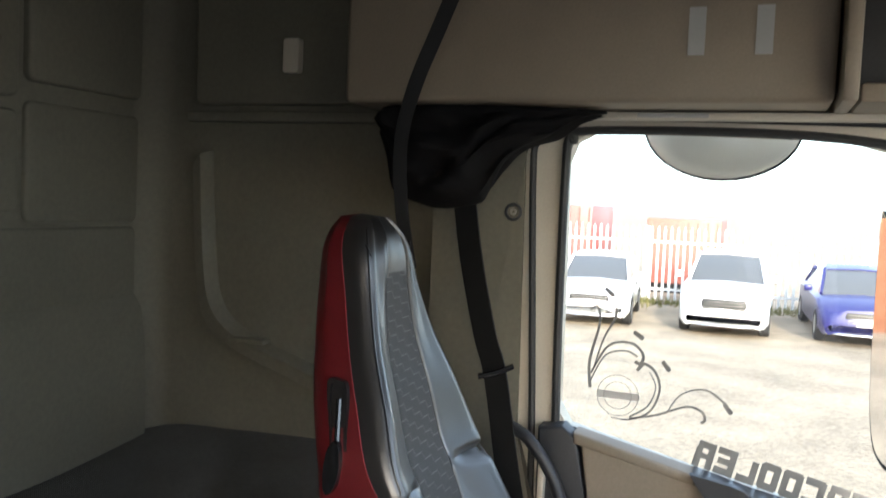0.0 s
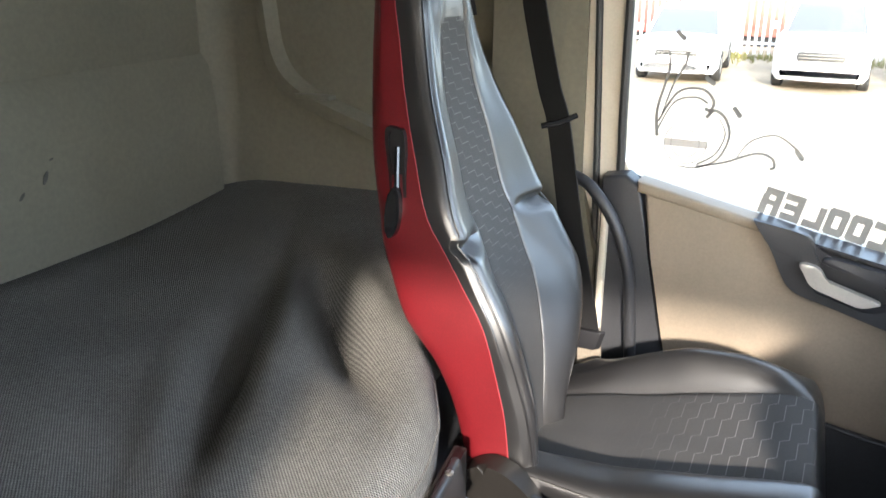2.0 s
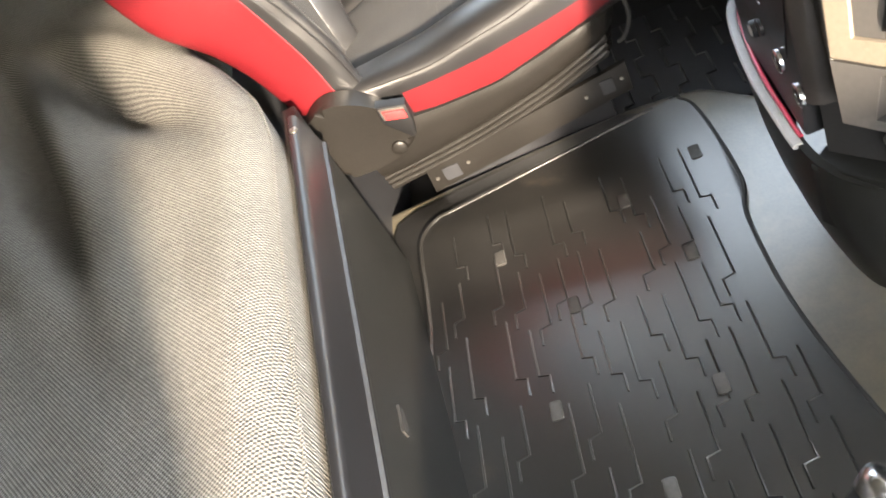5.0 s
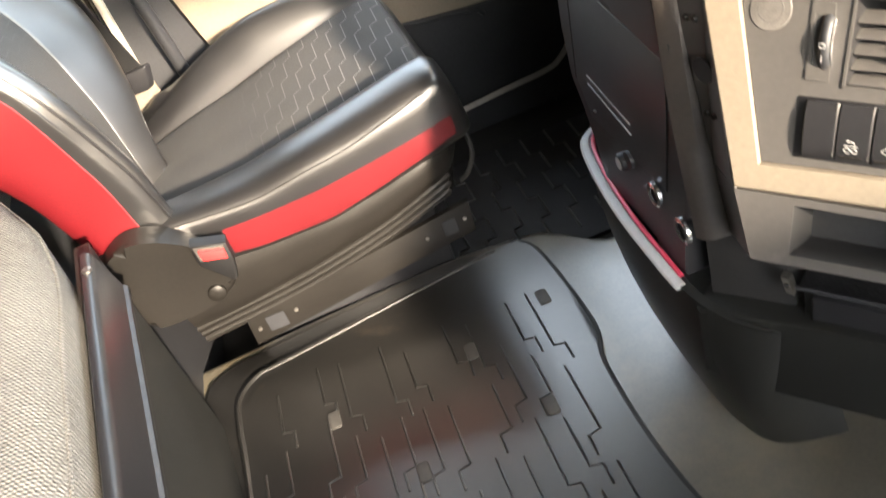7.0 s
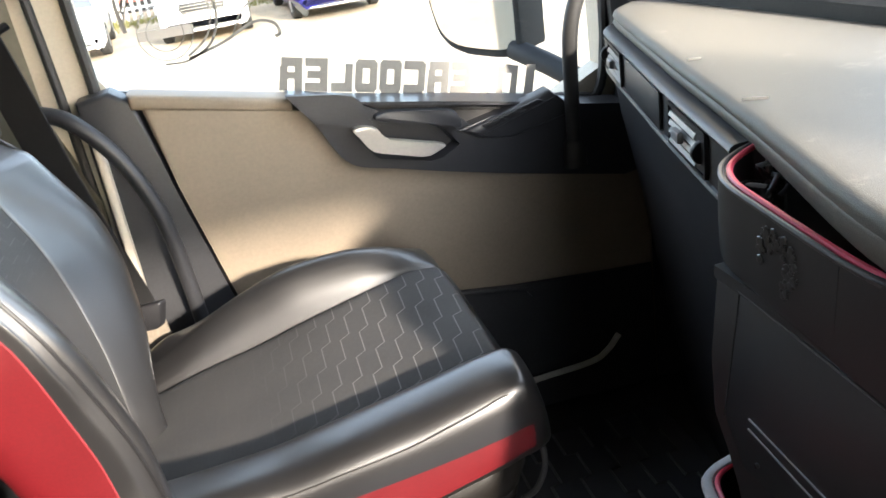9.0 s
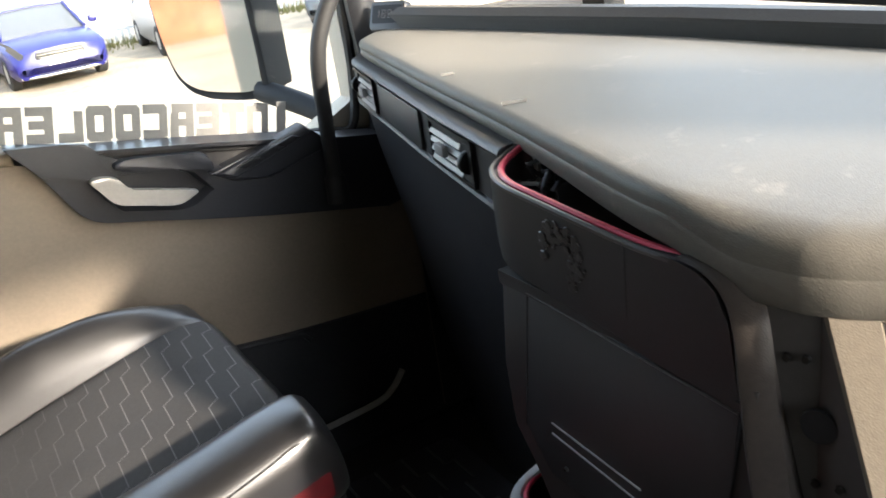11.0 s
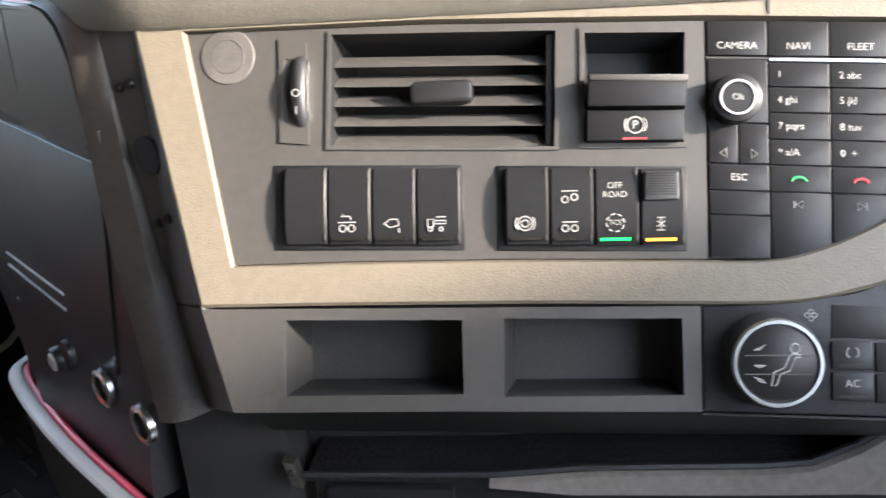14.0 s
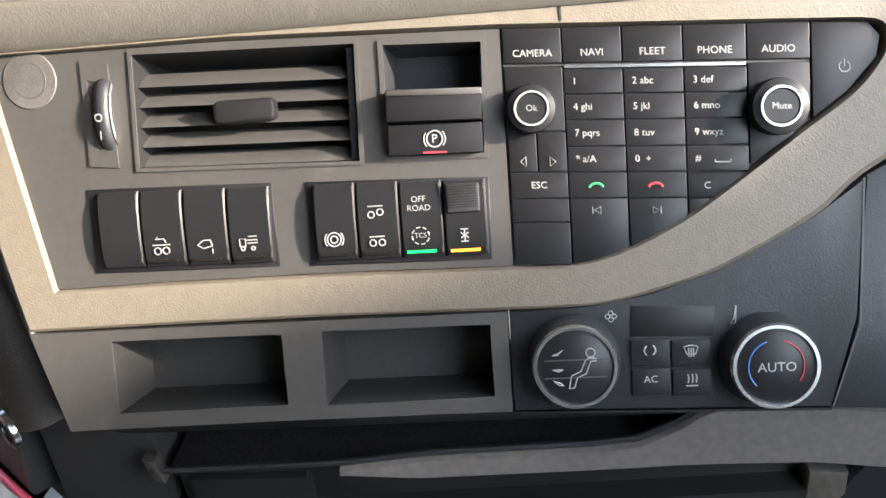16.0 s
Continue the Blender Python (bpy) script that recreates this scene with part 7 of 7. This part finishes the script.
def car(x, y, turn, paint, label, L=4.5, W=1.82, H=1.5, hood=0.95, bars="chrome"):
    c = thing("parked_car", label, "car", (0, 0, 0), group="cars parked along the fence")
    hw = W / 2
    st = [(0.0, 0.78, 0.30, 0.55, 0.25), (0.06, 0.90, 0.22, hood * 0.76, 0.18), (0.25, 0.98, 0.20, hood * 0.86, 0.14), (0.9, 1.0, 0.20, hood * 0.98, 0.10), (1.35, 1.0, 0.20, hood, 0.08), (2.6, 1.0, 0.20, hood + 0.03, 0.08), (3.8, 1.0, 0.20, hood + 0.05, 0.08), (L - 0.15, 0.96, 0.24, hood + 0.05, 0.12), (L, 0.85, 0.32, hood - 0.05, 0.2)]
    rows = []
    for yy, k, z0, z1, r in st:
        w = hw * k
        rows.append([V(-w * 0.9, yy, z0), V(-w, yy, z0 + 0.12), V(-w, yy, z1 - r), V(-w * 0.90, yy, z1 - r * 0.25), V(-w * 0.5, yy, z1), V(0, yy, z1 + 0.02), V(w * 0.5, yy, z1), V(w * 0.90, yy, z1 - r * 0.25), V(w, yy, z1 - r), V(w, yy, z0 + 0.12), V(w * 0.9, yy, z0)])
    part("body", loft(rows), paint, c)
    gh = [(1.15, 0.86, hood - 0.03), (1.95, 0.70, H - 0.06), (2.3, 0.68, H), (3.2, 0.67, H - 0.02), (3.9, 0.70, H - 0.14), (L - 0.25, 0.82, hood + 0.02)]
    rows = [[V(-hw * k, yy, z) for k, z in ((0.9, hood - 0.05),)] + [V(-hw * kk, yy, zz), V(0, yy, zz + 0.03), V(hw * kk, yy, zz), V(hw * 0.9, yy, hood - 0.05)] for yy, kk, zz in gh]
    part("window_band", loft(rows), CARGLASS, c, "dark car windows")
    rows = [[V(-hw * kk * 0.97, yy, zz - 0.01), V(-hw * kk * 0.9, yy, zz + 0.02), V(0, yy, zz + 0.045), V(hw * kk * 0.9, yy, zz + 0.02), V(hw * kk * 0.97, yy, zz - 0.01)] for yy, kk, zz in ((1.92, 0.71, H - 0.07), (2.3, 0.69, H), (3.2, 0.68, H - 0.02), (3.9, 0.70, H - 0.13))]
    part("roof", sheet(rows, 0.03, (0, 0, -1)), paint, c)
    for s in (-1, 1):
        part("roof_pillar", tube([V(s * hw * 0.87, 1.12, hood), V(s * hw * 0.72, 1.95, H - 0.05)], 0.035, 6), paint, c)
        part("rear_pillar", tube([V(s * hw * 0.70, 3.85, H - 0.14), V(s * hw * 0.82, L - 0.3, hood)], 0.06, 6), paint, c)
        part("headlight", prism([(s * hw * 0.94, hood * 0.70), (s * hw * 0.52, hood * 0.66), (s * hw * 0.50, hood * 0.74), (s * hw * 0.90, hood * 0.82)], lambda u, v, w: V(u, 0.12 - w + 0.28 * abs(u / hw) ** 3, v), -0.1, 0.03, 0.01), LAMP, c, "clear headlight")
        part("fog_lamp", prism(rrect(s * hw * 0.76 - 0.08, s * hw * 0.76 + 0.08, 0.36, 0.44, 0.02), lambda u, v, w: V(u, 0.03 - w + 0.2 * abs(u / hw) ** 3, v), -0.05, 0.01), LAMP, c)
        m_ = part("door_mirror", box(s * (hw + 0.03), s * (hw + 0.20), 1.28, 1.40, hood + 0.02, hood + 0.16, 0.03), paint, c)
        for yy in (0.82, L - 0.85):
            wh = part("wheel", lathe([(0, -0.11), (0.26, -0.11), (0.33, -0.08), (0.33, 0.08), (0.30, 0.11), (0.21, 0.11), (0.20, 0.09)], (s * (hw - 0.10), yy, 0.33), (s, 0, 0), 26), TYRE, c, "black tyre")
            part("rim", lathe([(0.20, 0.09), (0.19, 0.105), (0.06, 0.10), (0, 0.11)], (s * (hw - 0.10), yy, 0.33), (s, 0, 0), 20), ALLOY, wh, "alloy rim")
    gt = part("grille", prism([(-hw * 0.50, hood * 0.62), (-hw * 0.42, hood * 0.48), (hw * 0.42, hood * 0.48), (hw * 0.50, hood * 0.62), (hw * 0.46, hood * 0.72), (-hw * 0.46, hood * 0.72)], lambda u, v, w: V(u, 0.02 - w, v), -0.05, 0.015, 0.01), BLACKP, c)
    for k in range(4):
        z = hood * (0.50 + 0.055 * k)
        part("grille_bar", box(-hw * 0.44, hw * 0.44, -0.005, 0.008, z, z + 0.008), STEEL, gt)
    part("lower_intake", prism([(-hw * 0.6, 0.36), (-hw * 0.5, 0.28), (hw * 0.5, 0.28), (hw * 0.6, 0.36)], lambda u, v, w: V(u, 0.02 - w, v), -0.05, 0.015), BLACKP, c)
    part("number_plate", box(-0.26, 0.26, -0.03, 0.0, 0.42, 0.53, 0.005), PLATE, c, "pale number plate")
    part("bumper_lip", tube([V(-hw * 0.85, 0.10, 0.25), V(-hw * 0.4, 0.0, 0.24), V(hw * 0.4, 0.0, 0.24), V(hw * 0.85, 0.10, 0.25)], 0.03, 8), CHROME if bars == "chrome" else BLACKP, c)
    c.matrix_basis = pose(x, y, GROUND, 0, 0, turn)
    return c


WHITEP = mat("white_car_paint", (0.75, 0.75, 0.74), 0.25, var=0.02, coat=0.5)
BLUEP = mat("blue_car_paint", (0.008, 0.008, 0.11), 0.35, var=0.04, coat=0.25)
GREYP = mat("grey_car_paint", (0.28, 0.29, 0.31), 0.3, var=0.03, coat=0.5)
DGREYP = mat("dark_grey_car_paint", (0.05, 0.055, 0.06), 0.25, var=0.03, coat=0.5)
car(-3.35, 18.25, 4, WHITEP, "small white hatchback parked nose out by the fence", 4.1, 1.72, 1.48)
car(-0.60, 18.3, 0, WHITEP, "tall white four-wheel-drive car with chrome bumper bar", 4.7, 1.8, 1.68, 1.08)
car(2.15, 18.6, 3, BLUEP, "bright blue hatchback with a chrome grille", 4.8, 1.86, 1.48)
car(5.15, 19.0, -4, GREYP, "silver-grey car parked beside the blue hatchback", 4.5, 1.8, 1.5)
car(8.0, 18.3, -38, DGREYP, "dark grey estate car with alloy wheels", 4.6, 1.78, 1.46)

GALV = mat("white_galvanised_steel", (0.62, 0.62, 0.6), 0.5, var=0.06)
fence = thing("palisade_fence", "white galvanised palisade fence behind the cars", "fence", (0, 24, GROUND))
for z in (0.35, 1.65):
    part("rail", box(-14, 14, 24.03, 24.08, GROUND + z, GROUND + z + 0.06), GALV, fence)
bm = prism([(-0.034, 0.1), (0.034, 0.1), (0.034, 2.0), (0.0, 2.12), (-0.034, 2.0)], lambda u, v, w: V(u, -w, v), 0.0, 0.012)
pale = part("pale", bm, GALV, fence)
pale.location = (-13.8, 24, GROUND)
for k in range(1, 158):
    q = pale.copy()
    scene.collection.objects.link(q)
    q.location = (-13.8 + 0.175 * k, 24, GROUND)
for k in range(11):
    x = -13.9 + 2.75 * k
    part("post", box(x - 0.05, x + 0.05, 24.08, 24.18, GROUND, GROUND + 2.1), GALV, fence)
rng = random.Random(4)
verts, faces = [], []
for k in range(4200):
    x, y, h = rng.uniform(-13, 13), 23.6 + abs(rng.gauss(0, 0.6)) * (-1) + 0.6, rng.uniform(0.05, 0.28)
    a = rng.uniform(0, 6.28)
    dx, dy = 0.02 * math.cos(a), 0.02 * math.sin(a)
    i = len(verts)
    verts += [(x - dx, y - dy, GROUND), (x + dx, y + dy, GROUND), (x + rng.uniform(-0.08, 0.08), y + rng.uniform(-0.08, 0.08), GROUND + h)]
    faces.append((i, i + 1, i + 2))
me = bpy.data.meshes.new("grass")
me.from_pydata(verts, [], faces)
me.materials.append(mat("dry_grass", (0.16, 0.15, 0.05), 0.9, var=0.2, scale=2))
tagged(new("grass", me), "dry yellow-green grass along the fence", "grass", kind="stuff")
for x, w, h, label, m_ in ((-6.2, 2.4, 2.6, "red van body standing behind the fence", mat("red_paint", (0.42, 0.10, 0.08), 0.4)), (-2.2, 2.2, 2.3, "red container standing behind the fence", mat("faded_red_paint", (0.42, 0.14, 0.10), 0.5))):
    t = thing("container", label, "container", (x, 28, GROUND))
    part("container_body", box(x - w / 2, x + w / 2, 27, 31, GROUND + 0.3, GROUND + h, 0.04), m_, t)
    for k in range(8):
        part("rib", box(x - w / 2 + 0.1 + k * (w - 0.2) / 7 - 0.03, x - w / 2 + 0.1 + k * (w - 0.2) / 7 + 0.03, 26.96, 27.0, GROUND + 0.4, GROUND + h - 0.1), m_, t)
    part("skid", box(x - w / 2 + 0.1, x + w / 2 - 0.1, 27.2, 30.8, GROUND, GROUND + 0.3), BLACKP, t)

# brick building that the door mirror shows
BRICK = mat("orange_brick_wall", (0.42, 0.17, 0.08), 0.85, var=0.18, scale=3)
bld = thing("brick_building", "orange brick workshop building across the yard", "building", (-17, -3, GROUND))
part("wall", box(-25, -17, -13, 7, GROUND, GROUND + 6.0), BRICK, bld)
part("roof", prism([(-13.4, 6.0), (7.4, 6.0), (7.4, 6.15), (-3, 7.6), (-13.4, 6.15)], lambda u, v, w: V(-25.3 + w, u, GROUND + v), 0.0, 8.6), mat("grey_roof_sheet", (0.3, 0.31, 0.33), 0.6), bld)
for k in range(6):
    y = -11.5 + 3.2 * k
    wdw = part("window", box(-17.02, -16.96, y, y + 1.6, GROUND + 1.6, GROUND + 2.8), CARGLASS, bld)
    part("frame", box(-16.97, -16.93, y - 0.08, y + 1.68, GROUND + 1.5, GROUND + 1.6), GALV, wdw)
    part("mullion", box(-16.97, -16.93, y + 0.77, y + 0.83, GROUND + 1.6, GROUND + 2.8), GALV, wdw)
part("door", box(-17.02, -16.95, 5.2, 6.7, GROUND, GROUND + 2.6), GALV, bld)

# ---- mirrors on the door ----
HOUS = mat("blue_grey_mirror_housing", (0.012, 0.015, 0.020), 0.65, spec=0.3)
mir = thing("door_mirror", "tall door mirror in a dark blue-grey housing", "mirror", (0.42, 2.0, 0.50))
mo, mr = V(0.37, 2.085, 0.0), V(0.636, -0.772, 0.0)
mn = V(-0.772, -0.636, -0.01)
mf = lambda u, v, w: mo + mr * u + V(-0.0077, -0.0063, 1.0) * (v - 0.56) + V(0, 0, 0.56) + mn * w
MG = [(p.x, p.y) for p in crom([(-0.108, 1.12, 0), (-0.110, 0.80, 0), (-0.098, 0.64, 0), (-0.062, 0.575, 0), (0.03, 0.557, 0), (0.090, 0.562, 0), (0.100, 0.60, 0), (0.103, 0.85, 0), (0.10, 1.12, 0)], 5)]
part("mirror_glass", prism(MG, mf, 0.0, 0.004), MIRROR, mir, "clear mirror glass")
part("housing", prism([(u * 1.06, 0.84 + (v - 0.84) * 1.06) for u, v in MG], mf, -0.10, -0.002, 0.01), HOUS, mir)
part("inner_edge", prism([(0.104, 0.56), (0.118, 0.56), (0.122, 1.14), (0.104, 1.14)], mf, -0.08, 0.012, 0.004), HOUS, mir)
part("arm", tube(crom([(0.43, 2.02, 0.555), (0.47, 1.92, 0.53), (0.52, 1.80, 0.49)], 5), 0.022, 10), HOUS, mir)
km = thing("kerb_mirror", "rounded kerb mirror hanging above the door window", "mirror", (-0.05, 1.98, 1.2))
rows = []
for a in np.linspace(0.05, 1.5, 9):
    rows.append([V(-0.05 + 0.165 * math.sin(a) * math.cos(b), 2.02 - 0.045 * math.cos(a) - 0.02, 1.305 + 0.115 * math.sin(a) * math.sin(b)) for b in np.linspace(0, 6.283, 33)[:-1]])
part("mirror_glass", loft(rows), mat("kerb_mirror_glass", (0.62, 0.6, 0.57), 0.3, metal=0.25, var=0.02), km)
part("mirror_housing", loft([[V(-0.05 + 0.168 * k * math.cos(b), y, 1.305 + 0.118 * k * math.sin(b)) for b in np.linspace(0, 6.283, 33)[:-1]] for y, k in ((1.995, 1.0), (2.03, 1.0), (2.07, 0.8), (2.09, 0.4))]), HOUS, km)
part("bracket", tube([V(-0.05, 2.06, 1.36), V(-0.02, 1.95, 1.50), V(0.0, 1.86, 1.52)], 0.018, 8), HOUS, km)
# wiper beyond the windscreen
wp = thing("windscreen_wiper", "black wiper arm resting at the foot of the windscreen", "wiper", (1.08, 1.0, 0.74))
part("arm", tube([V(1.085, 0.55, 0.615), V(1.08, 1.05, 0.625), V(1.075, 1.55, 0.635)], 0.010, 8), RUBBER, wp)
part("blade", tube([V(1.075, 0.80, 0.648), V(1.07, 1.75, 0.652)], 0.010, 6), RUBBER, wp)
